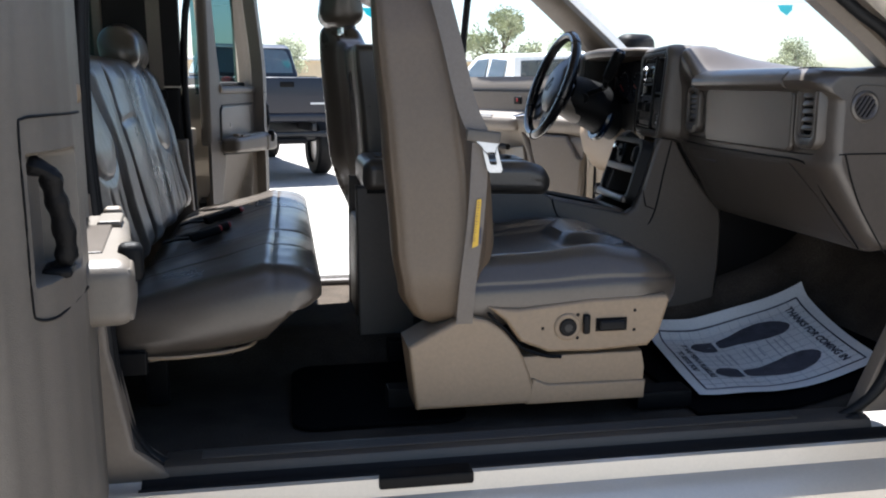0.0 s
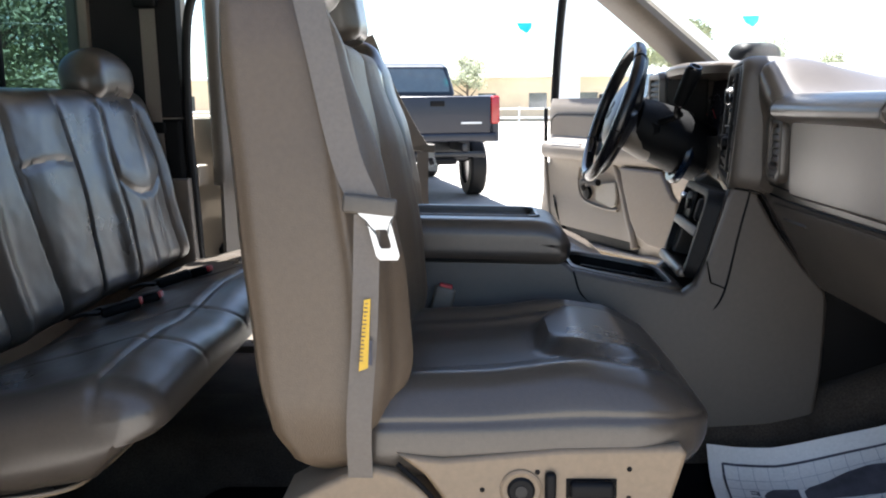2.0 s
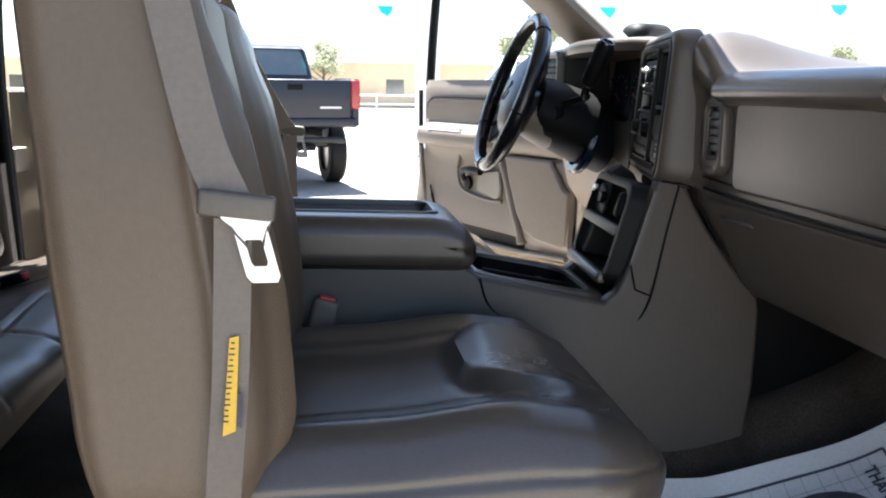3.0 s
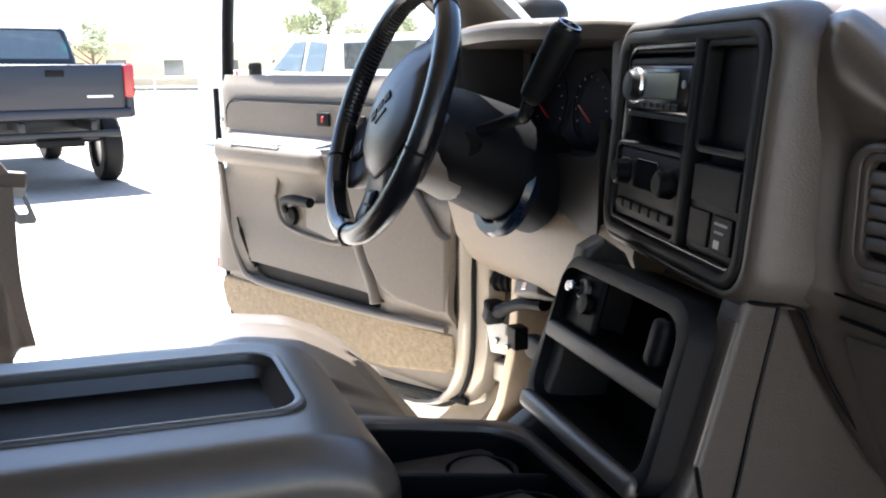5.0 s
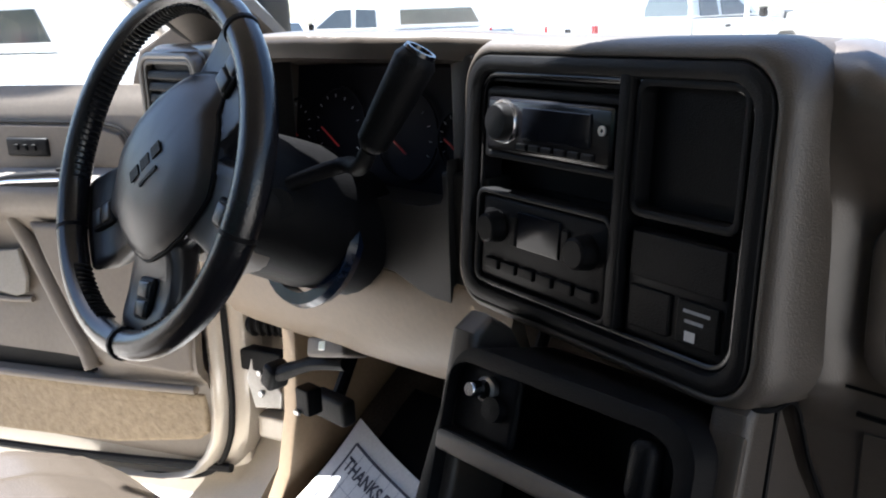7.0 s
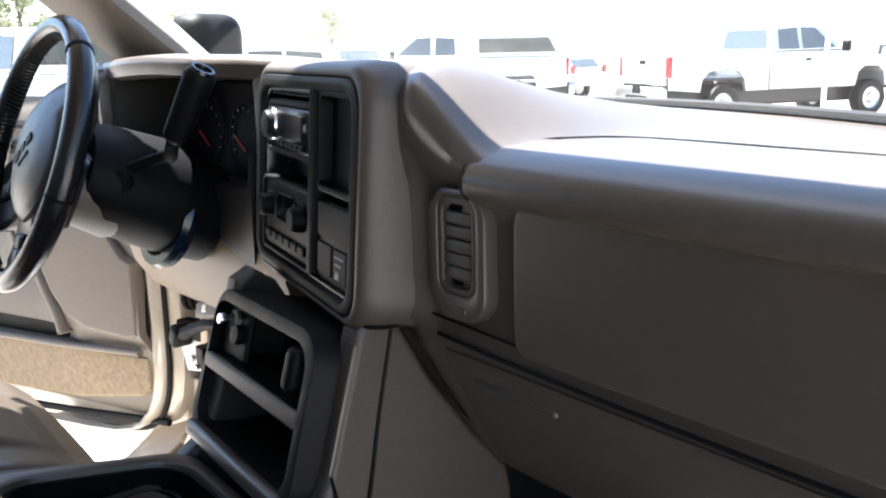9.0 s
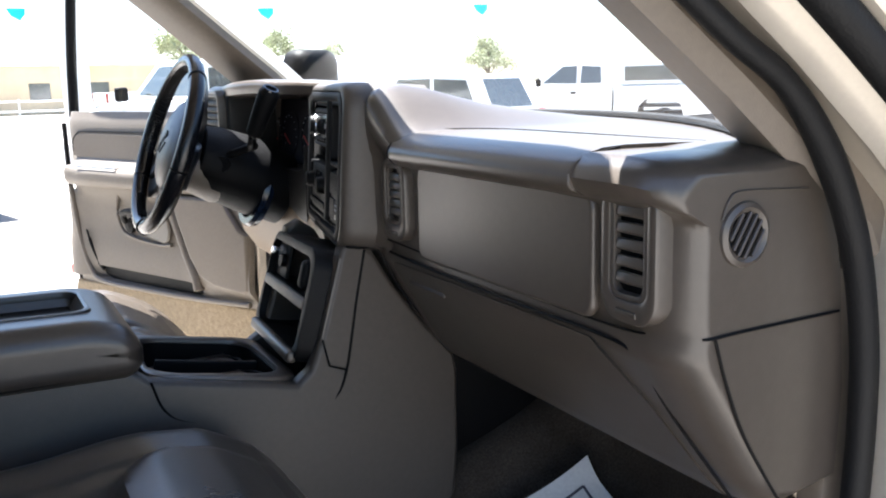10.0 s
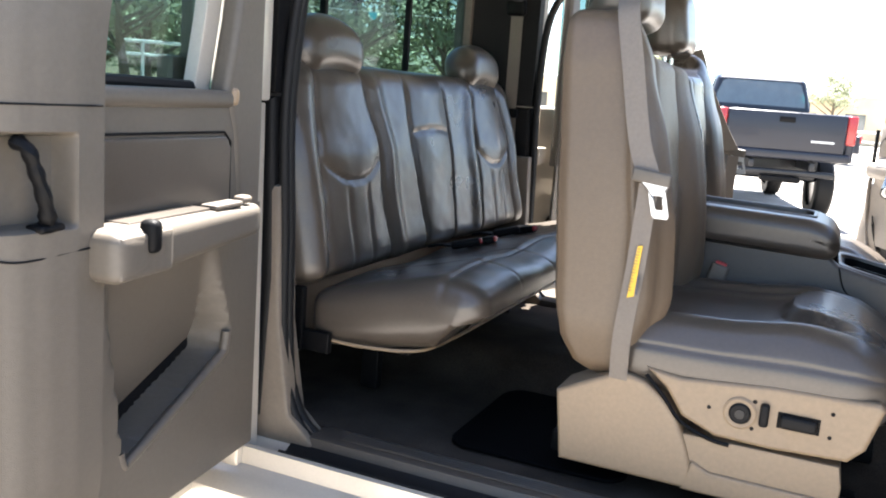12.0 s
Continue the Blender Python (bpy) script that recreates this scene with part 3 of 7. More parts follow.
            x += k * interp(abs(o), [(0.0, -0.015), (0.12, -0.01), (0.19, 0.03), (0.235, 0.042), (0.262, 0.02)]) * interp(z, [(1.0, 0.5), (1.15, 1.15), (1.4, 0.9), (1.6, 0.3), (1.72, 0.0)])
        if fr > 0.3:
            x += groove(abs(o) - interp(z, [(1.0, 0.15), (1.3, 0.145), (1.6, 0.12)]), 0.010, 0.010)
            if abs(o) < 0.14:
                x += groove(z - (1.36 - 0.10 * max(0, 1 - (abs(o) / 0.12) ** 2)), 0.009, 0.010)
                x += 0.008 * max(0, 1 - (o / 0.13) ** 2)
        if abs(n.y) > 0.5:
            rel = (x - a) / max(0.02, b - a)
            o += math.copysign(groove((rel - 0.07) * 0.17, 0.0025, 0.004), o) + math.copysign(groove((rel - 0.86) * 0.17, 0.006, 0.008), o)
        if n.x < -0.5:
            x -= groove(abs(o) - 0.215, 0.004, 0.008) 
        return at(x, o, z)

    back = part("backrest", pad((0.1, 0.262, 0.368), 0.042, 54, back_shape), LEATHER if side > 0 else VINYL, s, "grey leather backrest with taupe back shell")

    def head_shape(p, n):
        return at(0.475 + p.x * (1 - 0.25 * (p.z / 0.1)), p.y * (1 - 0.10 * (p.z / 0.1) ** 2), 1.79 + p.z - 0.02 * (p.y / 0.14) ** 2)
    part("headrest", pad((0.062, 0.135, 0.105), 0.055, 18, head_shape), LEATHER, s)
    for o in (-0.06, 0.06):
        part("headrest_post", tube([at(0.475, o, 1.66), at(0.475, o, 1.74)], 0.007, 10), CHROME, s)

    # base cover and power switch panel on the outer flank
    lobe = [(0.50, 0.79), (0.765, 0.79), (0.766, 0.835), (0.758, 0.862), (0.745, 0.895), (0.725, 0.935), (0.695, 0.967), (0.66, 0.990), (0.625, 0.999), (0.585, 0.989), (0.53, 0.962), (0.482, 0.936)]
    cover = part("base_cover", prism(lobe, lambda a, b, c: at(a, c, b), 0.16, 0.289, 0.010, 3), SHELL, s, "taupe plastic base cover")
    part("cover_front", prism([(0.74, 0.79), (1.03, 0.79), (1.033, 0.86), (1.025, 0.90), (0.72, 0.90)], lambda a, b, c: at(a, c, b), 0.16, 0.281, 0.006, 2), SHELL, cover)
    part("cover_ledge", prism([(0.75, 0.788), (1.031, 0.788), (1.034, 0.832), (0.80, 0.834), (0.765, 0.85)], lambda a, b, c: at(a, c, b), 0.20, 0.2885, 0.006, 3), SHELL, cover)
    part("seat_rail", box(at(0.76, 0.14, 0.775), (0.62, 0.05, 0.05), 0.006), BLACK, s)
    part("seat_rail", box(at(0.80, -0.18, 0.79), (0.62, 0.05, 0.06), 0.006), BLACK, s)
    part("rail_end", box(at(1.10, 0.22, 0.765), (0.14, 0.07, 0.045), 0.008), BLACK, s)
    part("under_frame", box(at(0.78, 0.0, 0.88), (0.44, 0.40, 0.12), 0.02), BLACK, s)
    panel = [(0.655, 1.022), (0.70, 0.985), (0.735, 0.935), (0.80, 0.908), (0.90, 0.905), (1.035, 0.912), (1.062, 0.94), (1.085, 1.02), (1.075, 1.032), (0.90, 1.028), (0.73, 1.012), (0.70, 1.015)]
    shield_ = part("side_shield", prism(panel, lambda a, b, c: at(a, c, b), 0.20, 0.287, 0.010, 3), SHELL, s, "taupe plastic switch panel")
    part("lumbar_knob_ring", lathe([(0.018, 0.0), (0.031, 0.0), (0.031, 0.004), (0.027, 0.006), (0.018, 0.004)], at(0.842, 0.286, 0.966), (0, side, 0), 28), SHELL, shield_)
    part("lumbar_knob", lathe([(0.0001, 0.0), (0.0205, 0.0), (0.0205, 0.006), (0.017, 0.009), (0.0001, 0.0085)], at(0.842, 0.286, 0.966), (0, side, 0), 24), DARKGREY, shield_, "round black switch")
    part("knob_face", lathe([(0.0001, 0.0), (0.010, 0.0), (0.009, 0.002), (0.0001, 0.0025)], at(0.842, 0.2945, 0.966), (0, side, 0), 20), DARKSHADE, shield_)
    part("recline_switch", box(at(0.885, 0.292, 0.972), (0.017, 0.014, 0.046), 0.006, 3), DARKGREY, shield_, "upright black switch")
    part("slide_switch", box(at(0.945, 0.293, 0.968), (0.066, 0.016, 0.027), 0.0075, 4), DARKGREY, shield_, "long padded black switch")
    part("slide_recess", box(at(0.945, 0.2875, 0.968), (0.074, 0.002, 0.031), 0.0008, 1), BLACK, shield_)
    for a, b in ((0.785, 0.965), (0.866, 0.993), (0.866, 0.940), (1.0, 0.998), (1.0, 0.953)):
        part("screw", lathe([(0.0001, 0), (0.0042, 0), (0.0035, 0.002), (0.0001, 0.002)], at(a, 0.2865, b), (0, side, 0), 12), BLACK, shield_)
    part("shield_gap", tube(smooth_path([at(a, 0.286, b) for a, b in ((0.66, 1.005), (0.70, 0.965), (0.735, 0.925), (0.79, 0.902), (0.83, 0.897))], 4), 0.004, 6), BLACK, cover)
    # belt on the outer side of the backrest
    def hung(x, o, z):
        return at(x - 0.006 + (interp(z, [(1.36, 0.049), (1.45, 0.033), (1.60, -0.006), (1.72, -0.02)]) if side > 0 else 0.0), o + 0.042 * interp(z, [(0.98, 0.0), (1.12, 0.85), (1.3, 1.0), (1.72, 0.7)]), z)
    b = thing("seat_belt", hung(0.62, 0.30, 1.0), "grey seat belt with bright metal latch plate hanging beside the seat", "seat belt", "front belts")
    run = smooth_path([hung(0.545, 0.225, 1.722), hung(0.553, 0.250, 1.69), hung(0.575, 0.268, 1.60), hung(0.607, 0.280, 1.46), hung(0.636, 0.290, 1.390)], 6)
    part("webbing", strap(run, (1, 0, 0.15), 0.041), BELT, b)
    low = smooth_path([hung(0.636, 0.288, 1.380), hung(0.628, 0.284, 1.22), hung(0.615, 0.284, 1.08), hung(0.612, 0.288, 0.985)], 6)
    part("webbing", strap(low, (1, 0, 0), 0.036), BELT, b)
    part("latch_boot", box(hung(0.640, 0.293, 1.393), (0.074, 0.012, 0.026), 0.005, 3, Matrix.Rotation(0.12, 3, "Y")), REARTRIM, b, "grey plastic boot")
    tongue = [(-0.026, 0.02), (0.026, 0.02), (0.024, 0.008), (0.016, 0.0), (0.016, -0.048), (0.012, -0.054), (-0.012, -0.054), (-0.016, -0.048), (-0.016, 0.0), (-0.024, 0.008)]
    hole = [(-0.007, -0.012), (0.007, -0.012), (0.008, -0.014), (0.008, -0.02), (0.008, -0.034), (0.006, -0.038), (-0.006, -0.038), (-0.008, -0.034), (-0.008, -0.02), (-0.008, -0.014)]

    def tg(a, b_, c):
        return hung(0.652 + a + b_ * -0.25, 0.296 + c, 1.373 + b_)
    part("latch_plate", ring_of(tongue, hole, tg, -0.0015, 0.0015), STEEL, b, "bright stamped metal plate")
    lab = thing("warning_tag", at(0.62, 0.29, 1.2), "yellow warning tag sewn to the belt side", "tag", "belt tags")
    tr = [(0.616, 1.262), (0.625, 1.264), (0.619, 1.165), (0.606, 1.160)]
    part("tag_sheet", prism(tr, lambda a, b_, c: at(a + 0.007, c + 0.040, b_), 0.2895, 0.2905), YELLOW, lab)
    part("tag_print", prism([(0.6215, 1.205), (0.626, 1.204), (0.625, 1.168), (0.6195, 1.170)], lambda a, b_, c: at(a + 0.007, c + 0.040, b_), 0.2895, 0.2905), INK, lab)
    for k in range(15):
        part("print_bar", box(at(0.6262 - 0.0007 * k, 0.3312, 1.257 - k * 0.0058), (0.0034 + 0.0012 * (k * 7 % 3), 0.0008, 0.0014)), INK, lab)
    return s


front_seat(-1, -0.415)
front_seat(1, 0.455)

# ---- rear bench ----
bench = thing("rear_bench", (0.05, 0.04, floor_z(0.05, 0.5)), "grey leather folding rear bench, scuffed and creased", "bench seat")
BC, BH = 0.045, 0.735


def bench_cushion_shape(p, n):
    x, y, z = p.x, p.y, p.z
    top = max(0, n.z)
    dz = top * (0.005 * math.cos(min(1.0, abs(y) / 0.75) * math.pi * 3) + interp(x, [(-0.22, -0.02), (0.0, 0.0), (0.1, 0.012), (0.2, -0.012)]))
    if top > 0.3:
        for s in (-0.50, -0.235, 0.235, 0.50):
            dz += groove(y - s - 0.03 * math.sin(x * 6), 0.0035, 0.006)
        dz += groove(x - 0.12, 0.004, 0.006)
        dz += 0.003 * noise.noise(Vector((x * 7, y * 7, 1.3))) + 0.0014 * noise.noise(Vector((x * 30, y * 18, 3.3)))
    bot = max(0, -n.z)
    zz = 1.015 + z + dz + 0.14 * x
    if z < -0.02:
        zz += max(0, (x + 0.02)) * 0.06
    if x > 0.1 and z < 0:
        x -= 0.10 * (-z / 0.08) * (x - 0.1) / 0.12
    return Vector((0.08 + x, BC + y, zz + 0.006 * noise.noise(Vector((y * 6, z * 20, 4))) * bot))


bcush = part("seat_cushion", bolster((0.222, BH, 0.082), 0.06, 220, 170, bench_cushion_shape), LEATHER, bench, "creased grey leather cushion")
part("hem", tube(smooth_path([(-0.11, -0.687, 0.936), (0.0, -0.69, 0.935), (0.12, -0.66, 0.937), (0.16, -0.58, 0.94), (0.17, -0.3, 0.942), (0.17, 0.0, 0.942), (0.17, 0.7, 0.942)], 5), 0.004, 6), SHELL, bcush, "frayed pale hem")

def bench_back_shape(p, n):
    x, y, z = p.x, p.y, p.z
    fr = max(0, n.x)
    zz = 1.31 + z
    yy = BC + y
    dx = 0.0
    if fr > 0.2:
        for c in (BC - 0.495, BC + 0.495):
            d = abs(yy - c)
            half = interp(zz, [(1.05, 0.165), (1.25, 0.145), (1.35, 0.15), (1.55, 0.115)])
            dx += groove(d - half, 0.008, 0.008)
            vee = 1.283 + 0.052 * (min(d, half) / 0.14) ** 2.2
            inn = win(half - d)
            dx += groove(zz - vee, 0.007, 0.008) * inn
            dx += 0.010 * max(0, 1 - (d / half) ** 2)
            dx += 0.006 * inn * math.exp(-((zz - vee - 0.05) / 0.045) ** 2)
            dx += groove(d - 0.047, 0.005, 0.009) * win(vee - 0.012 - zz, 0.03) * win(zz - 1.07, 0.03)
            dx += 0.014 * math.exp(-((d - half - 0.05) / 0.035) ** 2)
        d = abs(yy - BC)
        half = interp(zz, [(1.05, 0.10), (1.4, 0.14), (1.55, 0.13)])
        dx += groove(d - half, 0.008, 0.008)
        dx += groove(zz - 1.395 - 0.012 * math.cos(d * 12), 0.006, 0.008) * win(half - d)
        dx += 0.010 * max(0, 1 - (d / half) ** 2)
        dx += 0.003 * noise.noise(Vector((yy * 7, zz * 9, 0.4))) + 0.0012 * noise.noise(Vector((yy * 26, zz * 30, 2.4)))
        dx *= min(1, fr * 1.2) * win(1.565 - zz, 0.05)
    lean = -0.085 * (zz - 1.05) / 0.5 - 0.02
    th = interp(zz, [(1.05, 1.1), (1.3, 1.0), (1.56, 0.72)])
    return Vector((-0.17 + lean + x * th + dx, yy, zz))


part("backrest", bolster((0.068, BH + 0.015, 0.262), 0.055, 220, 190, bench_back_shape), LEATHER, bench, "grey leather backrest with stitched panels")
for yy in (BC - 0.495, BC + 0.51):
    def rear_head(p, n, yy=yy):
        w = 1 - 0.22 * max(0, p.z / 0.072) ** 2 - 0.10 * max(0, -p.z / 0.072)
        return Vector((-0.280 + p.x - 0.01 * p.z / 0.08, yy + p.y * w, 1.618 + p.z - 0.020 * (p.y / 0.13) ** 2))
    part("headrest", pad((0.062, 0.150, 0.072), 0.060, 24, rear_head), LEATHER, bench)
part("hinge_bracket", box((-0.145, -0.705, 0.98), (0.03, 0.02, 0.15), 0.005), BLACK, bench)
part("hinge_bracket", box((-0.11, -0.70, 0.93), (0.10, 0.02, 0.05), 0.005), BLACK, bench)
part("bench_frame", box((0.0, BC, 0.925), (0.22, 1.36, 0.02), 0.006), BLACK, bench)
for yy in (-0.45, 0.05, 0.55):
    part("bench_leg", box((-0.08, yy, 0.84), (0.05, 0.03, 0.18), 0.006), BLACK, bench)


def rear_buckle(y, x, turn, red):
    b = thing("rear_buckle", (x, y, 1.075), "black belt buckle with red button lying on the bench", "seat belt buckle", "rear buckles")
    m = Matrix.Rotation(turn, 3, "Z") @ Matrix.Rotation(-0.25, 3, "Y")
    part("buckle_body", box((x, y, 1.098), (0.085, 0.034, 0.022), 0.007, 3, m), BLACK, b)
    if red:
        part("release_button", box(Vector((x, y, 1.098)) + m @ Vector((0.041, 0, 0.002)), (0.012, 0.024, 0.014), 0.003, 2, m), RED, b)
    part("stalk", strap([Vector((x, y, 1.098)) + m @ Vector((-0.04, 0, 0)), Vector((x - 0.075, y - 0.005, 1.085)), Vector((x - 0.11, y, 1.075))], (0, 1, 0), 0.03, 0.003), BLACK, b)


rear_buckle(-0.09, 0.01, 0.3, True)
rear_buckle(-0.02, 0.03, 0.1, True)
rear_buckle(0.22, 0.02, 0.5, False)
rear_buckle(0.30, 0.05, -0.2, True)

# ---- centre console ----
console = thing("center_console", (0.9, 0.04, 0.9), "taupe plastic centre console with padded armrest and open bin", "console")
side_poly = [(0.42, 0.80), (1.44, 0.80), (1.49, 0.87), (1.506, 0.96), (1.517, 1.10), (1.512, 1.132), (1.46, 1.19), (1.40, 1.27), (1.362, 1.335), (1.33, 1.357), (1.305, 1.345),
             (1.262, 1.20), (1.24, 1.145), (1.215, 1.128), (0.985, 1.178), (0.96, 1.198), (0.42, 1.222)]


def console_side(y, side):
    def put(a, b, c):
        flare = 0.045 * max(0, (1.15 - b) / 0.35) ** 1.2
        return Vector((a, y + side * (c + flare), b))
    return put


for side, y in ((-1, -0.065), (1, 0.175)):
    part("console_side", prism(side_poly, console_side(y, side), 0.0, 0.035, 0.010, 3), DASH, console)
part("console_core", box((0.80, 0.055, 0.97), (0.76, 0.26, 0.30), 0.02), DASH, console)
part("console_screw", lathe([(0.0001, 0.0), (0.008, 0.0), (0.007, 0.002), (0.0001, 0.002)], (1.466, -0.1015, 1.118), (0, -1, 0), 16), DASH, console)
part("console_seam", tube([(1.262, -0.1025, 1.196), (1.272, -0.1035, 1.150), (1.302, -0.1035, 1.138)], 0.0018, 6), BLACK, console)
part("console_seam", tube(smooth_path([(0.985, -0.102, 1.176), (1.0, -0.103, 1.13), (1.03, -0.104, 1.105), (1.10, -0.104, 1.09), (1.235, -0.104, 1.078), (1.27, -0.104, 1.085), (1.30, -0.104, 1.13), (1.325, -0.102, 1.25), (1.345, -0.101, 1.34)], 5), 0.0022, 6), BLACK, console)


def lid_shape(p, n):
    x, y, z = p.x, p.y, p.z
    zz = 1.248 + z - 0.085 * (x + 0.26) * 0.5 * 0.6
    if x > 0.18:
        zz -= 0.02 * ((x - 0.18) / 0.08) ** 2 * (1 if z > 0 else 0)
    if n.z > 0.8:
        zz -= 0.026 * min(1, max(0, (0.212 - abs(x + 0.012)) / 0.012)) * min(1, max(0, (0.077 - abs(y - 0.003)) / 0.010))
    return Vector((0.71 + x, 0.032 + y, zz))


lid = part("armrest_lid", pad((0.27, 0.153, 0.048), 0.034, 64, lid_shape), PAD, console, "padded armrest lid with a long tray")
part("lid_gap", box((0.70, 0.032, 1.207), (0.50, 0.292, 0.012), 0.002), BLACK, console)
tray_out, tray_in = rounded(0.44, 0.168, 0.03, 5, 0.70, 0.035), rounded(0.42, 0.148, 0.024, 5, 0.70, 0.035)


def tray_put(a, b, c):
    return Vector((a, b, c - 0.0255 * (a - 0.44)))


part("tray_rim", ring_of(tray_out, tray_in, tray_put, 1.288, 1.2995, 0.004), PAD, lid)
part("tray_mat", prism(rounded(0.418, 0.147, 0.022, 5, 0.70, 0.035), tray_put, 1.272, 1.2755), BLACK, lid, "black tray liner")
# open bin between lid and stack
bin_out, bin_in = rounded(0.245, 0.275, 0.04, 6, 1.105, 0.055), rounded(0.215, 0.225, 0.05, 6, 1.10, 0.055)


def bin_put(a, b, c):
    return Vector((a, b, c - 0.19 * (a - 0.985)))


part("bin_rim", ring_of(bin_out, bin_in, bin_put, 1.10, 1.180, 0.008), PAD, console, "grey bin rim")
part("bin_wall", ring_of(rounded(0.222, 0.232, 0.052, 6, 1.10, 0.055), rounded(0.205, 0.215, 0.046, 6, 1.10, 0.055), bin_put, 1.085, 1.172), BLACK, console)
part("bin_floor", prism(rounded(0.22, 0.23, 0.05, 6, 1.10, 0.055), bin_put, 1.08, 1.095), BLACK, console)
part("bin_divider", box((1.105, 0.06, 1.13), (0.18, 0.012, 0.03), 0.004, 2, Matrix.Rotation(0.19, 3, "Y")), BLACK, console)
part("cup_ring", lathe([(0.036, 0), (0.041, 0), (0.041, 0.02), (0.036, 0.02)], (1.15, 0.01, 1.10), (0, 0, 1), 28), BLACK, console)
part("cup_ring", lathe([(0.036, 0), (0.041, 0), (0.041, 0.02), (0.036, 0.02)], (1.14, 0.11, 1.10), (0, 0, 1), 28), BLACK, console)
bk = thing("front_buckle", (0.70, -0.12, 1.10), "grey belt buckle with red button beside the console", "seat belt buckle")
part("buckle_body", box((0.705, -0.125, 1.10), (0.045, 0.026, 0.10), 0.008, 3, Matrix.Rotation(0.25, 3, "Y")), TRIM, bk)
part("release_button", box((0.717, -0.125, 1.149), (0.028, 0.016, 0.010), 0.003, 2, Matrix.Rotation(0.25, 3, "Y")), RED, bk)

# ---- dashboard ----
dash = thing("dashboard", (1.6, 0.02, 1.3), "grey-taupe truck dashboard with black instrument and radio panels", "dashboard")


def glass_base(y):
    return 1.865 - 0.31 * min(1.0, abs((y - 0.017) / 0.725)) ** 2.0


HOOD_Z = (1.538, 1.546, 1.558, 1.575, 1.590)
PASS_Z = (1.538, 1.538, 1.538, 1.537, 1.536)
STEPS = (0.0, 0.2, 0.45, 0.72, 0.88)


def dash_section(y):
    """Top, front and underside of the passenger side, rising into the hood beside the radio."""
    sz, sx = ease(-0.112, -0.27, y), ease(-0.112, -0.150, y)
    face = 1.372
    hood = [(1.46, 1.603), (1.42, 1.611), (1.385, 1.609), (1.362, 1.600), (1.350, 1.582), (1.346, 1.550), (1.346, 1.52), (1.347, 1.497), (1.348, 1.47)]
    out = 0.004 * ease(-0.66, -0.69, y)
    side = [(1.46, 1.535), (1.40, 1.536), (1.36 - out, 1.531 + out), (1.345 - out, 1.522), (1.338 - out, 1.510), (1.344 - out, 1.497), (1.357 - out, 1.489), (face - 0.003, 1.479), (face, 1.468)]
    back = glass_base(y)
    pts = [(back + (1.46 - back) * f, h + (p - h) * sz) for f, h, p in zip(STEPS, HOOD_Z, PASS_Z)]
    pts += [(a + (c - a) * sx, b + (d - b) * sz) for (a, b), (c, d) in zip(hood, side)]
    near = 1.349 + (face - 1.349) * sx
    pts += [(near, 1.42), (near + 0.002, 1.365), (near + 0.006, 1.352), (1.374, 1.340), (1.376, 1.326), (1.380, 1.315), (1.42, 1.25), (1.475, 1.165), (1.50, 1.137), (1.525, 1.128), (1.598, 1.136), (1.604, 1.25), (max(back - 0.004, 1.588), 1.40)]
    bend = max(0.0, min(1.0, (-0.745 - y) / 0.070))
    k = 0.13 * (1 - math.sqrt(1 - bend ** 2))
    cx, cz = 1.72, 1.36
    dip = 0.006 if y > -0.095 else 0.0
    return [Vector((cx + (x - cx) * (1 - k * 0.9), y, cz + (z - cz) * (1 - k) - dip)) for x, z in pts]


ys = [-0.745 - 0.070 * math.sin(radians(q)) for q in (82, 72, 62, 52, 42, 32, 22, 12, 4)] + [-0.72, -0.69, -0.6, -0.5, -0.4, -0.3, -0.27] + [-0.25 + 0.01 * i for i in range(10)] + [-0.153, -0.150, -0.147, -0.1445, -0.142, -0.1395, -0.137, -0.133, -0.129, -0.122, -0.115, -0.107, -0.10]
body = part("passenger_dash", loft([dash_section(y) for y in ys]), PAD, dash, "grey-taupe moulded passenger dash", sharp=50)
part("lower_dash_corner", prism([(1.378, 1.338), (1.382, 1.315), (1.42, 1.25), (1.475, 1.165), (1.50, 1.137), (1.70, 1.15), (1.70, 1.34)], xz, -0.10, -0.03, 0.004), PAD, dash)
# seams and round vent on the end that faces the door opening
part("end_panel_seam", tube(smooth_path([(1.403, -0.809, 1.352), (1.412, -0.8155, 1.353), (1.45, -0.816, 1.354), (1.60, -0.816, 1.354)], 4), 0.0016, 6), BLACK, dash)
part("end_panel_edge", tube(smooth_path([(1.418, -0.8155, 1.472), (1.427, -0.8155, 1.492), (1.447, -0.8155, 1.499), (1.54, -0.8155, 1.494)], 4), 0.0012, 6), DASH, dash)
vent = part("round_vent", lathe([(0.023, 0.0), (0.034, 0.0), (0.033, 0.003), (0.028, 0.0055), (0.023, 0.003)], (1.450, -0.8145, 1.455), (0, -1, 0), 32), PAD, dash, "round side vent")
part("vent_cavity", lathe([(0.0001, 0.0), (0.024, 0.0), (0.024, 0.002), (0.0001, 0.002)], (1.450, -0.8143, 1.455), (0, -1, 0), 28), BLACK, vent)
for k in range(-2, 3):
    h = math.sqrt(0.0235 ** 2 - (k * 0.009) ** 2)
    m = Matrix.Rotation(radians(32), 3, "Y")
    part("vent_slat", box(Vector((1.450, -0.8185, 1.455)) + m @ Vector((k * 0.009, 0, 0)), (0.0035, 0.005, 2 * h), 0.001, 1, m), PAD, vent)

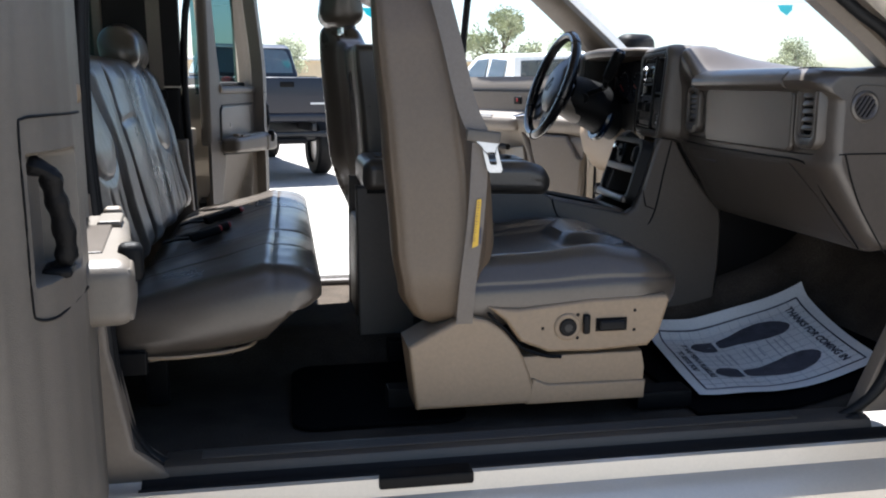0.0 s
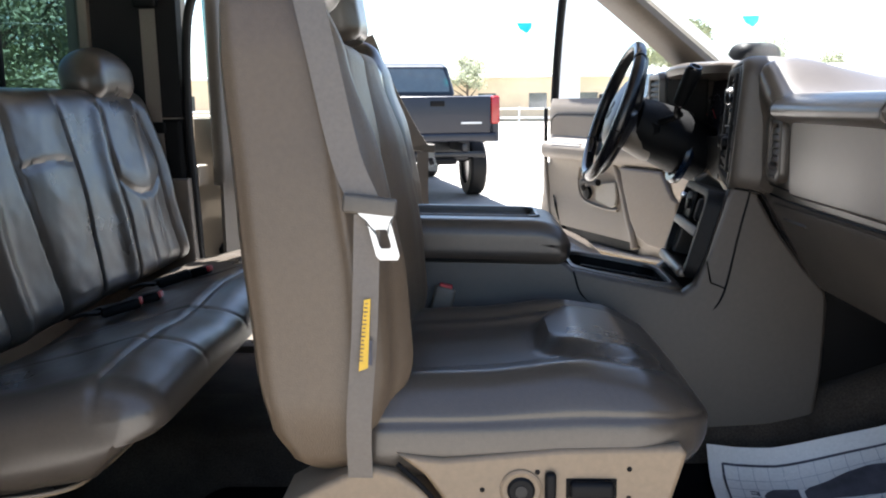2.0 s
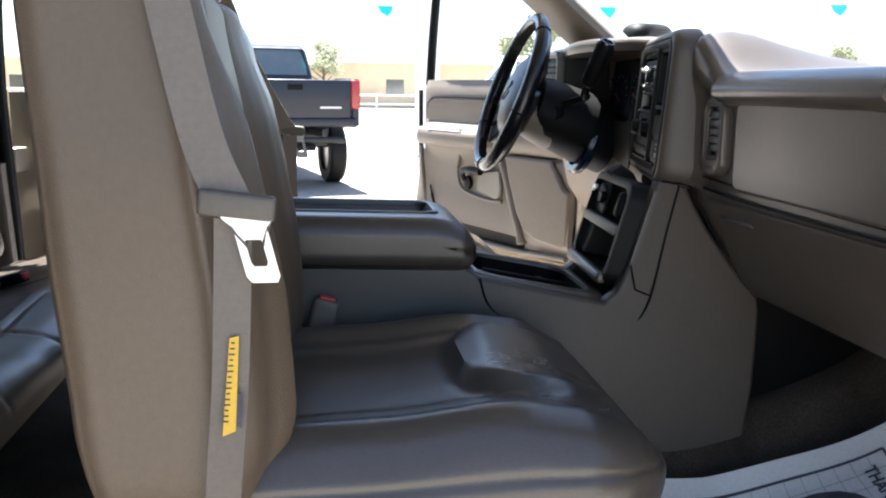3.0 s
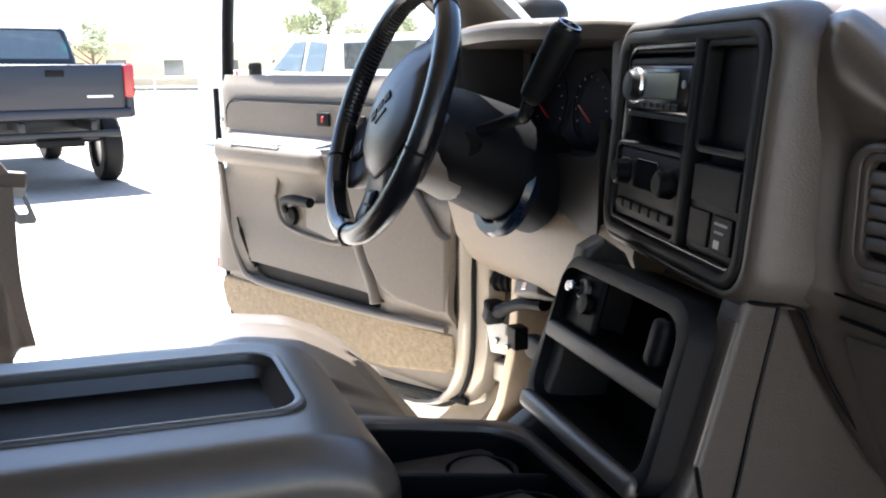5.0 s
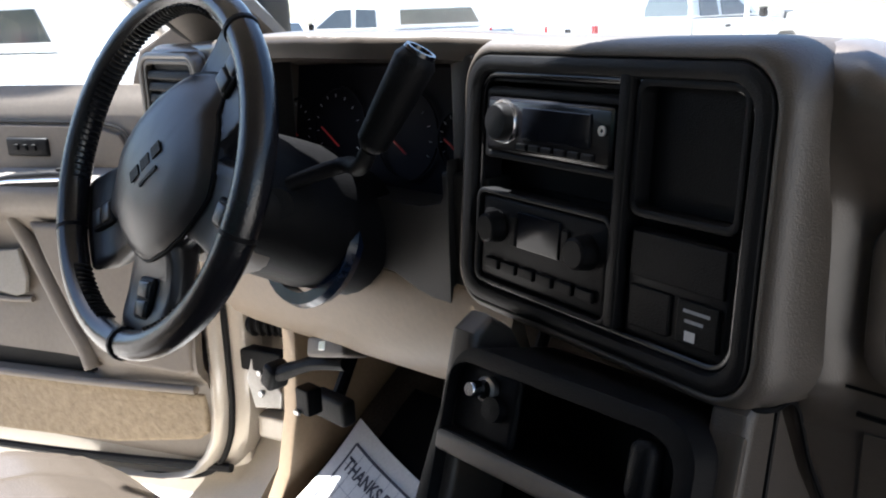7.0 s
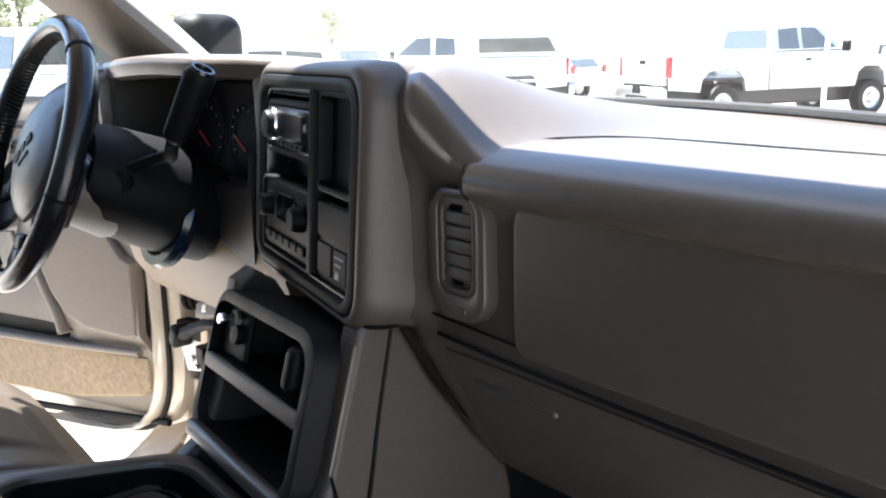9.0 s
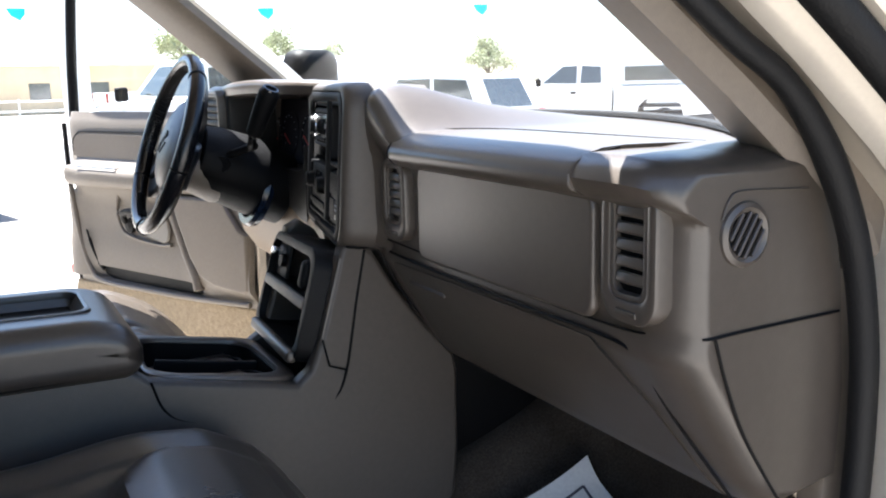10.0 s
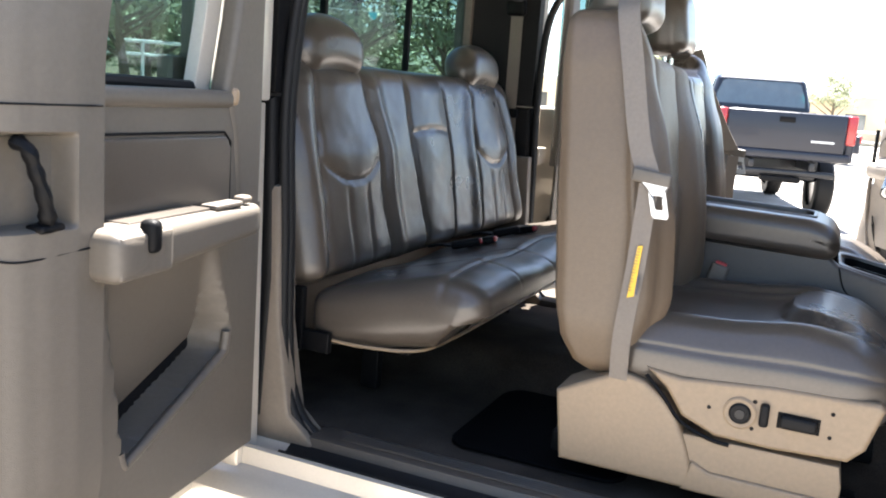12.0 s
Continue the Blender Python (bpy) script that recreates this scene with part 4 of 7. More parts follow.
# top lip with its end seam, and the seam lines of the glove panel
lip = [(1.52, 1.5375), (1.46, 1.5395), (1.41, 1.5405), (1.378, 1.539), (1.356, 1.534), (1.341, 1.525), (1.333, 1.513), (1.333, 1.502), (1.340, 1.494), (1.352, 1.488), (1.366, 1.484), (1.374, 1.49), (1.40, 1.52)]
lr = []
for y, k in ((-0.232, 0.96), (-0.236, 1.0), (-0.45, 1.0), (-0.676, 1.0), (-0.681, 0.985)):
    lr.append([Vector((1.43 + (x - 1.43) * k, y, 1.53 + (z - 1.53) * k)) for x, z in lip])
part("lip_seam", tube(smooth_path([(1.343, -0.232, 1.492), (1.334, -0.231, 1.503), (1.336, -0.231, 1.518), (1.352, -0.232, 1.533), (1.39, -0.236, 1.5405), (1.46, -0.25, 1.5405), (1.52, -0.29, 1.5380), (1.53, -0.45, 1.5375), (1.53, -0.68, 1.5375)], 5), 0.0009, 6), BLACK, dash)
part("top_lip", loft(lr), PAD, dash, "padded lip over the glove panel", sharp=75)
part("lip_seam", tube([(1.40, -0.683, 1.5385), (1.362, -0.683, 1.532), (1.345, -0.683, 1.523), (1.337, -0.683, 1.511), (1.342, -0.683, 1.498), (1.356, -0.683, 1.489)], 0.0015, 6), BLACK, dash)
gp = rounded(0.418, 0.142, 0.020, 5, -0.477, 1.421)
part("upper_glove_panel", prism(gp, yz, 1.361, 1.376, 0.006, 3), PAD, dash, "flat grey upper glove panel")
lower = []
for z, x in ((1.325, 1.3735), (1.315, 1.3745), (1.25, 1.4165), (1.165, 1.472), (1.14, 1.494), (1.130, 1.515)):
    wl = interp(z, [(1.13, -0.120), (1.22, -0.136), (1.33, -0.156)])
    wr = interp(z, [(1.13, -0.76), (1.24, -0.725), (1.30, -0.70), (1.33, -0.66)])
    lower.append([Vector((x, wl + (wr - wl) * t, z)) for t in np.linspace(0, 1, 9)])
part("glove_door", sheet(lower, 0.012, back=(1, 0, -0.3)), DASH, dash, "slanted lower glove box door")
part("glove_seam", tube(smooth_path([(1.3695, -0.15, 1.341), (1.369, -0.30, 1.336), (1.369, -0.55, 1.334), (1.372, -0.70, 1.333), (1.385, -0.735, 1.315), (1.42, -0.75, 1.25), (1.487, -0.785, 1.14)], 5), 0.0022, 6), BLACK, dash)
part("panel_seam", tube(smooth_path([(1.371, -0.14, 1.36), (1.3715, -0.45, 1.351), (1.372, -0.70, 1.348), (1.385, -0.77, 1.35), (1.41, -0.805, 1.352)], 5), 0.0014, 6), BLACK, dash)
part("end_seam", tube(smooth_path([(1.414, -0.8155, 1.352), (1.432, -0.816, 1.30), (1.462, -0.816, 1.235), (1.512, -0.816, 1.16), (1.532, -0.816, 1.132)], 5), 0.0018, 6), BLACK, dash)
part("glove_latch", box((1.391, -0.245, 1.3005), (0.008, 0.115, 0.022), 0.005, 3, Matrix.Rotation(0.58, 3, "Y")), DASH, dash, "long flush glove box latch")
part("latch_recess", box((1.3825, -0.245, 1.3135), (0.008, 0.118, 0.006), 0.002, 2, Matrix.Rotation(0.58, 3, "Y")), BLACK, dash)


def air_vent(cy, cz, w, h, x, slats, blade=None):
    v = part("air_vent", ring_of(rounded(w, h, 0.030, 6, cy, cz), rounded(w - 0.030, h - 0.036, 0.014, 6, cy, cz + 0.008), yz, x + 0.02, x - 0.009, 0.005), PAD, dash, "upright louvred air vent")
    part("vent_inner", ring_of(rounded(w - 0.028, h - 0.034, 0.014, 5, cy, cz + 0.008), rounded(w - 0.042, h - 0.048, 0.010, 5, cy, cz + 0.008), yz, x + 0.02, x - 0.007, 0.002), DASH, v)
    part("vent_cavity", box((x + 0.0035, cy, cz + 0.008), (0.002, w - 0.034, h - 0.040)), BLACK, v)
    for k in range(slats):
        z = cz + 0.008 + (h - 0.062) * ((k + 0.5) / slats - 0.5)
        part("vent_slat", box((x - 0.002, cy, z), (0.006, w - 0.042, 0.0125), 0.0028, 3, Matrix.Rotation(radians(14), 3, "Y")), blade or PAD, v)
    part("vent_wheel", box((x - 0.008, cy, cz - h / 2 + 0.012), (0.006, w * 0.38, 0.007), 0.002, 2), DASH, v)
    return v


air_vent(-0.745, 1.435, 0.086, 0.150, 1.367, 5)
air_vent(-0.196, 1.433, 0.084, 0.130, 1.364, 5)
part("vent_flap", box((1.366, -0.210, 1.441), (0.004, 0.024, 0.080), 0.001), PAD, dash)

# instrument hood, with the radio stack turned towards the driver
SO = Vector((1.352, 0.085, 1.481))
SU = Vector((0.215, 0.977, 0)).normalized()
SW = Vector((0.075, -0.02, 0.997)).normalized()
SN = SW.cross(SU).normalized()
if SN.x > 0:
    SN = -SN


def stack(u, w, d=0.0):
    return SO + SU * u + SW * w + SN * d


def sp(u, w, d):
    return stack(u, w, d)


def hood_shift(y):
    """How far the hood's edge stands back, and its height, across the truck."""
    return interp(y, [(-0.11, 0.050), (0.10, 0.096), (0.24, 0.125), (0.29, 0.085), (0.40, 0.05), (0.60, 0.02), (0.78, 0.04), (0.88, 0.10)]), interp(y, [(-0.11, -0.008), (0.0, -0.004), (0.22, 0.0), (0.30, 0.006), (0.5, 0.010), (0.72, 0.0), (0.86, -0.022)])


hr = []
for y in [-0.1] + [-0.06 + 0.045 * i for i in range(21)]:
    dx, dz = hood_shift(y)
    drop = 0.012 if y < -0.05 else 0.0
    back = glass_base(y)
    if back < 1.75:
        back = 1.75
    sec = [(back + (1.46 - back) * f, h) for f, h in zip(STEPS, HOOD_Z)] + [(1.45, 1.600), (1.38, 1.613), (1.337, 1.6175), (1.314, 1.6165), (1.306, 1.612), (1.303, 1.604), (1.306, 1.588), (1.32, 1.583 - drop), (1.42 - drop * 2, 1.584 - drop), (1.70, 1.52)]
    hr.append([Vector((x + dx * max(0, min(1, (1.72 - x) / 0.36)), y, z + dz * (1 if x < 1.7 else 0.4))) for x, z in sec])
part("instrument_hood", loft(hr), PAD, dash, "curved grey hood over the instruments", sharp=50)
rim_rings = []
for g, d in ((0.0, -0.045), (0.0, -0.006), (0.002, -0.001), (0.006, 0.001), (0.014, 0.0), (0.021, -0.003), (0.027, -0.009), (0.031, -0.018), (0.0335, -0.030), (0.0345, -0.050), (0.0345, -0.14)):
    outline = rounded(0.370 + 0.95 * g, 0.248 + 1.0 * g, 0.036 + 0.3 * g, 8, -0.135 * g, -0.006 + 0.08 * g)
    rim_rings.append([sp(u, w, d) for u, w in outline])
part("stack_surround", loft(rim_rings, cap=False), DASH, dash, "broad rounded stack surround", sharp=70)
bez = part("stack_bezel", ring_of(rounded(0.372, 0.250, 0.035, 6, 0, -0.006), rounded(0.338, 0.218, 0.024, 6, 0, -0.006), sp, -0.035, 0.004, 0.006), DARKGREY, dash, "charcoal radio surround")
part("bezel_step", ring_of(rounded(0.341, 0.221, 0.025, 6, 0, -0.006), rounded(0.326, 0.206, 0.020, 6, 0, -0.006), sp, -0.03, -0.004, 0.003), GLOSSBLACK, bez)
part("stack_rear_panel", prism(rounded(0.345, 0.235, 0.02, 4), sp, -0.060, -0.045), BLACK, bez)
part("column_bar", box(stack(-0.042, 0, -0.012), (0.03, 0.014, 0.218), 0.004, 2, Matrix((SN, SU, SW)).transposed()), DARKGREY, bez)
SM = Matrix((SN, SU, SW)).transposed()
for w, u, l in ((0.086, 0.062, 0.19), (0.095, 0.062, 0.19)):
    part("groove_rail", box(stack(u, w, -0.018), (0.02, l, 0.004), 0.0015, 1, SM), DARKGREY, bez)
radio = thing("car_radio", stack(0.06, 0.03, -0.02), "black car radio with a glossy display", "radio")
part("radio_face", box(stack(0.062, 0.052, -0.016), (0.03, 0.182, 0.054), 0.005, 3, SM), GLOSSBLACK, radio)
part("display", box(stack(0.045, 0.056, -0.0005), (0.003, 0.096, 0.030), 0.001, 1, SM), DISPLAY, radio)
part("volume_knob", lathe([(0.0001, 0.012), (0.016, 0.012), (0.018, 0.009), (0.0185, 0.0), (0.0001, 0.0)], stack(0.124, 0.055, -0.002), SN, 28), DARKGREY, radio, "round volume knob")
part("knob_ring", lathe([(0.019, 0.0), (0.022, 0.0), (0.021, 0.003), (0.019, 0.003)], stack(0.124, 0.055, -0.001), SN, 28), CHROME, radio)
for k in range(6):
    part("preset_button", box(stack(0.092 - k * 0.0185, 0.0335, 0.000), (0.004, 0.015, 0.006), 0.001, 1, SM), DARKGREY, radio)
part("aux_socket", lathe([(0.002, 0.002), (0.0045, 0.002), (0.0045, 0.0), (0.002, 0.0)], stack(-0.018, 0.058, 0.0), SN, 16), STEEL, radio)
part("radio_trim", ring_of(rounded(0.196, 0.068, 0.004, 2, 0.062, 0.052), rounded(0.184, 0.056, 0.003, 2, 0.062, 0.052), sp, -0.02, -0.006, 0.001), DARKGREY, radio)
part("pocket", box(stack(0.062, 0.004, -0.04), (0.004, 0.186, 0.030), 0.001, 1, SM), BLACK, bez)
climate = thing("climate_control", stack(0.06, -0.06, -0.02), "black climate control with two round knobs", "climate control")
part("control_face", box(stack(0.062, -0.062, -0.014), (0.022, 0.188, 0.086), 0.005, 3, SM), DARKGREY, climate)
part("control_rim", ring_of(rounded(0.2, 0.098, 0.012, 4, 0.062, -0.062), rounded(0.19, 0.088, 0.009, 4, 0.062, -0.062), sp, -0.02, 0.001, 0.002), DARKGREY, climate)
for u in (0.128, -0.004):
    part("temperature_knob", lathe([(0.0001, 0.018), (0.012, 0.018), (0.0145, 0.016), (0.0165, 0.0), (0.0001, 0.0)], stack(u, -0.05, -0.004), SN, 24), BLACK, climate, "ribbed round knob")
part("control_display", box(stack(0.062, -0.047, -0.002), (0.004, 0.064, 0.036), 0.002, 2, SM), DISPLAY, climate)
for k in range(6):
    part("mode_button", box(stack(0.132 - k * 0.028, -0.088, -0.001), (0.006, 0.023, 0.011), 0.002, 2, SM), BLACK, climate)
for s in (-1, 1):
    part("side_button", box(stack(0.062 + s * 0.039, -0.05, -0.002), (0.005, 0.010, 0.03), 0.002, 2, SM), BLACK, climate)
# right hand column: blank pocket above, switch panel below
part("side_pocket", ring_of(rounded(0.114, 0.112, 0.012, 4, -0.107, 0.048), rounded(0.100, 0.098, 0.008, 4, -0.107, 0.048), sp, -0.035, -0.003, 0.002), DARKGREY, bez)
part("pocket_plate", box(stack(-0.107, 0.048, -0.022), (0.006, 0.102, 0.100), 0.002, 1, SM), BLACK, bez)
part("switch_panel", box(stack(-0.107, -0.064, -0.014), (0.016, 0.112, 0.092), 0.006, 3, SM), DARKGREY, bez)
part("switch_blank", box(stack(-0.107, -0.038, -0.005), (0.004, 0.098, 0.038), 0.003, 2, SM), BLACK, bez)
part("switch_blank", box(stack(-0.082, -0.082, -0.005), (0.004, 0.045, 0.036), 0.003, 2, SM), BLACK, bez)
part("drive_switch", box(stack(-0.133, -0.082, -0.005), (0.005, 0.042, 0.036), 0.003, 2, SM), BLACK, bez)
part("print_bar", box(stack(-0.133, -0.072, -0.0022), (0.001, 0.026, 0.0025), 0, 1, SM), GREYINK, bez)
part("print_bar", box(stack(-0.131, -0.080, -0.0022), (0.001, 0.018, 0.0025), 0, 1, SM), GREYINK, bez)
part("print_mark", box(stack(-0.128, -0.092, -0.0022), (0.001, 0.010, 0.008), 0, 1, SM), PAPER, bez)

# instrument cluster recess
part("cluster_back", box((1.475, 0.485, 1.49), (0.02, 0.44, 0.24), 0.01, 2, Matrix.Rotation(0.15, 3, "Y")), BLACK, dash)
face = part("gauge_face", box((1.458, 0.485, 1.488), (0.008, 0.40, 0.19), 0.004, 2, Matrix.Rotation(0.15, 3, "Y")), GAUGE, dash, "dark gauge face")
for cy, cz, r in ((0.33, 1.50, 0.034), (0.42, 1.50, 0.052), (0.55, 1.50, 0.052), (0.64, 1.50, 0.034)):
    part("gauge_ring", lathe([(r, 0.0), (r + 0.003, 0.0), (r + 0.003, 0.003), (r, 0.003)], (1.452, cy, cz), (-1, 0, 0.15), 32), GAUGE, face)
    part("needle", box((1.447, cy + 0.3 * r, cz - 0.2 * r), (0.002, 0.8 * r, 0.0018), 0, 1, Matrix.Rotation(0.6, 3, "X")), RED, face)
    for k in range(11):
        a = radians(-30 + 24 * k)
        part("gauge_mark", box((1.449, cy + math.cos(a) * r * 0.84, cz + math.sin(a) * r * 0.84), (0.001, 0.004, 0.0009), 0, 1, Matrix.Rotation(a, 3, "X")), GREYINK, face)
# cheeks, fill and lower face: dash taupe darkened in place of shade
part("cluster_cheek", box((1.45, 0.282, 1.47), (0.09, 0.034, 0.26), 0.006, 3), DARKSHADE, dash)
part("cluster_cheek", box((1.390, 0.650, 1.485), (0.12, 0.020, 0.22), 0.008, 3), DARKSHADE, dash)
low = [(0.288, 1.325), (0.30, 1.328), (0.34, 1.336), (0.38, 1.350), (0.42, 1.354), (0.78, 1.354), (0.78, 1.425), (0.74, 1.435), (0.33, 1.435), (0.30, 1.442), (0.290, 1.46), (0.288, 1.49)]
part("cluster_fill", box((1.435, 0.272, 1.40), (0.08, 0.07, 0.15), 0.004), DARKSHADE, dash)
part("cluster_lower_face", prism(low, yz, 1.386, 1.46, 0.012, 3), DARKSHADE, dash, "taupe face below the instruments, darkened for shade")
part("driver_vent_housing", box((1.405, 0.737, 1.522), (0.155, 0.172, 0.185), 0.020, 4), PAD, dash)
air_vent(0.737, 1.528, 0.162, 0.155, 1.321, 6, BLACK)
# knee panel below the column
kn = []
for z, x in ((1.362, 1.410), (1.345, 1.389), (1.315, 1.382), (1.24, 1.402), (1.19, 1.435), (1.165, 1.47), (1.16, 1.53)):
    kn.append([Vector((x + 0.012 * (t - 0.5) ** 2, 0.20 + 0.64 * t, z + 0.025 * (1 - t) * (1.375 - z) / 0.2)) for t in np.linspace(0, 1, 13)])
part("knee_panel", sheet(kn, 0.02, back=(1, 0, 0)), SHELL, dash, "pale taupe panel under the column")
part("dash_core", box((1.75, 0.45, 1.40), (0.38, 0.78, 0.20), 0.02), BLACK, dash)

# cubby under the radio
CO = Vector((1.258, 0.062, 1.247))
CW = Vector((0.27, 0, 0.963)).normalized()
CU = Vector((0.06, 0.998, 0)).normalized()
CN = CW.cross(CU).normalized()
if CN.x > 0:
    CN = -CN
CM = Matrix((CN, CU, CW)).transposed()


def cub(u, w, d=0.0):
    return CO + CU * u + CW * w + CN * d


co = rounded(0.285, 0.196, 0.035, 6)
co = [(a - (0.02 if (a > 0 and b > 0.06) else 0), b) for a, b in co]
cubby = part("cubby_frame", ring_of(co, rounded(0.252, 0.164, 0.028, 6), cub, -0.10, 0.006, 0.006), DARKGREY, dash, "charcoal open cubby below the radio")
part("cubby_back", prism(rounded(0.27, 0.18, 0.02, 4), cub, -0.11, -0.095), BLACK, cubby)
part("cubby_shelf", box(cub(0, 0.008, -0.04), (0.09, 0.255, 0.012), 0.004, 2, CM), DARKGREY, cubby)
part("shelf_lip", box(cub(0, 0.002, 0.002), (0.012, 0.256, 0.020), 0.005, 3, CM), TRIM, cubby, "pale shelf lip")
part("bottom_lip", box(cub(0, -0.088, 0.008), (0.018, 0.262, 0.022), 0.007, 3, CM), PAD, cubby)
part("upper_panel", box(cub(0.085, 0.047, -0.012), (0.01, 0.078, 0.066), 0.006, 2, CM), BLACK, cubby)
lighter = part("lighter_socket", lathe([(0.008, 0.0), (0.012, 0.0), (0.012, 0.006), (0.009, 0.008)], cub(0.080, 0.062, -0.006), CN, 24), STEEL, cubby, "bright power socket")
part("lighter_plug", lathe([(0.0001, 0.0), (0.0075, 0.0), (0.0075, 0.010), (0.006, 0.013), (0.0001, 0.013)], cub(0.084, 0.062, 0.004), CN, 20), CHROME, lighter)
part("socket_cap", lathe([(0.0001, 0.0), (0.0125, 0.0), (0.0115, 0.008), (0.0001, 0.009)], cub(0.068, 0.047, -0.006), CN, 20), BLACK, cubby)
part("knob_cap", box(cub(-0.098, 0.05, 0.0), (0.026, 0.024, 0.05), 0.009, 3, CM), BLACK, cubby)
part("shoulder_seam", tube(smooth_path([(1.3125, -0.06, 1.346), (1.316, -0.098, 1.347), (1.330, -0.106, 1.345), (1.368, -0.1055, 1.335), (1.405, -0.1055, 1.268), (1.465, -0.1055, 1.188), (1.510, -0.1055, 1.140)], 5), 0.0022, 6), BLACK, dash)
part("stack_foot", prism([(1.245, 1.13), (1.262, 1.20), (1.30, 1.33), (1.36, 1.34), (1.36, 1.10)], xz, -0.098, -0.08, 0.005), PAD, dash)

# steering column and wheel
HUB = Vector((1.152, 0.478, 1.498))
AX = Vector((0.94, 0.0, -0.342)).normalized()       # from wheel towards the firewall
UP = Vector((0.342, 0.0, 0.94)).normalized()
LT = Vector((0, 1, 0))
WM = Matrix((LT, UP, -AX)).transposed()


def wheel_at(a, b, c=0.0):
    """a towards the door, b up in the rim's plane, c towards the driver."""
    return HUB + LT * a + UP * b - AX * c


column = part("column_shroud", loft([[HUB + AX * h + (LT * math.cos(t) * rx + UP * (math.sin(t) * ry - sag)) for t in np.linspace(0, 2 * math.pi, 25)[:-1]] for h, rx, ry, sag in
              ((0.055, 0.05, 0.05, 0), (0.065, 0.072, 0.068, 0.006), (0.10, 0.084, 0.078, 0.010), (0.17, 0.092, 0.084, 0.014), (0.20, 0.094, 0.086, 0.016), (0.202, 0.086, 0.080, 0.02), (0.27, 0.086, 0.080, 0.024))]), BLACK, dash, "black steering column shroud")
part("lower_shroud", loft([[HUB + AX * h + (LT * math.cos(t) * rx + UP * (math.sin(t) * ry - sag)) for t in np.linspace(0, 2 * math.pi, 25)[:-1]] for h, rx, ry, sag in
     ((0.045, 0.046, 0.036, 0.034), (0.055, 0.066, 0.052, 0.032), (0.12, 0.070, 0.056, 0.040), (0.15, 0.060, 0.045, 0.040))]), TRIM, column, "pale grey lower shroud")
# collar ring, its blue sky reflection painted in
part("column_collar", lathe([(0.070, 0.0), (0.084, 0.0), (0.088, 0.010), (0.084, 0.022), (0.070, 0.024)], HUB + AX * 0.205 - UP * 0.038, AX, 32), SKYBLACK, column, "glossy black collar with the sky's reflection as a blue tint")
part("ignition_barrel", lathe([(0.0001, 0.0), (0.017, 0.0), (0.019, 0.02), (0.019, 0.05)], HUB + AX * 0.10 - LT * 0.082 - UP * 0.01, (0.6, 0.8, 0), 20), BLACK, column)
wheel = thing("steering_wheel", HUB, "black leather steering wheel with four spokes and grey airbag cover", "steering wheel")
part("rim", tube([wheel_at(0.181 * math.cos(t), 0.181 * math.sin(t)) for t in np.linspace(0, 2 * math.pi, 73)[:-1]], [0.0165 + 0.0012 * math.cos(2 * t) for t in np.linspace(0, 2 * math.pi, 73)[:-1]], 14, closed=True, up=AX), WHEELGRIP, wheel, "black stitched leather rim")
TURN = radians(40)      # the wheel stands turned to the left


def hub_at(a, b, c=0.0):
    return wheel_at(a * math.cos(TURN) + b * math.sin(TURN), b * math.cos(TURN) - a * math.sin(TURN), c)


HM = WM @ Matrix.Rotation(-TURN, 3, "Z")
for t in (12, 168, 234, 306):
    a = radians(t)
    part("rim_joint", tube([hub_at(0.181 * math.cos(a + d), 0.181 * math.sin(a + d)) for d in (-0.012, 0.012)], 0.0178, 14, up=AX), BLACK, wheel)
lace = bmesh.new()
for k in range(150):
    a = radians(2.4 * k)
    if all(abs((2.4 * k - t + 180) % 360 - 180) > 17 for t in (12, 168, 234, 306)):
        tube([hub_at((0.181 - 0.0172 * math.cos(u)) * math.cos(a + v), (0.181 - 0.0172 * math.cos(u)) * math.sin(a + v), 0.0172 * math.sin(u)) for u, v in ((-0.75, -0.008), (-0.3, -0.003), (0.15, 0.003), (0.6, 0.008))], 0.0016, 5, bm=lace)
tagged(part("rim_lacing", lace, BLACK, wheel, "laced seam round the inside of the rim"), kind="stuff")
SPOKES = [(12, 19), (168, 19), (234, 15), (306, 15)]


def spoke_reach(a):
    """How far the moulded centre reaches at an angle: out to the rim along the spokes."""
    near = 0.0
    for mid, half in SPOKES:
        off = abs((a - mid + 180) % 360 - 180)
        near = max(near, ease(half + 15, half - 2, off))
    base = interp(a % 360, [(0, 0.092), (90, 0.083), (180, 0.092), (270, 0.088), (360, 0.092)])
    return base + (0.174 - base) * near


def hub_height(r):
    return interp(r, [(0.0, 0.006), (0.05, 0.003), (0.08, -0.005), (0.105, -0.014), (0.14, -0.014), (0.18, 0.0)])


angles = np.linspace(0, 360, 145)[:-1]
rings = []
for f in (0.02, 0.25, 0.45, 0.6, 0.72, 0.82, 0.9, 0.96, 1.0):
    edge = 0.010 * ease(0.86, 1.0, f) ** 2
    rings.append([hub_at(spoke_reach(a) * f * math.cos(radians(a)), spoke_reach(a) * f * math.sin(radians(a)), hub_height(spoke_reach(a) * f) - 0.004 - edge) for a in angles])
rings.append([hub_at(spoke_reach(a) * 0.97 * math.cos(radians(a)), spoke_reach(a) * 0.97 * math.sin(radians(a)), hub_height(spoke_reach(a)) - 0.026) for a in angles])
rings.append([hub_at(spoke_reach(a) * 0.3 * math.cos(radians(a)), spoke_reach(a) * 0.3 * math.sin(radians(a)), -0.062) for a in angles])
spokes = part("spokes", loft(rings), HUBGREY, wheel, "charcoal four-spoke centre", sharp=60)
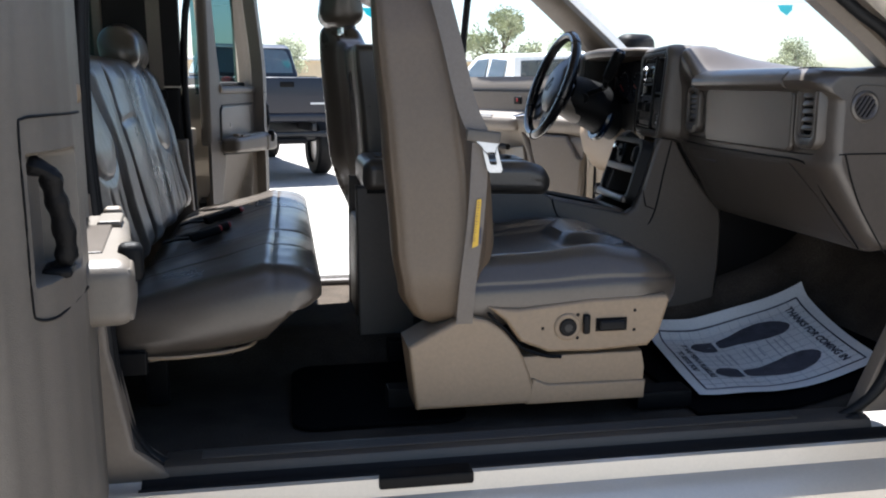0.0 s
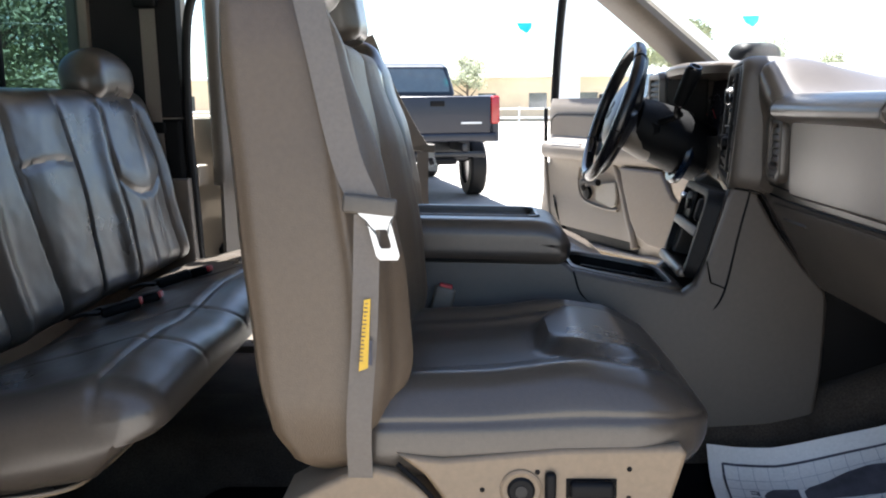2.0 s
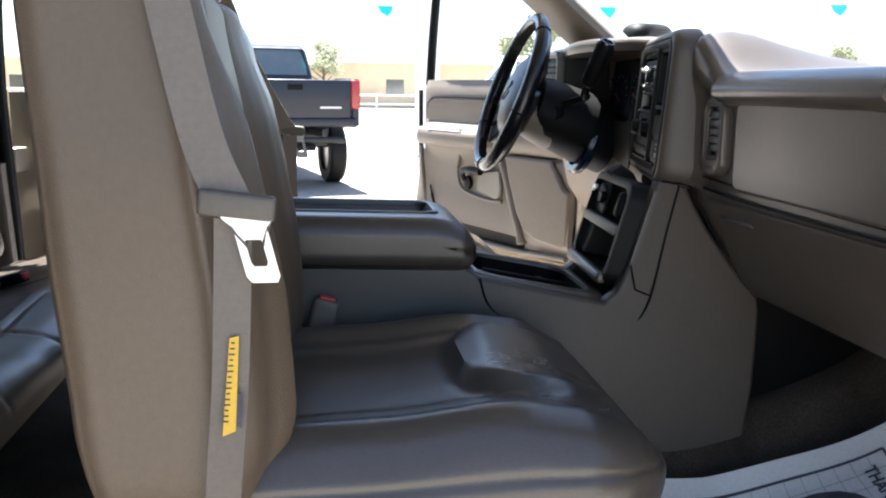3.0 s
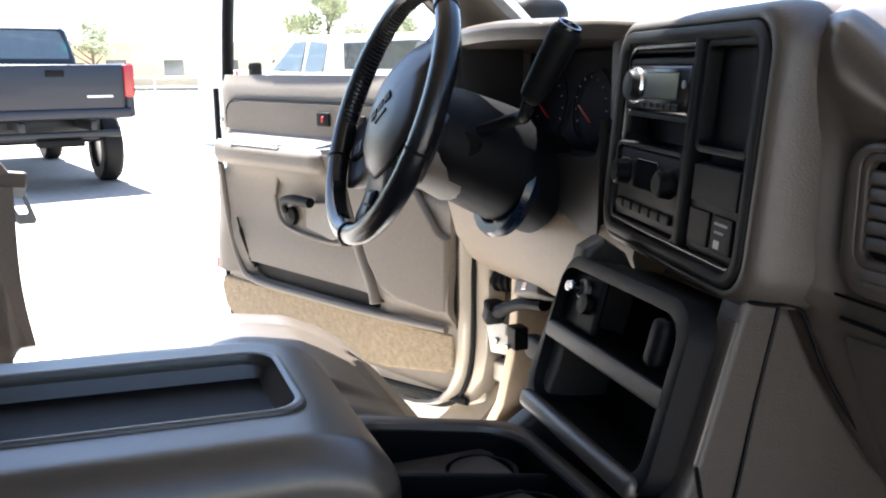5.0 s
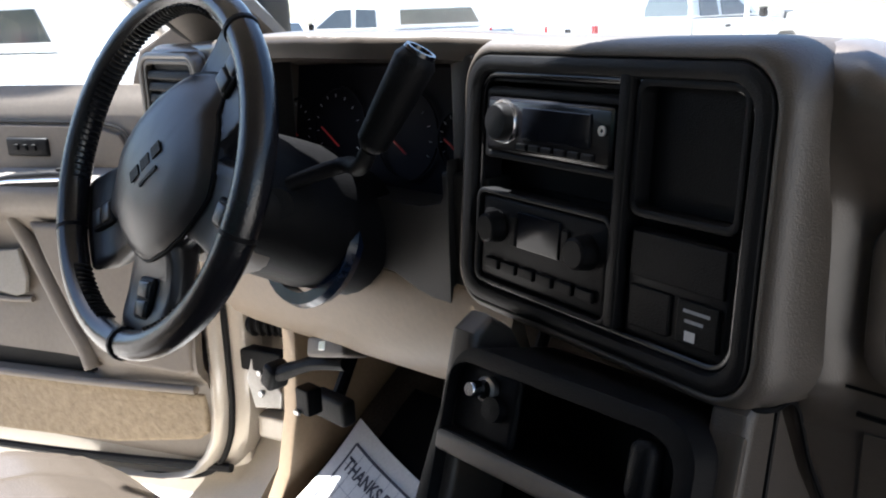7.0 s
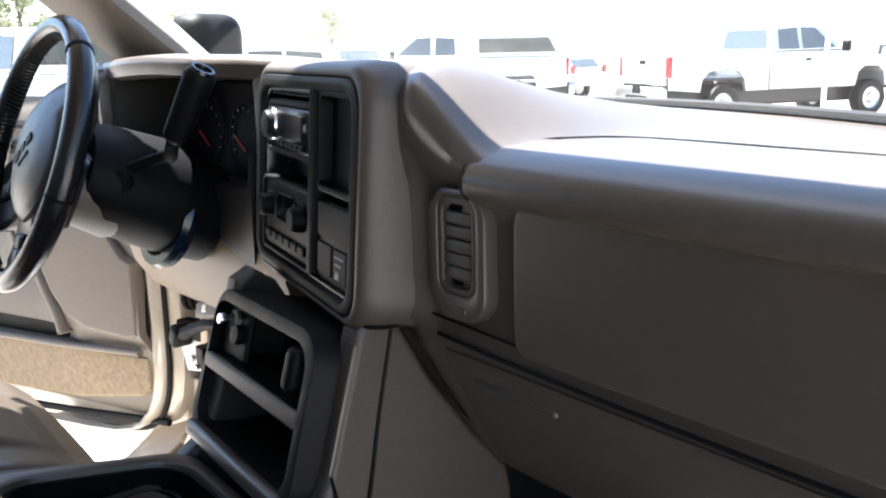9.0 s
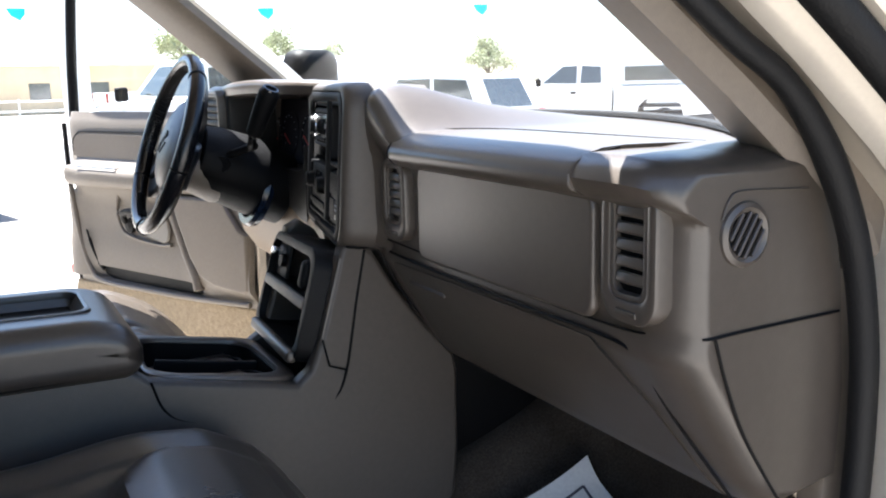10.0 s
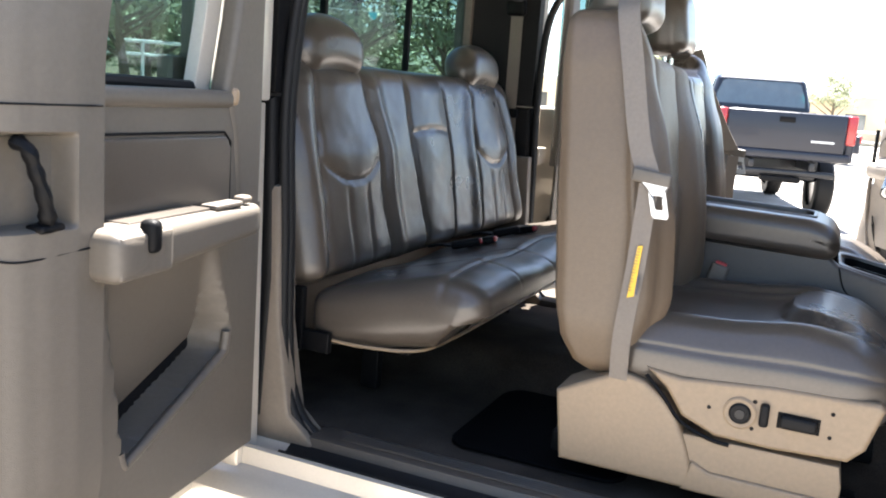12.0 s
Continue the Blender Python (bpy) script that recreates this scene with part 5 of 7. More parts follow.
# domed airbag cover with a fine gap round it
COVER = [(0, 0.098), (13, 0.122), (40, 0.104), (65, 0.083), (90, 0.077), (115, 0.083), (140, 0.104), (167, 0.122), (180, 0.098), (205, 0.092), (229, 0.094), (250, 0.088), (270, 0.086), (290, 0.088), (311, 0.094), (335, 0.092), (360, 0.098)]
rings = []
for f in (0.02, 0.2, 0.4, 0.6, 0.75, 0.86, 0.94, 0.985, 1.0, 0.995):
    rings.append([hub_at(interp(a, COVER) * f * math.cos(radians(a)), interp(a, COVER) * f * math.sin(radians(a)), hub_height(interp(a, COVER) * f) + 0.003 - 0.004 * ease(0.9, 1.0, f) - (0.012 if f == 0.995 else 0)) for a in angles])
cover = part("airbag_cover", loft(rings), HUBGREY, wheel, "satin charcoal airbag cover", sharp=60)
part("cover_gap", tube([hub_at(1.012 * interp(a, COVER) * math.cos(radians(a)), 1.012 * interp(a, COVER) * math.sin(radians(a)), hub_height(interp(a, COVER) * 1.012) - 0.004) for a in angles[::2]], 0.0022, 6, closed=True, up=AX), BLACK, wheel)
for mid, half in SPOKES:
    r = 0.134
    c = Vector((r * math.cos(radians(mid)), r * math.sin(radians(mid))))
    turn = HM @ Matrix.Rotation(radians(mid), 3, "Z")
    h = hub_height(r)
    part("button_bezel", box(hub_at(c.x, c.y, h - 0.003), (0.046, 0.030, 0.008), 0.0038, 4, turn), BLACK, spokes)
    for k in (-1, 1):
        q = c * (1 + 0.010 * k / r)
        part("spoke_button", box(hub_at(q.x, q.y, h + 0.0005), (0.018, 0.022, 0.007), 0.003, 3, turn), HUBGREY, spokes)
# maker's mark on the airbag cover as three plain dark bars
for k in range(3):
    part("cover_mark", box(hub_at(0.022 - 0.022 * k, 0.006, 0.0087), (0.017, 0.013, 0.0016), 0.0004, 1, HM), BLACK, cover)
part("cover_mark", box(hub_at(0.0, -0.012, 0.0087), (0.034, 0.004, 0.0016), 0, 1, HM), BLACK, cover)
# gear lever
G1, G2 = Vector((1.283, 0.290, 1.515)), Vector((1.310, 0.242, 1.605))
part("gear_lever", tube(smooth_path([HUB + AX * 0.10 - LT * 0.06, Vector((1.30, 0.36, 1.49)), Vector((1.285, 0.31, 1.495)), G1]), 0.009, 10), BLACK, column, "black gear lever")
part("lever_grip", tube([G1, G1.lerp(G2, 0.08), G1.lerp(G2, 0.5), G1.lerp(G2, 0.92), G2], [0.010, 0.0165, 0.019, 0.021, 0.016], 16), BLACK, column, "rubber lever grip")
part("grip_cap", lathe([(0.011, 0.0), (0.0165, 0.0), (0.0155, 0.004), (0.0118, 0.004)], G2, G2 - G1, 20), GLOSSBLACK, column)
part("signal_stalk", tube([HUB + AX * 0.07 + LT * 0.05, HUB + AX * 0.07 + LT * 0.14 + UP * 0.02], 0.009, 10), BLACK, column)
# things under the driver's side
pb = thing("parking_brake", (1.60, 0.74, 1.12), "black parking brake pedal with silver release label", "pedal")
plate = part("label_plate", box((1.462, 0.602, 1.178), (0.05, 0.085, 0.030), 0.006, 3, Matrix.Rotation(0.35, 3, "Y") @ Matrix.Rotation(-0.25, 3, "X")), TRIM, pb, "taupe plate with a small silver label")
part("silver_label", box((1.4385, 0.608, 1.186), (0.002, 0.016, 0.014), 0.001, 1, Matrix.Rotation(0.35, 3, "Y") @ Matrix.Rotation(-0.25, 3, "X")), CHROME, plate)
part("release_lever", tube(smooth_path([(1.475, 0.60, 1.150), (1.462, 0.65, 1.142), (1.452, 0.70, 1.122), (1.448, 0.735, 1.105)], 4), [0.016] * 5 + [0.015] * 4 + [0.017] * 4, 12, flat=0.75), BLACK, pb, "black release lever")
part("release_grip", box((1.446, 0.748, 1.100), (0.040, 0.030, 0.044), 0.008, 3, Matrix.Rotation(0.45, 3, "X")), BLACK, pb)
part("socket_box", box((1.475, 0.705, 1.060), (0.03, 0.035, 0.045), 0.005, 2), BLACK, pb)
part("socket_clip", box((1.458, 0.716, 1.040), (0.006, 0.014, 0.008), 0.002, 2), STEEL, pb)
part("pedal_arm", tube([(1.62, 0.77, 1.2), (1.60, 0.75, 1.08), (1.55, 0.73, 1.03)], 0.012, 8), BLACK, pb)
part("pedal_pad", box((1.535, 0.725, 1.02), (0.03, 0.09, 0.045), 0.008, 3), RUBBER, pb)
for nm, y, w, z in (("brake_pedal", 0.42, 0.12, 0.98), ("throttle_pedal", 0.24, 0.06, 0.95)):
    p = thing(nm, (1.62, y, z), "black rubber pedal on a steel arm", "pedal", "pedals")
    part("pad", box((1.60, y, z), (0.025, w, 0.07), 0.008, 3, Matrix.Rotation(-0.5, 3, "Y")), RUBBER, p)
    part("arm", tube([(1.62, y, z + 0.02), (1.72, y, z + 0.2)], 0.01, 8), BLACK, p)

# ---- driver's front door, open ----
DE = Vector((1.505, 1.06, 0))
DD = Vector((-0.40, 0.917, 0)).normalized()
DN = Vector((-DD.y, DD.x, 0))
if DN.x > 0:
    DN = -DN
ddoor = thing("driver_door", (1.3, 1.5, 0.6), "open front door with grey and taupe trim panel and tan carpet strip", "car door", "doors")


def dd(s, z, d=0.0):
    return DE + DD * s + DN * d + Vector((0, 0, z))


def dput(s, z, d):
    return dd(s, z, d)


skin = [(-0.05, 0.66), (0.95, 0.62), (1.05, 0.68), (1.075, 1.0), (1.07, 1.535), (-0.06, 1.535), (-0.10, 1.2)]
part("outer_skin", prism(skin, dput, -0.15, -0.10, 0.012, 3), PAINT, ddoor, "pewter painted door skin")
part("door_frame", prism([(-0.03, 0.70), (0.94, 0.66), (1.03, 0.72), (1.05, 1.0), (1.045, 1.52), (-0.04, 1.52), (-0.06, 1.2)], dput, -0.10, -0.045, 0.01, 2), PAINT, ddoor)


def trim_row(z, n=27):
    """Relief of the trim panel along the door at one height."""
    row = []
    for i in range(n):
        s = 1.03 * i / (n - 1)
        d = interp(z, [(0.80, -0.012), (0.86, 0.0), (0.945, 0.010), (0.958, 0.012), (0.985, 0.010), (1.05, 0.008), (1.15, -0.004), (1.24, -0.002), (1.285, 0.020), (1.305, 0.052), (1.345, 0.060), (1.362, 0.050), (1.375, 0.014), (1.40, 0.004), (1.50, 0.004), (1.535, -0.012)])
        if 0.955 < z < 1.002:
            d -= 0.030 * ease(0.25, 0.31, s) * ease(0.88, 0.82, s) * min(1.0, (1.002 - z) / 0.006)
        if z < 1.28:
            d += 0.035 * max(0, 1 - s / 0.34) ** 0.7 * interp(z, [(0.97, 0.0), (1.02, 1.0), (1.25, 1.0), (1.29, 0.3)])
        if 0.955 < z < 1.30:
            d += 0.028 * max(0, (s - 0.86) / 0.15) ** 1.5
        if z > 1.25 and d > 0.0:
            d *= 1 - ease(0.86, 1.0, s)
        d -= 0.03 * max(0, (s - 0.95) / 0.08) ** 2
        row.append(dd(s, z, d))
    return row


DMX = Matrix((DD, DN, Vector((0, 0, 1)))).transposed()
part("trim_panel", sheet([trim_row(z) for z in (0.80, 0.84, 0.90, 0.945, 0.954, 0.957, 0.966, 0.985, 0.995, 1.002, 1.015, 1.03, 1.06, 1.09, 1.12, 1.15, 1.18, 1.21, 1.24, 1.265, 1.285, 1.30, 1.32, 1.345, 1.356, 1.366, 1.38, 1.40, 1.45, 1.50, 1.52, 1.54)], 0.02, back=-DN), DOORTRIM, ddoor, "taupe moulded trim panel", sharp=60)
ins = [(0.14, 1.392), (0.12, 1.42), (0.14, 1.452), (0.20, 1.468), (0.86, 1.470), (0.92, 1.462), (0.945, 1.44), (0.948, 1.395), (0.93, 1.385), (0.50, 1.380)]
part("upper_insert", prism(ins, dput, 0.0, 0.012, 0.005, 2), TRIM, ddoor, "grey vinyl insert")
part("insert_seam", tube(smooth_path([dd(s, z, 0.008) for s, z in ((0.948, 1.39), (0.95, 1.44), (0.92, 1.466), (0.86, 1.474), (0.5, 1.474), (0.2, 1.472), (0.13, 1.456), (0.112, 1.42))], 4), 0.0025, 6), BLACK, ddoor)
arm = part("armrest", pad((0.27, 0.034, 0.034), 0.028, 14, lambda p, n: dd(0.69 + p.x, 1.325 + p.z, 0.042 + p.y * (1 - 0.5 * ease(0.1, 0.27, p.x)))), DOORTRIM, ddoor, "padded armrest")
part("armrest_strip", box(dd(0.72, 1.356, 0.054), (0.235, 0.034, 0.011), 0.003, 2, DMX), CHROME, arm, "bright pull strip")
pod = part("window_switches", prism([(0.22, 1.362), (0.488, 1.342), (0.492, 1.356), (0.38, 1.379), (0.28, 1.388), (0.22, 1.388)], dput, 0.02, 0.052, 0.006, 3), DARKGREY, ddoor, "dark window switch pod")
part("pod_edge", tube([dd(0.492, 1.350, 0.053), dd(0.38, 1.366, 0.055), dd(0.23, 1.375, 0.055)], 0.0035, 8), CHROME, pod, "bright edge strip")
for k in range(4):
    part("window_switch", box(dd(0.25 + 0.05 * k, 1.390 - 0.007 * k, 0.040), (0.03, 0.018, 0.008), 0.003, 2, DMX), BLACK, pod)
part("lock_switch", box(dd(0.475, 1.430, 0.012), (0.055, 0.010, 0.036), 0.005, 3, DMX), BLACK, ddoor)
part("lock_rocker", box(dd(0.475, 1.430, 0.017), (0.008, 0.006, 0.016), 0.003, 2, DMX), RED, ddoor)
mem = part("memory_switches", box(dd(0.36, 1.426, 0.012), (0.105, 0.010, 0.036), 0.012, 3, DMX), DARKGREY, ddoor)
for k in range(3):
    part("memory_button", box(dd(0.385 - 0.022 * k, 1.426, 0.018), (0.012, 0.005, 0.012), 0.003, 2, DMX), BLACK, mem)
part("handle_cup", prism([(0.562, 1.205), (0.43, 1.220), (0.418, 1.16), (0.428, 1.128), (0.455, 1.118), (0.566, 1.138)], dput, 0.004, 0.016, 0.004, 2), HEADLINER, ddoor, "pale handle recess")
part("cup_lip", tube(smooth_path([dd(0.575, 1.165, 0.008), dd(0.50, 1.168, 0.011), dd(0.425, 1.150, 0.011)], 4), 0.0025, 6), DOORTRIM, ddoor)
part("cup_shell", tube(smooth_path([dd(0.70, 1.27, 0.004), dd(0.715, 1.20, 0.006), dd(0.69, 1.14, 0.006), dd(0.62, 1.118, 0.006), dd(0.50, 1.108, 0.006), dd(0.42, 1.112, 0.006)], 5), 0.006, 8), DOORTRIM, ddoor, "moulded rim of the handle bowl")
part("door_pull", tube(smooth_path([dd(0.662, 1.172, 0.012), dd(0.650, 1.200, 0.028), dd(0.60, 1.214, 0.036), dd(0.517, 1.212, 0.034)]), [0.010] * 6 + [0.012] * 7 + [0.014] * 6, 10), DARKGREY, ddoor, "dark door handle")
part("pull_pivot", lathe([(0.0001, 0.0), (0.026, 0.0), (0.024, 0.012), (0.0001, 0.016)], dd(0.645, 1.160, 0.0), DN, 20), BLACK, ddoor)
wedge = [(0.36, 1.285), (0.33, 1.20), (0.28, 1.09), (0.235, 1.035), (0.17, 1.012), (0.03, 1.004), (0.004, 1.015), (0.0, 1.185), (0.03, 1.20), (0.10, 1.285)]
part("speaker_panel", prism(wedge, dput, 0.02, 0.045, 0.012, 3), TRIM, ddoor, "grey wedge-shaped speaker panel")
part("sail_rib", tube(smooth_path([dd(0.43, 1.285, 0.008), dd(0.385, 1.20, 0.006), dd(0.33, 1.09, 0.010), dd(0.29, 1.03, 0.016), dd(0.27, 0.985, 0.022)]), 0.018, 10), DOORTRIM, ddoor)
# charcoal fill stands for the shade deep in the map pocket
part("pocket_shade_fill", prism([(0.862, 1.0), (0.845, 0.968), (0.80, 0.955), (0.53, 0.955), (0.30, 0.962), (0.268, 0.970), (0.258, 0.983), (0.268, 0.994), (0.40, 0.998), (0.53, 0.999), (0.80, 1.001)], dput, -0.016, -0.006, 0.003, 2), DARKGREY, ddoor, "map pocket with its deep shade as a charcoal fill")
# dark tube paints the soft shade where the trim curves outwards
part("trim_shade_curve", tube(smooth_path([dd(0.915, 1.125, 0.012), dd(0.893, 1.07, 0.010), dd(0.866, 1.015, 0.004), dd(0.845, 0.985, -0.004)]), [0.003] * 4 + [0.006] * 9 + [0.009] * 6, 8), DARKGREY, ddoor)
part("pocket_lip", tube(smooth_path([dd(0.02, 0.972, 0.028), dd(0.18, 0.962, 0.026), dd(0.30, 0.953, 0.018), dd(0.55, 0.948, 0.018), dd(0.82, 0.948, 0.018), dd(0.90, 0.985, 0.016), dd(0.955, 1.10, 0.014), dd(0.985, 1.28, 0.014)]), 0.009, 10), DOORTRIM, ddoor)
carp = [(0.012, 0.958), (0.012, 0.878), (0.04, 0.858), (0.25, 0.822), (0.60, 0.806), (0.86, 0.795), (0.94, 0.805), (1.0, 0.84), (1.02, 0.90), (1.005, 0.935), (0.83, 0.938), (0.45, 0.948)]
part("carpet_strip", prism(carp, dput, -0.005, 0.016, 0.008, 3), DOORCARPET, ddoor, "tan carpet strip")
flange = []
for z, k in ((1.50, 0.0), (1.20, 0.0), (1.02, 0.0), (0.92, 0.004), (0.86, 0.016), (0.82, 0.036), (0.79, 0.066), (0.772, 0.10), (0.76, 0.15), (0.752, 0.25), (0.745, 0.45)):
    flange.append([dd(s + k, z, d) for s, d in ((0.004, 0.004), (-0.004, 0.014), (-0.014, 0.019), (-0.024, 0.016), (-0.032, 0.006), (-0.036, -0.004), (-0.044, -0.008), (-0.060, -0.010), (-0.070, -0.016), (-0.075, -0.03), (-0.076, -0.06))])
part("front_edge", sheet(flange, 0.003, back=-DN), PAINT, ddoor, "pewter painted shut face of the door")
part("edge_seal", tube(smooth_path([dd(s, z, -0.002) for s, z in ((-0.038, 1.48), (-0.038, 1.02), (-0.034, 0.92), (-0.020, 0.855), (0.012, 0.80), (0.07, 0.768), (0.2, 0.75))], 4), 0.006, 8), RUBBER, ddoor, "black rubber seal round the door edge")
part("lower_seal", tube(smooth_path([dd(-0.02, 0.80, 0.0), dd(0.3, 0.775, 0.0), dd(0.6, 0.76, 0.0), dd(0.93, 0.75, -0.01), dd(1.02, 0.80, -0.02), dd(1.045, 1.1, -0.02), dd(1.05, 1.5, -0.02)]), 0.009, 8), RUBBER, ddoor)
part("reflector", box(dd(1.035, 0.965, 0.0), (0.05, 0.012, 0.032), 0.003, 2, DMX), RED, ddoor)
part("latch_face", box(dd(1.045, 1.2, -0.06), (0.012, 0.06, 0.12), 0.004, 2, DMX), STEEL, ddoor)
# window frame and glass
part("window_frame", tube(smooth_path([dd(s, z, -0.06) for s, z in ((1.045, 1.52), (1.025, 1.72), (0.985, 1.95), (0.95, 1.985), (0.90, 1.99))], 4), 0.018, 10), BLACK, ddoor)
part("window_frame", tube(smooth_path([dd(s, z, -0.06) for s, z in ((0.90, 1.99), (0.60, 1.975), (0.42, 1.92), (0.20, 1.75), (-0.03, 1.55))], 4), 0.02, 10), PAINT, ddoor)
wp = part("window_pane", prism([(1.03, 1.53), (0.975, 1.965), (0.90, 1.975), (0.60, 1.96), (0.43, 1.91), (0.21, 1.745), (0.03, 1.56)], dput, -0.064, -0.060), GLASS, ddoor, "clear door glass")
wp.visible_shadow = False
mir = part("mirror_sail", prism([(-0.04, 1.53), (0.13, 1.53), (0.10, 1.60), (-0.02, 1.66)], dput, -0.05, -0.02, 0.01), TRIM, ddoor)
part("mirror", pad((0.055, 0.09, 0.10), 0.045, 10, lambda p, n: dd(0.02, 1.62, -0.27) + DD * p.x + DN * p.y + Vector((0, 0, p.z))), BLACK, ddoor, "black door mirror")
part("mirror_arm", tube([dd(0.03, 1.57, -0.10), dd(0.02, 1.60, -0.22)], 0.02, 8), BLACK, ddoor)
# hinges between pillar and door
for z in (0.88, 1.25):
    part("door_hinge", box((1.60, 0.965, z), (0.04, 0.12, 0.05), 0.008, 2, Matrix.Rotation(0.3, 3, "Z")), PAINT, ddoor)
part("check_strap", box((1.56, 0.99, 1.03), (0.03, 0.14, 0.045), 0.006, 2, Matrix.Rotation(0.3, 3, "Z")), BLACK, ddoor)
conduit = smooth_path([(1.625, 0.925, 1.085), (1.60, 0.965, 1.095), (1.575, 1.00, 1.095), (1.56, 1.045, 1.09)], 12)
part("wiring_boot", tube(conduit, [0.027 if k % 4 < 2 else 0.021 for k in range(len(conduit))], 14), BLACK, ddoor, "ribbed black wiring boot")
plate = part("hinge_plate", prism([(0.0, 0.0), (0.052, 0.0), (0.056, 0.03), (0.04, 0.05), (0.042, 0.09), (0.06, 0.115), (0.0, 0.10), (-0.012, 0.06)], lambda a, b, c: Vector((1.545 + 0.55 * a + c, 0.985 - 0.8 * a, 0.935 + b)), 0.0, 0.006, 0.003, 2), STEEL, ddoor, "bare metal hinge plate")
for a, b in ((0.018, 0.03), (0.018, 0.072)):
    part("bolt", lathe([(0.0001, 0.005), (0.006, 0.005), (0.007, 0.0), (0.0001, 0.0)], Vector((1.545 + 0.55 * a - 0.001, 0.985 - 0.8 * a, 0.935 + b)), (-1, -0.2, 0), 6), STEEL, plate)


# ---- rear half doors, hinged at the back ----
def rear_door(E, D, N, label, column_w):
    """A half door: E its hinge edge, D away from the body, N out of its trim."""
    E, D, N = Vector(E), Vector(D).normalized(), Vector(N).normalized()
    Z = Vector((0, 0, 1))
    M = Matrix((D, N, Z)).transposed()

    def q(s, z, d=0.0):
        return E + D * s + N * d + Z * z
    door = thing("rear_door", E + D * 0.35 + Z * 0.6, label, "car door", "doors")
    part("outer_skin", prism([(0.0, 0.64), (0.70, 0.62), (0.74, 0.70), (0.745, 1.495), (0.0, 1.495)], q, -0.15, -0.105, 0.012, 3), PAINT, door)
    part("door_frame", prism([(0.015, 0.70), (0.69, 0.68), (0.72, 0.74), (0.725, 1.485), (0.015, 1.485)], q, -0.105, -0.098, 0.003, 2), PAINT, door, "painted door frame")
    # trim with window ledge, insert, armrest and a moulded pocket
    def scoop(s, z):
        """Depth of the map pocket pressed into the trim, deepest along its slanted floor."""
        zb = 0.99 - 0.375 * (s - 0.115)
        ease_in = [max(0.0, min(1.0, v / 0.018)) for v in (interp(z, [(0.88, 0.420), (0.95, 0.436), (1.2, 0.476)]) - s, s - interp(z, [(0.95, 0.118), (1.03, 0.104), (1.2, 0.16)]))]
        t = max(0.0, min(1.0, (1.235 - z) / (1.235 - zb)))
        over = max(0.0, min(1.0, (z - zb + 0.004) / 0.010))
        return 0.088 * t ** 1.05 * over * ease_in[0] * ease_in[1]

    def trim_grid(s0, s1, z0, z1, n, m_, lift):
        return [[q(s, z, 0.012 + lift - scoop(s, z)) for s in np.linspace(s0, s1, n)] for z in np.linspace(z0, z1, m_)]
    low = part("lower_trim", sheet(trim_grid(0.0, 0.56, 0.765, 1.275, 58, 76, 0.0), 0.012, back=-N), REARTRIM, door, "grey-beige moulded trim with a scooped pocket", sharp=50)
    # shade along the pocket floor, put in as a charcoal prism
    part("pocket_shade_fill", prism([(0.125, 0.985), (0.398, 0.882), (0.412, 0.884), (0.422, 0.925), (0.395, 0.950), (0.14, 1.050), (0.116, 1.03)], q, -0.095, -0.066, 0.004, 2), DARKGREY, low, "map pocket depth, its shade a charcoal fill")
    part("pocket_lip", tube(smooth_path([q(0.106, 1.03, 0.006), q(0.112, 1.0, 0.006), q(0.13, 0.983, 0.006), q(0.27, 0.930, 0.006), q(0.40, 0.881, 0.006), q(0.422, 0.880, 0.006), q(0.432, 0.905, 0.006)], 4), 0.0095, 10), REARTRIM, low)
    part("insert", prism([(0.12, 1.278), (0.50, 1.285), (0.50, 1.415), (0.14, 1.411), (0.12, 1.39)], q, 0.0, 0.014, 0.006, 2), LEATHER, door, "dark grey vinyl insert")
    part("insert_seam", tube([q(0.50, 1.420, 0.009), q(0.14, 1.417, 0.009), q(0.118, 1.40, 0.009), q(0.116, 1.28, 0.009)], 0.0025, 6), BLACK, door)
    part("upper_trim", prism([(0.03, 1.28), (0.56, 1.262), (0.56, 1.487), (0.10, 1.485), (0.03, 1.50)], q, -0.03, 0.008, 0.008, 3), REARTRIM, door)
    part("window_ledge", pad((0.22, 0.03, 0.016), 0.014, 8, lambda p, n: q(0.32 + p.x, 1.476 + p.z, -0.012 + p.y)), REARTRIM, door)

    def arm_shape(p, n):
        t = (p.x + 0.225) / 0.45
        return q(0.335 + p.x, 1.255 + p.z * (0.8 + 0.3 * t) + 0.006 * (1 - t), 0.045 + p.y * (0.85 + 0.3 * t) + 0.010 * t)
    arm_ = part("armrest", pad((0.225, 0.042, 0.036), 0.020, 18, arm_shape), REARTRIM, door, "moulded armrest")
    part("armrest_end", pad((0.062, 0.006, 0.032), 0.005, 8, lambda p, n: q(0.490 + p.x, 1.254 + p.z, 0.094 + p.y)), REARTRIM, arm_, "worn armrest end")
    part("armrest_notch", box(q(0.482, 1.280, 0.096), (0.026, 0.030, 0.050), 0.010, 3, M), BLACK, arm_)
    part("armrest_tray", box(q(0.38, 1.2925, 0.042), (0.22, 0.045, 0.008), 0.003, 2, M), PAD, arm_)
    # black tube paints the line of shade under the armrest
    part("armrest_shadow_gap", tube(smooth_path([q(0.115, 1.226, 0.020), q(0.33, 1.216, 0.022), q(0.54, 1.212, 0.024)], 4), 0.0035, 6), BLACK, arm_)
    part("catch", box(q(0.225, 1.296, 0.060), (0.09, 0.034, 0.010), 0.004, 2, M), REARTRIM, arm_)
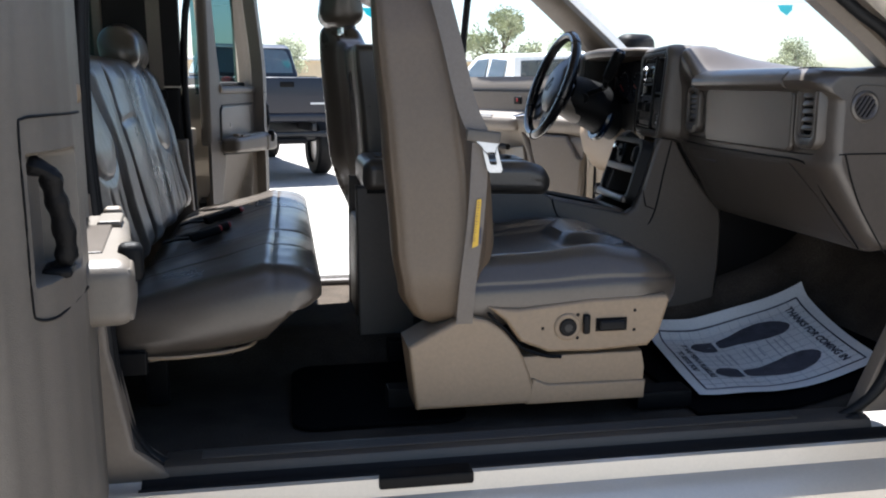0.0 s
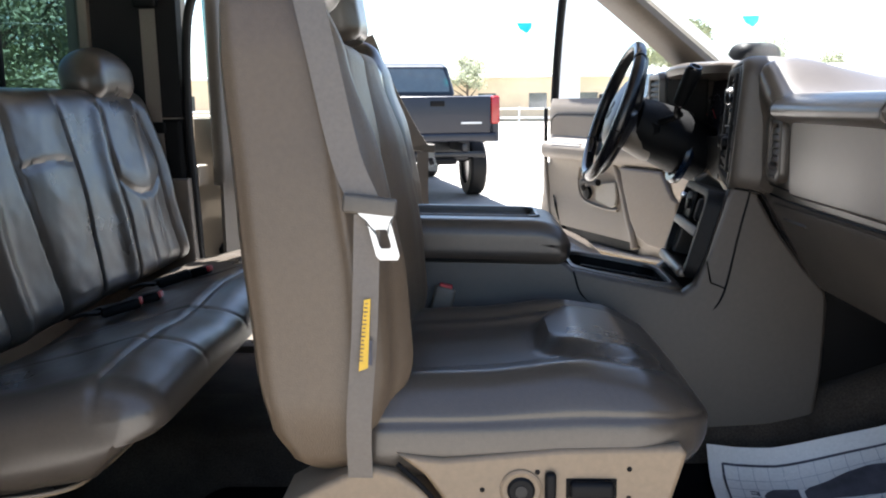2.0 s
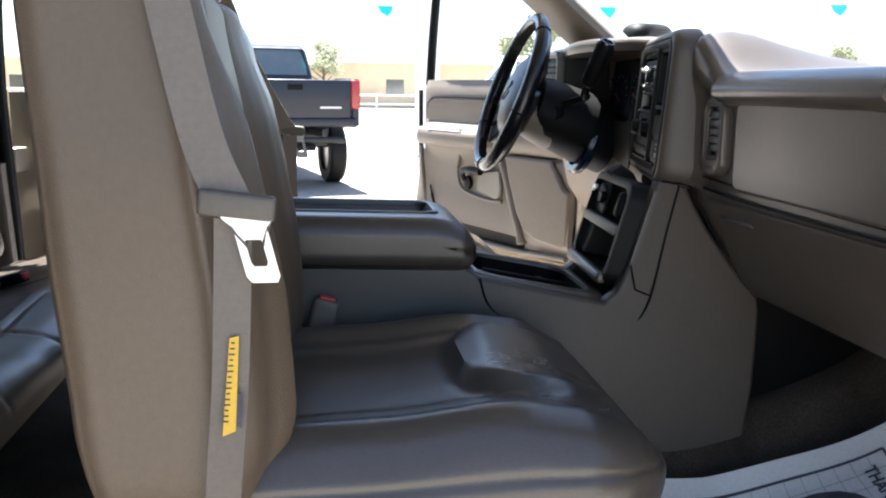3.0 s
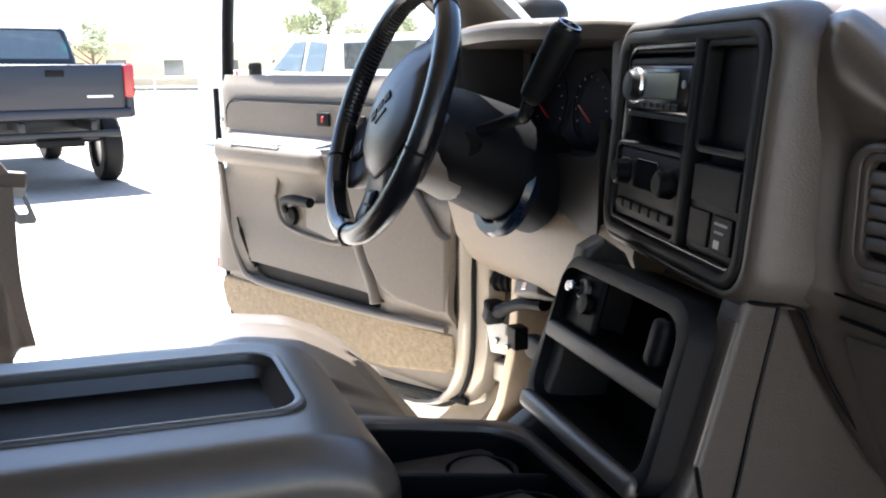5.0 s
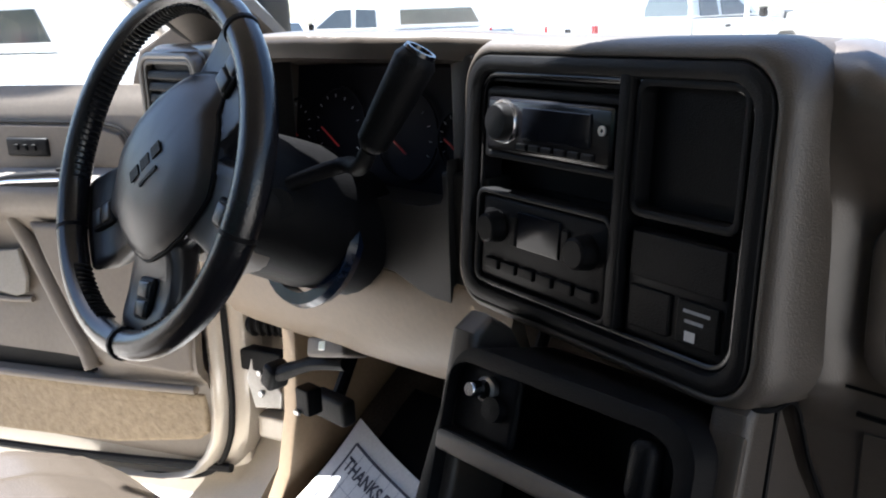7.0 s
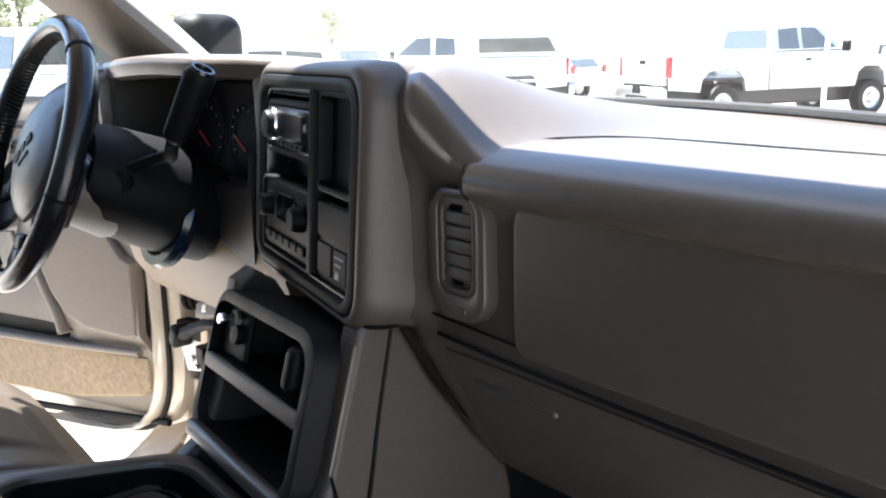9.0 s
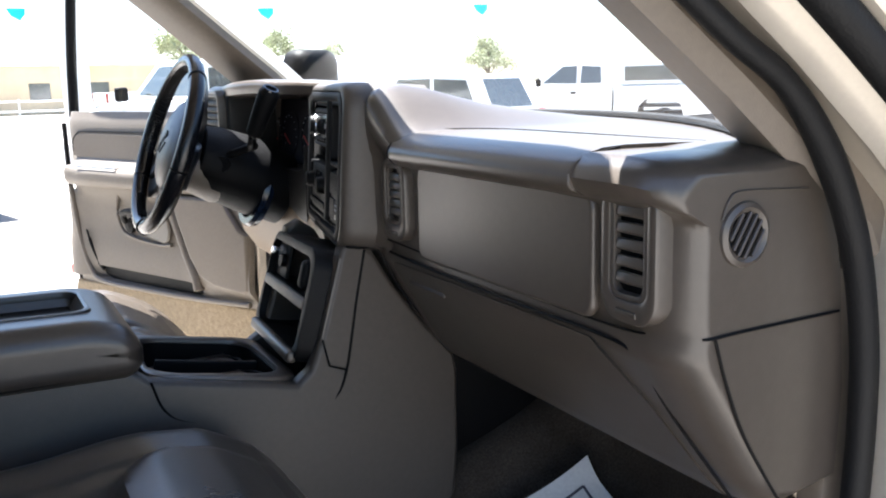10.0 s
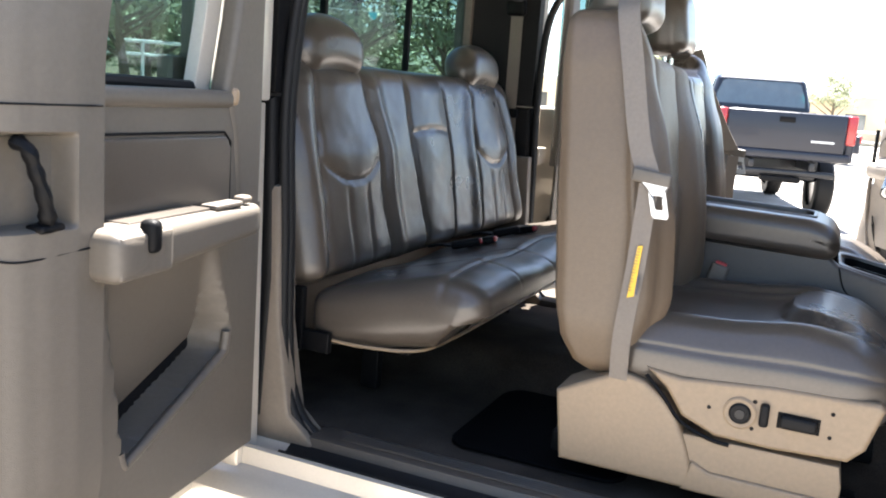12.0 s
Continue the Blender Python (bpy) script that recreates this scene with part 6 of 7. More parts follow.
    part("catch_tab", box(q(0.155, 1.300, 0.060), (0.030, 0.026, 0.014), 0.006, 3, M), TRIM, arm_)
    part("inner_post", prism([(0.0, 1.265), (0.085, 1.265), (0.11, 1.42), (0.14, 1.485), (0.105, 1.62), (0.045, 1.99), (0.0, 1.99), (0.0, 1.5)], q, -0.03, 0.013, 0.014, 3), REARTRIM, door, "grey-beige window post")
    part("window_frame_edge", prism([(0.13, 1.47), (0.18, 1.47), (0.145, 1.62), (0.085, 1.97), (0.035, 1.97), (0.095, 1.62)], q, -0.06, -0.033, 0.004, 2), PAINT, door, "pale painted window frame edge")
    # wide, rounded front post carrying the pull handle in a recess
    slim = column_w / 0.17

    def post_d(s):
        return interp(s, [(0.53, 0.052), (0.58, 0.050), (0.62, 0.043), (0.66, 0.032), (0.70, 0.014), (0.74, -0.006), (0.77, -0.038), (0.79, -0.075)])

    def post_at(s, z, lift=0.0):
        cut_in = 0.036 * win(s - 0.582, 0.005) * win(0.692 - s, 0.005) * win(z - 1.300, 0.005) * win(1.428 - z, 0.005)
        pinch = 0.11 * ease(1.5, 2.0, z)
        tuck = 0.03 * ease(0.95, 0.72, z)
        return q(0.53 + (s - 0.53) * slim - pinch, z, post_d(s) - cut_in - tuck + lift)
    ss = np.concatenate((np.linspace(0.53, 0.57, 4), np.linspace(0.577, 0.592, 6), np.linspace(0.60, 0.68, 9), np.linspace(0.684, 0.698, 6), np.linspace(0.705, 0.79, 12)))
    zs = np.concatenate((np.linspace(0.72, 1.28, 22), np.linspace(1.295, 1.309, 6), np.linspace(1.32, 1.41, 8), np.linspace(1.419, 1.433, 6), np.linspace(1.45, 2.0, 20)))
    col = part("front_post", sheet([[post_at(s, z) for s in ss] for z in zs], 0.05, back=-N), REARTRIM, door, "wide rounded grey-beige post with a handle recess", sharp=50)
    part("post_seam", tube(smooth_path([post_at(s, z, 0.0002) for s, z in ((0.535, 1.268), (0.57, 1.268), (0.66, 1.262), (0.694, 1.268), (0.702, 1.285), (0.702, 1.36), (0.702, 1.45), (0.694, 1.463), (0.66, 1.465), (0.58, 1.465), (0.535, 1.465))], 4), 0.0016, 6), BLACK, col)
    part("pull_handle", tube(smooth_path([q(0.53 + 0.125 * slim, 1.418, 0.012), q(0.53 + 0.122 * slim, 1.408, 0.030), q(0.53 + 0.115 * slim, 1.385, 0.034), q(0.53 + 0.108 * slim, 1.36, 0.038), q(0.53 + 0.100 * slim, 1.33, 0.040), q(0.53 + 0.094 * slim, 1.31, 0.036), q(0.53 + 0.09 * slim, 1.298, 0.024)], 4), [0.0115 + 0.0016 * math.sin(1.5 * k) for k in range(25)], 10, flat=0.85), BLACK, col, "black pull handle")
    part("handle_foot", box(q(0.53 + 0.09 * slim, 1.302, 0.030), (0.045, 0.03, 0.012), 0.005, 3, M), BLACK, col)
    part("edge_seal", tube(smooth_path([q(0.645 + column_w, z, -0.06) for z in (0.72, 1.0, 1.4)] + [q(0.56 + column_w, 1.98, -0.06)]), 0.014, 8), RUBBER, door, "black rubber edge seal")
    part("post_cap", prism([(0.61 + column_w, 0.70), (0.66 + column_w, 0.70), (0.66 + column_w, 1.5), (0.62 + column_w, 2.0), (0.57 + column_w, 2.0), (0.60 + column_w, 1.5)], q, -0.15, -0.07, 0.01), PAINT, door)
    part("header", prism([(0.02, 1.95), (0.62 + column_w, 1.95), (0.60 + column_w, 2.01), (0.03, 2.01)], q, -0.10, 0.01, 0.012), TRIM, door)
    g = part("window_pane", prism([(0.07, 1.46), (0.54, 1.46), (0.50, 1.97), (0.05, 1.97)], q, -0.07, -0.065), TINT, door, "tinted door glass")
    g.visible_shadow = False
    part("window_rubber", tube([q(0.16, 1.494, -0.045), q(0.35, 1.497, -0.045), q(0.54, 1.496, -0.045)], 0.012, 8), RUBBER, door)
    part("ledge_clip", box(q(0.115, 1.482, 0.012), (0.02, 0.02, 0.034), 0.01, 3, M), SHELL, door)
    for z in (0.85, 1.3):
        part("door_hinge", box(q(-0.02, z, -0.07), (0.06, 0.05, 0.07), 0.008, 2, M), PAINT, door)
    return door


rear_door((-0.115, -0.935, 0), (0.13, -1, 0), (1, 0.13, 0), "open rear half door with grey-beige trim and armrest", 0.17)
rear_door((-0.06, 0.94, 0), (0.30, 1, 0), (1, -0.30, 0), "open rear half door with grey trim and tinted glass", 0.13)

# passenger's front door, swung wide ahead of the opening
pdoor = thing("passenger_door", (1.75, -1.4, 0.6), "open pewter front door swung wide", "car door", "doors")
PE, PD_ = Vector((1.74, -0.93, 0)), Vector((0.10, -0.995, 0))
PN_ = Vector((-0.995, -0.10, 0))


def pput(s, z, d):
    return PE + PD_ * s + PN_ * d + Vector((0, 0, z))


part("outer_skin", prism([(0, 0.66), (0.98, 0.64), (1.05, 0.72), (1.07, 1.53), (0, 1.53)], pput, -0.12, -0.07, 0.012, 3), PAINT, pdoor)
part("trim_panel", prism([(0.02, 0.74), (0.96, 0.72), (1.02, 0.80), (1.03, 1.52), (0.02, 1.52)], pput, -0.07, 0.0, 0.02, 3), DOORTRIM, pdoor)
part("armrest", box(pput(0.55, 1.33, 0.03), (0.07, 0.8, 0.06), 0.025, 3), DOORTRIM, pdoor)
for z in (0.88, 1.25):
    part("door_hinge", box((1.73, -0.905, z), (0.06, 0.08, 0.07), 0.008, 2), PAINT, pdoor)

# ---- mats ----
rm = thing("rear_mat", (0.25, -0.45, 0.74), "black carpet mat on the rear floor", "floor mat", "mats")
outline = rounded(0.40, 0.42, 0.05, 6, 0.43, -0.455)
part("mat_sheet", prism(outline, lambda x, y, z: Vector((x, y, floor_z(x, y) + z)), 0.004, 0.014, 0.003, 2), MATBLACK, rm)
fm = thing("front_mat", (1.45, -0.45, 0.76), "black carpet mat in the footwell", "floor mat", "mats")
part("mat_sheet", sheet([[Vector((x, y, floor_z(x, y) + 0.012)) for y in np.linspace(-0.72, -0.20, 14)] for x in np.linspace(1.16, 1.72, 18)], 0.008), MATBLACK, fm)
dm = thing("driver_mat", (1.45, 0.45, 0.76), "black carpet mat under the pedals", "floor mat", "mats")
part("mat_sheet", sheet([[Vector((x, y, floor_z(x, y) + 0.012)) for y in np.linspace(0.22, 0.72, 14)] for x in np.linspace(1.16, 1.72, 18)], 0.008), MATBLACK, dm)

# ---- paper floor mats ----
def paper_mat(name_label, corner, ex, ey, cw, ch, lift, rise=0.0):
    """A printed paper mat over the carpet: corner, two edge ways, size."""
    ex, ey = Vector(ex).normalized(), Vector(ey).normalized()
    pm = thing("paper_mat", (corner[0], corner[1], floor_z(corner[0], corner[1])), name_label, "paper floor mat", "paper mats")

    def on(a, b, up=0.0):
        p = Vector(corner) + ex * a * cw + ey * b * ch
        curl = lift * (0.03 * math.sin(a * 5 + b * 2) ** 2 + 0.05 * max(0, b - 0.8) * 2 + 0.04 * max(0, 0.12 - a) * 4)
        return Vector((p.x, p.y, floor_z(p.x, p.y) + 0.024 + curl + rise * (0.35 * b + 0.65 * a * b) * b + up))

    def stripe(name, pts, w, mat_, up=0.0018):
        rows_ = []
        n = 16
        for k in range(n + 1):
            t = k / n
            (a0, b0), (a1, b1) = pts
            a, b = a0 + (a1 - a0) * t, b0 + (b1 - b0) * t
            d = Vector((a1 - a0, b1 - b0)).normalized()
            rows_.append([on(a - d.y * w / cw, b + d.x * w / ch, up), on(a + d.y * w / cw, b - d.x * w / ch, up)])
        return part(name, sheet(rows_, 0.0004), mat_, pm)
    part("paper_sheet", sheet([[on(a, b) for b in np.linspace(0, 1, 22)] for a in np.linspace(0, 1, 26)], 0.0008), PAPER, pm)
    for p0, p1 in (((0.06, 0.07), (0.94, 0.07)), ((0.06, 0.93), (0.94, 0.93)), ((0.06, 0.07), (0.06, 0.93)), ((0.94, 0.07), (0.94, 0.93))):
        stripe("border_line", (p0, p1), 0.0022, INK)
    for k in range(1, 14):
        a = 0.06 + 0.88 * k / 14
        stripe("grid_line", ((a, 0.07), (a, 0.93)), 0.0005, GREYINK, 0.0012)
    for k in range(1, 12):
        b = 0.07 + 0.86 * k / 12
        stripe("grid_line", ((0.06, b), (0.94, b)), 0.0005, GREYINK, 0.0012)
    for b in (0.30, 0.72):
        turn = 1 if b > 0.5 else -1
        for name, a0, a1, w, shape in (("sole_print", 0.365, 0.80, 0.046, [(0, 0.35), (0.05, 0.52), (0.2, 0.58), (0.45, 0.86), (0.65, 1.0), (0.82, 0.90), (0.93, 0.62), (1, 0.16)]), ("heel_print", 0.20, 0.345, 0.034, [(0, 0.15), (0.12, 0.62), (0.35, 0.95), (0.7, 1.0), (0.95, 0.88), (1, 0.8)])):
            rows_ = []
            for k in range(19):
                t = k / 18
                half, bow = w * interp(t, shape), turn * 0.010 * math.sin(3.0 * t + 0.4) if name == "sole_print" else 0.0
                a = a0 + (a1 - a0) * t
                rows_.append([on(a, b + (c * half + bow) / ch, 0.0017) for c in np.linspace(-1, 1, 7)])
            part(name, sheet(rows_, 0.0004), INK, pm)
    for a, b0, b1 in ((0.30, 0.58, 0.44), (0.34, 0.60, 0.42), (0.38, 0.59, 0.43), (0.47, 0.60, 0.44), (0.51, 0.60, 0.40), (0.55, 0.57, 0.46), (0.62, 0.62, 0.40), (0.66, 0.60, 0.42), (0.70, 0.63, 0.38)):
        stripe("print_bar", ((a, b1), (a, b0)), 0.0018, GREYINK)
    return pm, on


pm, on = paper_mat("white printed paper mat with shoe soles on the passenger floor", (1.20, -0.645, 0), (0.46, -0.03, 0), (0.05, 0.445, 0), 0.465, 0.448, 0.2, 0.05)


def words(text, size, on, a0, b0, cw, ch, mat_, parent):
    """Letters laid on a paper, reading across it from the far side."""
    cu = bpy.data.curves.new("words", "FONT")
    cu.body, cu.size, cu.align_x = text, size, "CENTER"
    cu.offset, cu.space_character = 0.0009, 1.02
    tmp = bpy.data.objects.new("words", cu)
    me = bpy.data.meshes.new_from_object(tmp)
    bpy.data.objects.remove(tmp)
    for v in me.vertices:
        v.co = on(a0 + v.co.y / cw, b0 - v.co.x / ch, 0.0022)
    me.materials.append(mat_)
    ob = new("printed_line", me)
    WORLD[ob] = Matrix.Identity(4)
    ob.parent = parent
    ob.matrix_parent_inverse = WORLD[parent].inverted()


words("THANKS FOR COMING IN", 0.0285, on, 0.845, 0.50, 0.465, 0.448, INK, pm)
words("IT HAS BEEN A PLEASURE", 0.021, on, 0.15, 0.50, 0.465, 0.448, INK, pm)
words("TO SERVE YOU", 0.021, on, 0.088, 0.50, 0.465, 0.448, INK, pm)
pm2, on2 = paper_mat("white printed paper mat with shoe soles on the driver floor", (1.075, 0.375, 0), (1, 0.0, 0), (0.20, 0.98, 0), 0.475, 0.41, 0.3)
words("THANKS FOR COMING IN", 0.0285, on2, 0.86, 0.50, 0.475, 0.41, INK, pm2)


# ---- the lot around ----
CARWHITE = material("white_car_paint", (0.78, 0.78, 0.77), 0.3, vary=0.03, coat=0.6)
CARBLUE = material("dark_blue_grey_paint", (0.011, 0.0135, 0.022), 0.35, 0.0, vary=0.05, coat=0.15, spec=0.3)
CARSILVER = material("silver_car_paint", (0.52, 0.53, 0.54), 0.3, 0.5, vary=0.04, coat=0.6)
CARBLACK = material("black_car_paint", (0.009, 0.010, 0.013), 0.35, vary=0.05, coat=0.15, spec=0.3)
TAIL = material("red_lamp_lens", (0.28, 0.012, 0.012), 0.18, vary=0.1, coat=0.4)
CARGLASS = material("dark_car_glass", (0.06, 0.07, 0.07), 0.06, spec=0.9, vary=0.1, coat=0.8)
TAN = material("tan_stucco", (0.70, 0.57, 0.39), 0.9, vary=0.1, scale=0.8, bump=0.4, bump_scale=40)
POLE = material("white_painted_steel", (0.74, 0.74, 0.73), 0.5, vary=0.06)
TIRE = RUBBER


def placed(at, turn):
    return Matrix.Translation(at) @ Matrix.Rotation(radians(turn), 4, "Z")


def wheel_of(car, M, x, y, r=0.38, w=0.25):
    s = 1 if y > 0 else -1
    c = M @ Vector((x, y, r))
    ax = M.to_3x3() @ Vector((0, s, 0))
    t = part("wheel", lathe([(r * 0.6, -w / 2), (r * 0.93, -w / 2), (r, -w * 0.36), (r, w * 0.36), (r * 0.93, w / 2), (r * 0.6, w / 2)], c, ax, 28), TIRE, car, "black tyre")
    part("wheel_rim", lathe([(0.0001, w * 0.36), (r * 0.2, w * 0.4), (r * 0.3, w * 0.3), (r * 0.55, w * 0.34), (r * 0.62, w * 0.45), (r * 0.62, -w * 0.3), (0.0001, -w * 0.3)], c, ax, 24), STEEL, t)


def pickup(name, label, at, turn, paint, lift=0.0, cap=False, tail=0.0):
    """A pickup truck, nose to local +x, rear axle at x = 0."""
    M = placed(at, turn)
    car = thing(name, at, label, "pickup truck", "parked vehicles")
    L, T = lift, tail

    def put(x, z, y):
        return M @ Vector((x, y, z + L))

    def pb(nm, c, s, bev, mat_, lab=""):
        return part(nm, box(M @ Vector((c[0], c[1], c[2] + L)), s, bev, 3, M.to_3x3()), mat_, car, lab)
    bedside = [(-1.25 - T, 0.66), (-0.55, 0.60), (-0.50, 0.85), (-0.36, 1.0), (0.0, 1.06), (0.36, 1.0), (0.50, 0.85), (0.55, 0.60), (1.10, 0.60), (1.10, 1.34), (-1.25 - T, 1.34)]
    for y in (-0.97, 0.85):
        part("bed_side", prism(bedside, put, y, y + 0.12, 0.03, 3), paint, car)
    pb("bed_floor", (-0.08, 0, 0.85), (2.3, 1.75, 0.06), 0.01, CARBLACK)
    gate = pb("tailgate", (-1.27 - T, 0, 1.05), (0.07, 1.66, 0.56), 0.03, paint, "tailgate with centre handle")
    part("gate_handle", box(M @ Vector((-1.31 - T, 0, 1.22 + L)), (0.02, 0.22, 0.08), 0.012, 3, M.to_3x3()), BLACK, gate)
    part("gate_mark", box(M @ Vector((-1.308 - T, -0.52, 0.93 + L)), (0.008, 0.32, 0.03), 0.003, 1, M.to_3x3()), CARSILVER, gate)
    pb("bed_front", (1.06, 0, 1.08), (0.06, 1.7, 0.5), 0.02, paint)
    if paint is CARBLUE:
        # bumper taken off: a low skirt, bare frame rails and a hitch beam
        pb("under_body", (1.85, 0, 0.50), (4.5, 1.45, 0.42), 0.05, CARBLACK)
        pb("rear_skirt", (-1.27, 0, 0.715), (0.10, 1.84, 0.13), 0.03, paint)
        for s in (-1, 1):
            pb("frame_rail", (-0.80, s * 0.42, 0.56), (1.0, 0.07, 0.12), 0.01, CARBLACK)
        beam = pb("hitch_beam", (-1.25, 0, 0.455), (0.10, 1.50, 0.085), 0.02, CARBLACK, "bare hitch beam")
        part("hitch_receiver", box(M @ Vector((-1.28, 0, 0.36 + L)), (0.22, 0.55, 0.09), 0.02, 2, M.to_3x3()), BLACK, beam)
    else:
        pb("under_body", (1.4, 0, 0.50), (5.4, 1.45, 0.42), 0.05, CARBLACK)
        bump = pb("rear_bumper", (-1.36 - T, 0, 0.59), (0.16, 1.86, 0.27), 0.05, STEEL, "chrome step bumper")
        part("plate", box(M @ Vector((-1.445 - T, 0, 0.67 + L)), (0.01, 0.30, 0.15), 0.004, 1, M.to_3x3()), BLACK, bump)
        part("hitch", box(M @ Vector((-1.30 - T, 0, 0.50 + L)), (0.35, 0.8, 0.10), 0.02, 2, M.to_3x3()), BLACK, car)

    def lean(x, z, y):
        """The cab's upper part narrows towards its roof."""
        return put(x, z, y * (1 - 0.17 * max(0.0, z - 1.38) / 0.56))
    for s in (-1, 1):
        pb("tail_lamp", (-1.25 - T, s * 0.90, 1.12), (0.10, 0.14, 0.42), 0.03, TAIL, "red tail lamp")
    cabp = [(1.14, 0.60), (3.30, 0.60), (3.30, 1.25), (3.25, 1.36), (1.14, 1.36)]
    part("cab_body", prism(cabp, put, -0.96, 0.96, 0.05, 3), paint, car)
    roofp = [(1.16, 1.34), (1.24, 1.86), (1.40, 1.93), (2.35, 1.94), (2.55, 1.90), (3.20, 1.36)]
    part("cab_roof", prism(roofp, lean, -0.86, 0.86, 0.10, 5), paint, car)
    for s in (-1, 1):
        y = s * 0.865
        for quad in ([(1.42, 1.42), (1.44, 1.82), (1.90, 1.86), (1.92, 1.42)], [(2.02, 1.42), (2.02, 1.86), (2.36, 1.85), (2.86, 1.44)]):
            part("side_window", prism(quad, lean, y - 0.012, y + 0.012, 0.004), CARGLASS, car, "dark side window")
        part("door_grip", box(M @ Vector((2.08, s * 0.968, 1.20 + L)), (0.14, 0.02, 0.05), 0.01, 2, M.to_3x3()), BLACK, car)
        part("mirror", pad((0.06, 0.10, 0.11), 0.05, 6, lambda p, n: M @ (Vector((2.92, s * 1.10, 1.46 + L)) + p)), BLACK, car)
    bw = [(-0.74, 1.42), (0.74, 1.42), (0.72, 1.60), (0.64, 1.80), (0.58, 1.83), (-0.58, 1.83), (-0.64, 1.80), (-0.72, 1.60)]
    part("back_window", prism(bw, lambda a, b, c: M @ Vector((1.195 + (b - 1.44) * 0.13 + c, a, b + L)), -0.02, 0.015, 0.003), CARGLASS, car, "dark back window")
    part("windscreen", prism([(-0.68, 1.42), (0.68, 1.42), (0.60, 1.86), (-0.60, 1.86)], lambda a, b, c: M @ Vector((3.13 - (b - 1.42) * 1.15 + c, a, b + L)), -0.01, 0.03, 0.003), CARGLASS, car)
    nose = [(3.28, 0.60), (3.40, 0.60), (3.46, 0.90), (3.62, 1.02), (3.98, 1.02), (4.14, 0.90), (4.20, 0.60), (4.45, 0.60), (4.50, 1.05), (4.42, 1.22), (3.28, 1.33)]
    part("front_body", prism(nose, put, -0.95, 0.95, 0.06, 3), paint, car)
    pb("front_bumper", (4.50, 0, 0.62), (0.16, 1.9, 0.22), 0.05, CHROME)
    if cap:
        part("bed_cap", prism([(-1.15, 1.34), (1.10, 1.34), (1.10, 1.91), (-0.72, 1.89), (-0.90, 1.80)], put, -0.86, 0.86, 0.06, 3), paint, car, "fibreglass bed cap")
        for s in (-1, 1):
            part("cap_window", prism([(-1.0, 1.46), (0.85, 1.46), (0.85, 1.80), (-0.82, 1.80)], put, s * 0.862 - 0.012, s * 0.862 + 0.012, 0.005), CARGLASS, car, "dark cap window")
    for x in (0.0, 3.80):
        for y in (-0.86, 0.86):
            wheel_of(car, M, x, y, 0.38 + L * 0.35, 0.27)
    return car


pickup("pickup_truck", "dark blue-grey pickup with its bumper removed and red tail lamps", (-0.05, 12.5, GROUND), 104, CARBLUE, 0.29)
pickup("pickup_truck", "white extended cab pickup with a bed cap", (4.9, 10.2, GROUND), 108, CARWHITE, 0.08, cap=True, tail=0.55)
pickup("pickup_truck", "silver pickup seen from behind across the lot", (16.9, 10.5, GROUND), -20, CARSILVER, 0.05)
pickup("pickup_truck", "white pickup with a bed cap in the row ahead", (16.2, 15.3, GROUND), 134, CARWHITE, 0.05, cap=True)
pickup("pickup_truck", "white pickup with big black tyres in the distance", (7.5, 40.0, GROUND), 10, CARWHITE, 0.15)


def suv(label, at, turn, paint, low=False):
    """A closed car, nose to local +x."""
    M = placed(at, turn)
    car = thing("parked_car", at, label, "car", "parked vehicles")
    h = -0.30 if low else 0.0

    def put(x, z, y):
        return M @ Vector((x, y, z))
    body_ = [(-2.2, 0.45), (-1.7, 0.42), (-1.62, 0.68), (-1.4, 0.80), (-1.1, 0.80), (-0.88, 0.68), (-0.80, 0.40), (0.95, 0.40), (1.02, 0.68), (1.25, 0.80), (1.55, 0.80), (1.78, 0.68), (1.86, 0.42), (2.25, 0.45), (2.3, 0.80), (2.1, 0.98 + h * 0.3), (1.1, 1.08 + h * 0.3), (-2.15, 1.10 + h * 0.3)]
    part("car_body", prism(body_, put, -0.90, 0.90, 0.06, 3), paint, car)
    part("car_roof", prism([(-2.1, 1.06 + h * 0.3), (-1.75, 1.72 + h), (0.1, 1.75 + h), (0.35, 1.70 + h), (1.15, 1.06 + h * 0.3)], put, -0.76, 0.76, 0.07, 3), paint, car)
    for s in (-1, 1):
        y = s * 0.763
        for quad in ([(-1.78, 1.14 + h * 0.3), (-1.58, 1.62 + h), (-0.80, 1.66 + h), (-0.80, 1.14 + h * 0.3)], [(-0.70, 1.14 + h * 0.3), (-0.70, 1.66 + h), (0.10, 1.66 + h), (0.90, 1.14 + h * 0.3)]):
            part("side_window", prism(quad, put, y - 0.012, y + 0.012, 0.004), CARGLASS, car)
        part("tail_lamp", box(M @ Vector((-2.18, s * 0.78, 0.95)), (0.08, 0.16, 0.24), 0.03, 3, M.to_3x3()), TAIL, car)
    part("windscreen", prism([(-0.64, 0), (0.64, 0), (0.56, 1), (-0.56, 1)], lambda a, b, c: M @ Vector((1.10 - b * 0.72 + c, a, 1.10 + h * 0.3 + b * (0.56 + h * 0.7))), -0.01, 0.03), CARGLASS, car)
    part("back_window", prism([(-0.62, 0), (0.62, 0), (0.56, 1), (-0.56, 1)], lambda a, b, c: M @ Vector((-2.06 + b * 0.28 - c, a, 1.12 + h * 0.3 + b * (0.52 + h * 0.7))), -0.01, 0.02), CARGLASS, car)
    for x in (-1.25, 1.40):
        for y in (-0.80, 0.80):
            wheel_of(car, M, x, y, 0.35, 0.22)
    return car


suv("dark blue estate car parked far off", (-0.4, 33.5, GROUND), 178, CARBLUE)
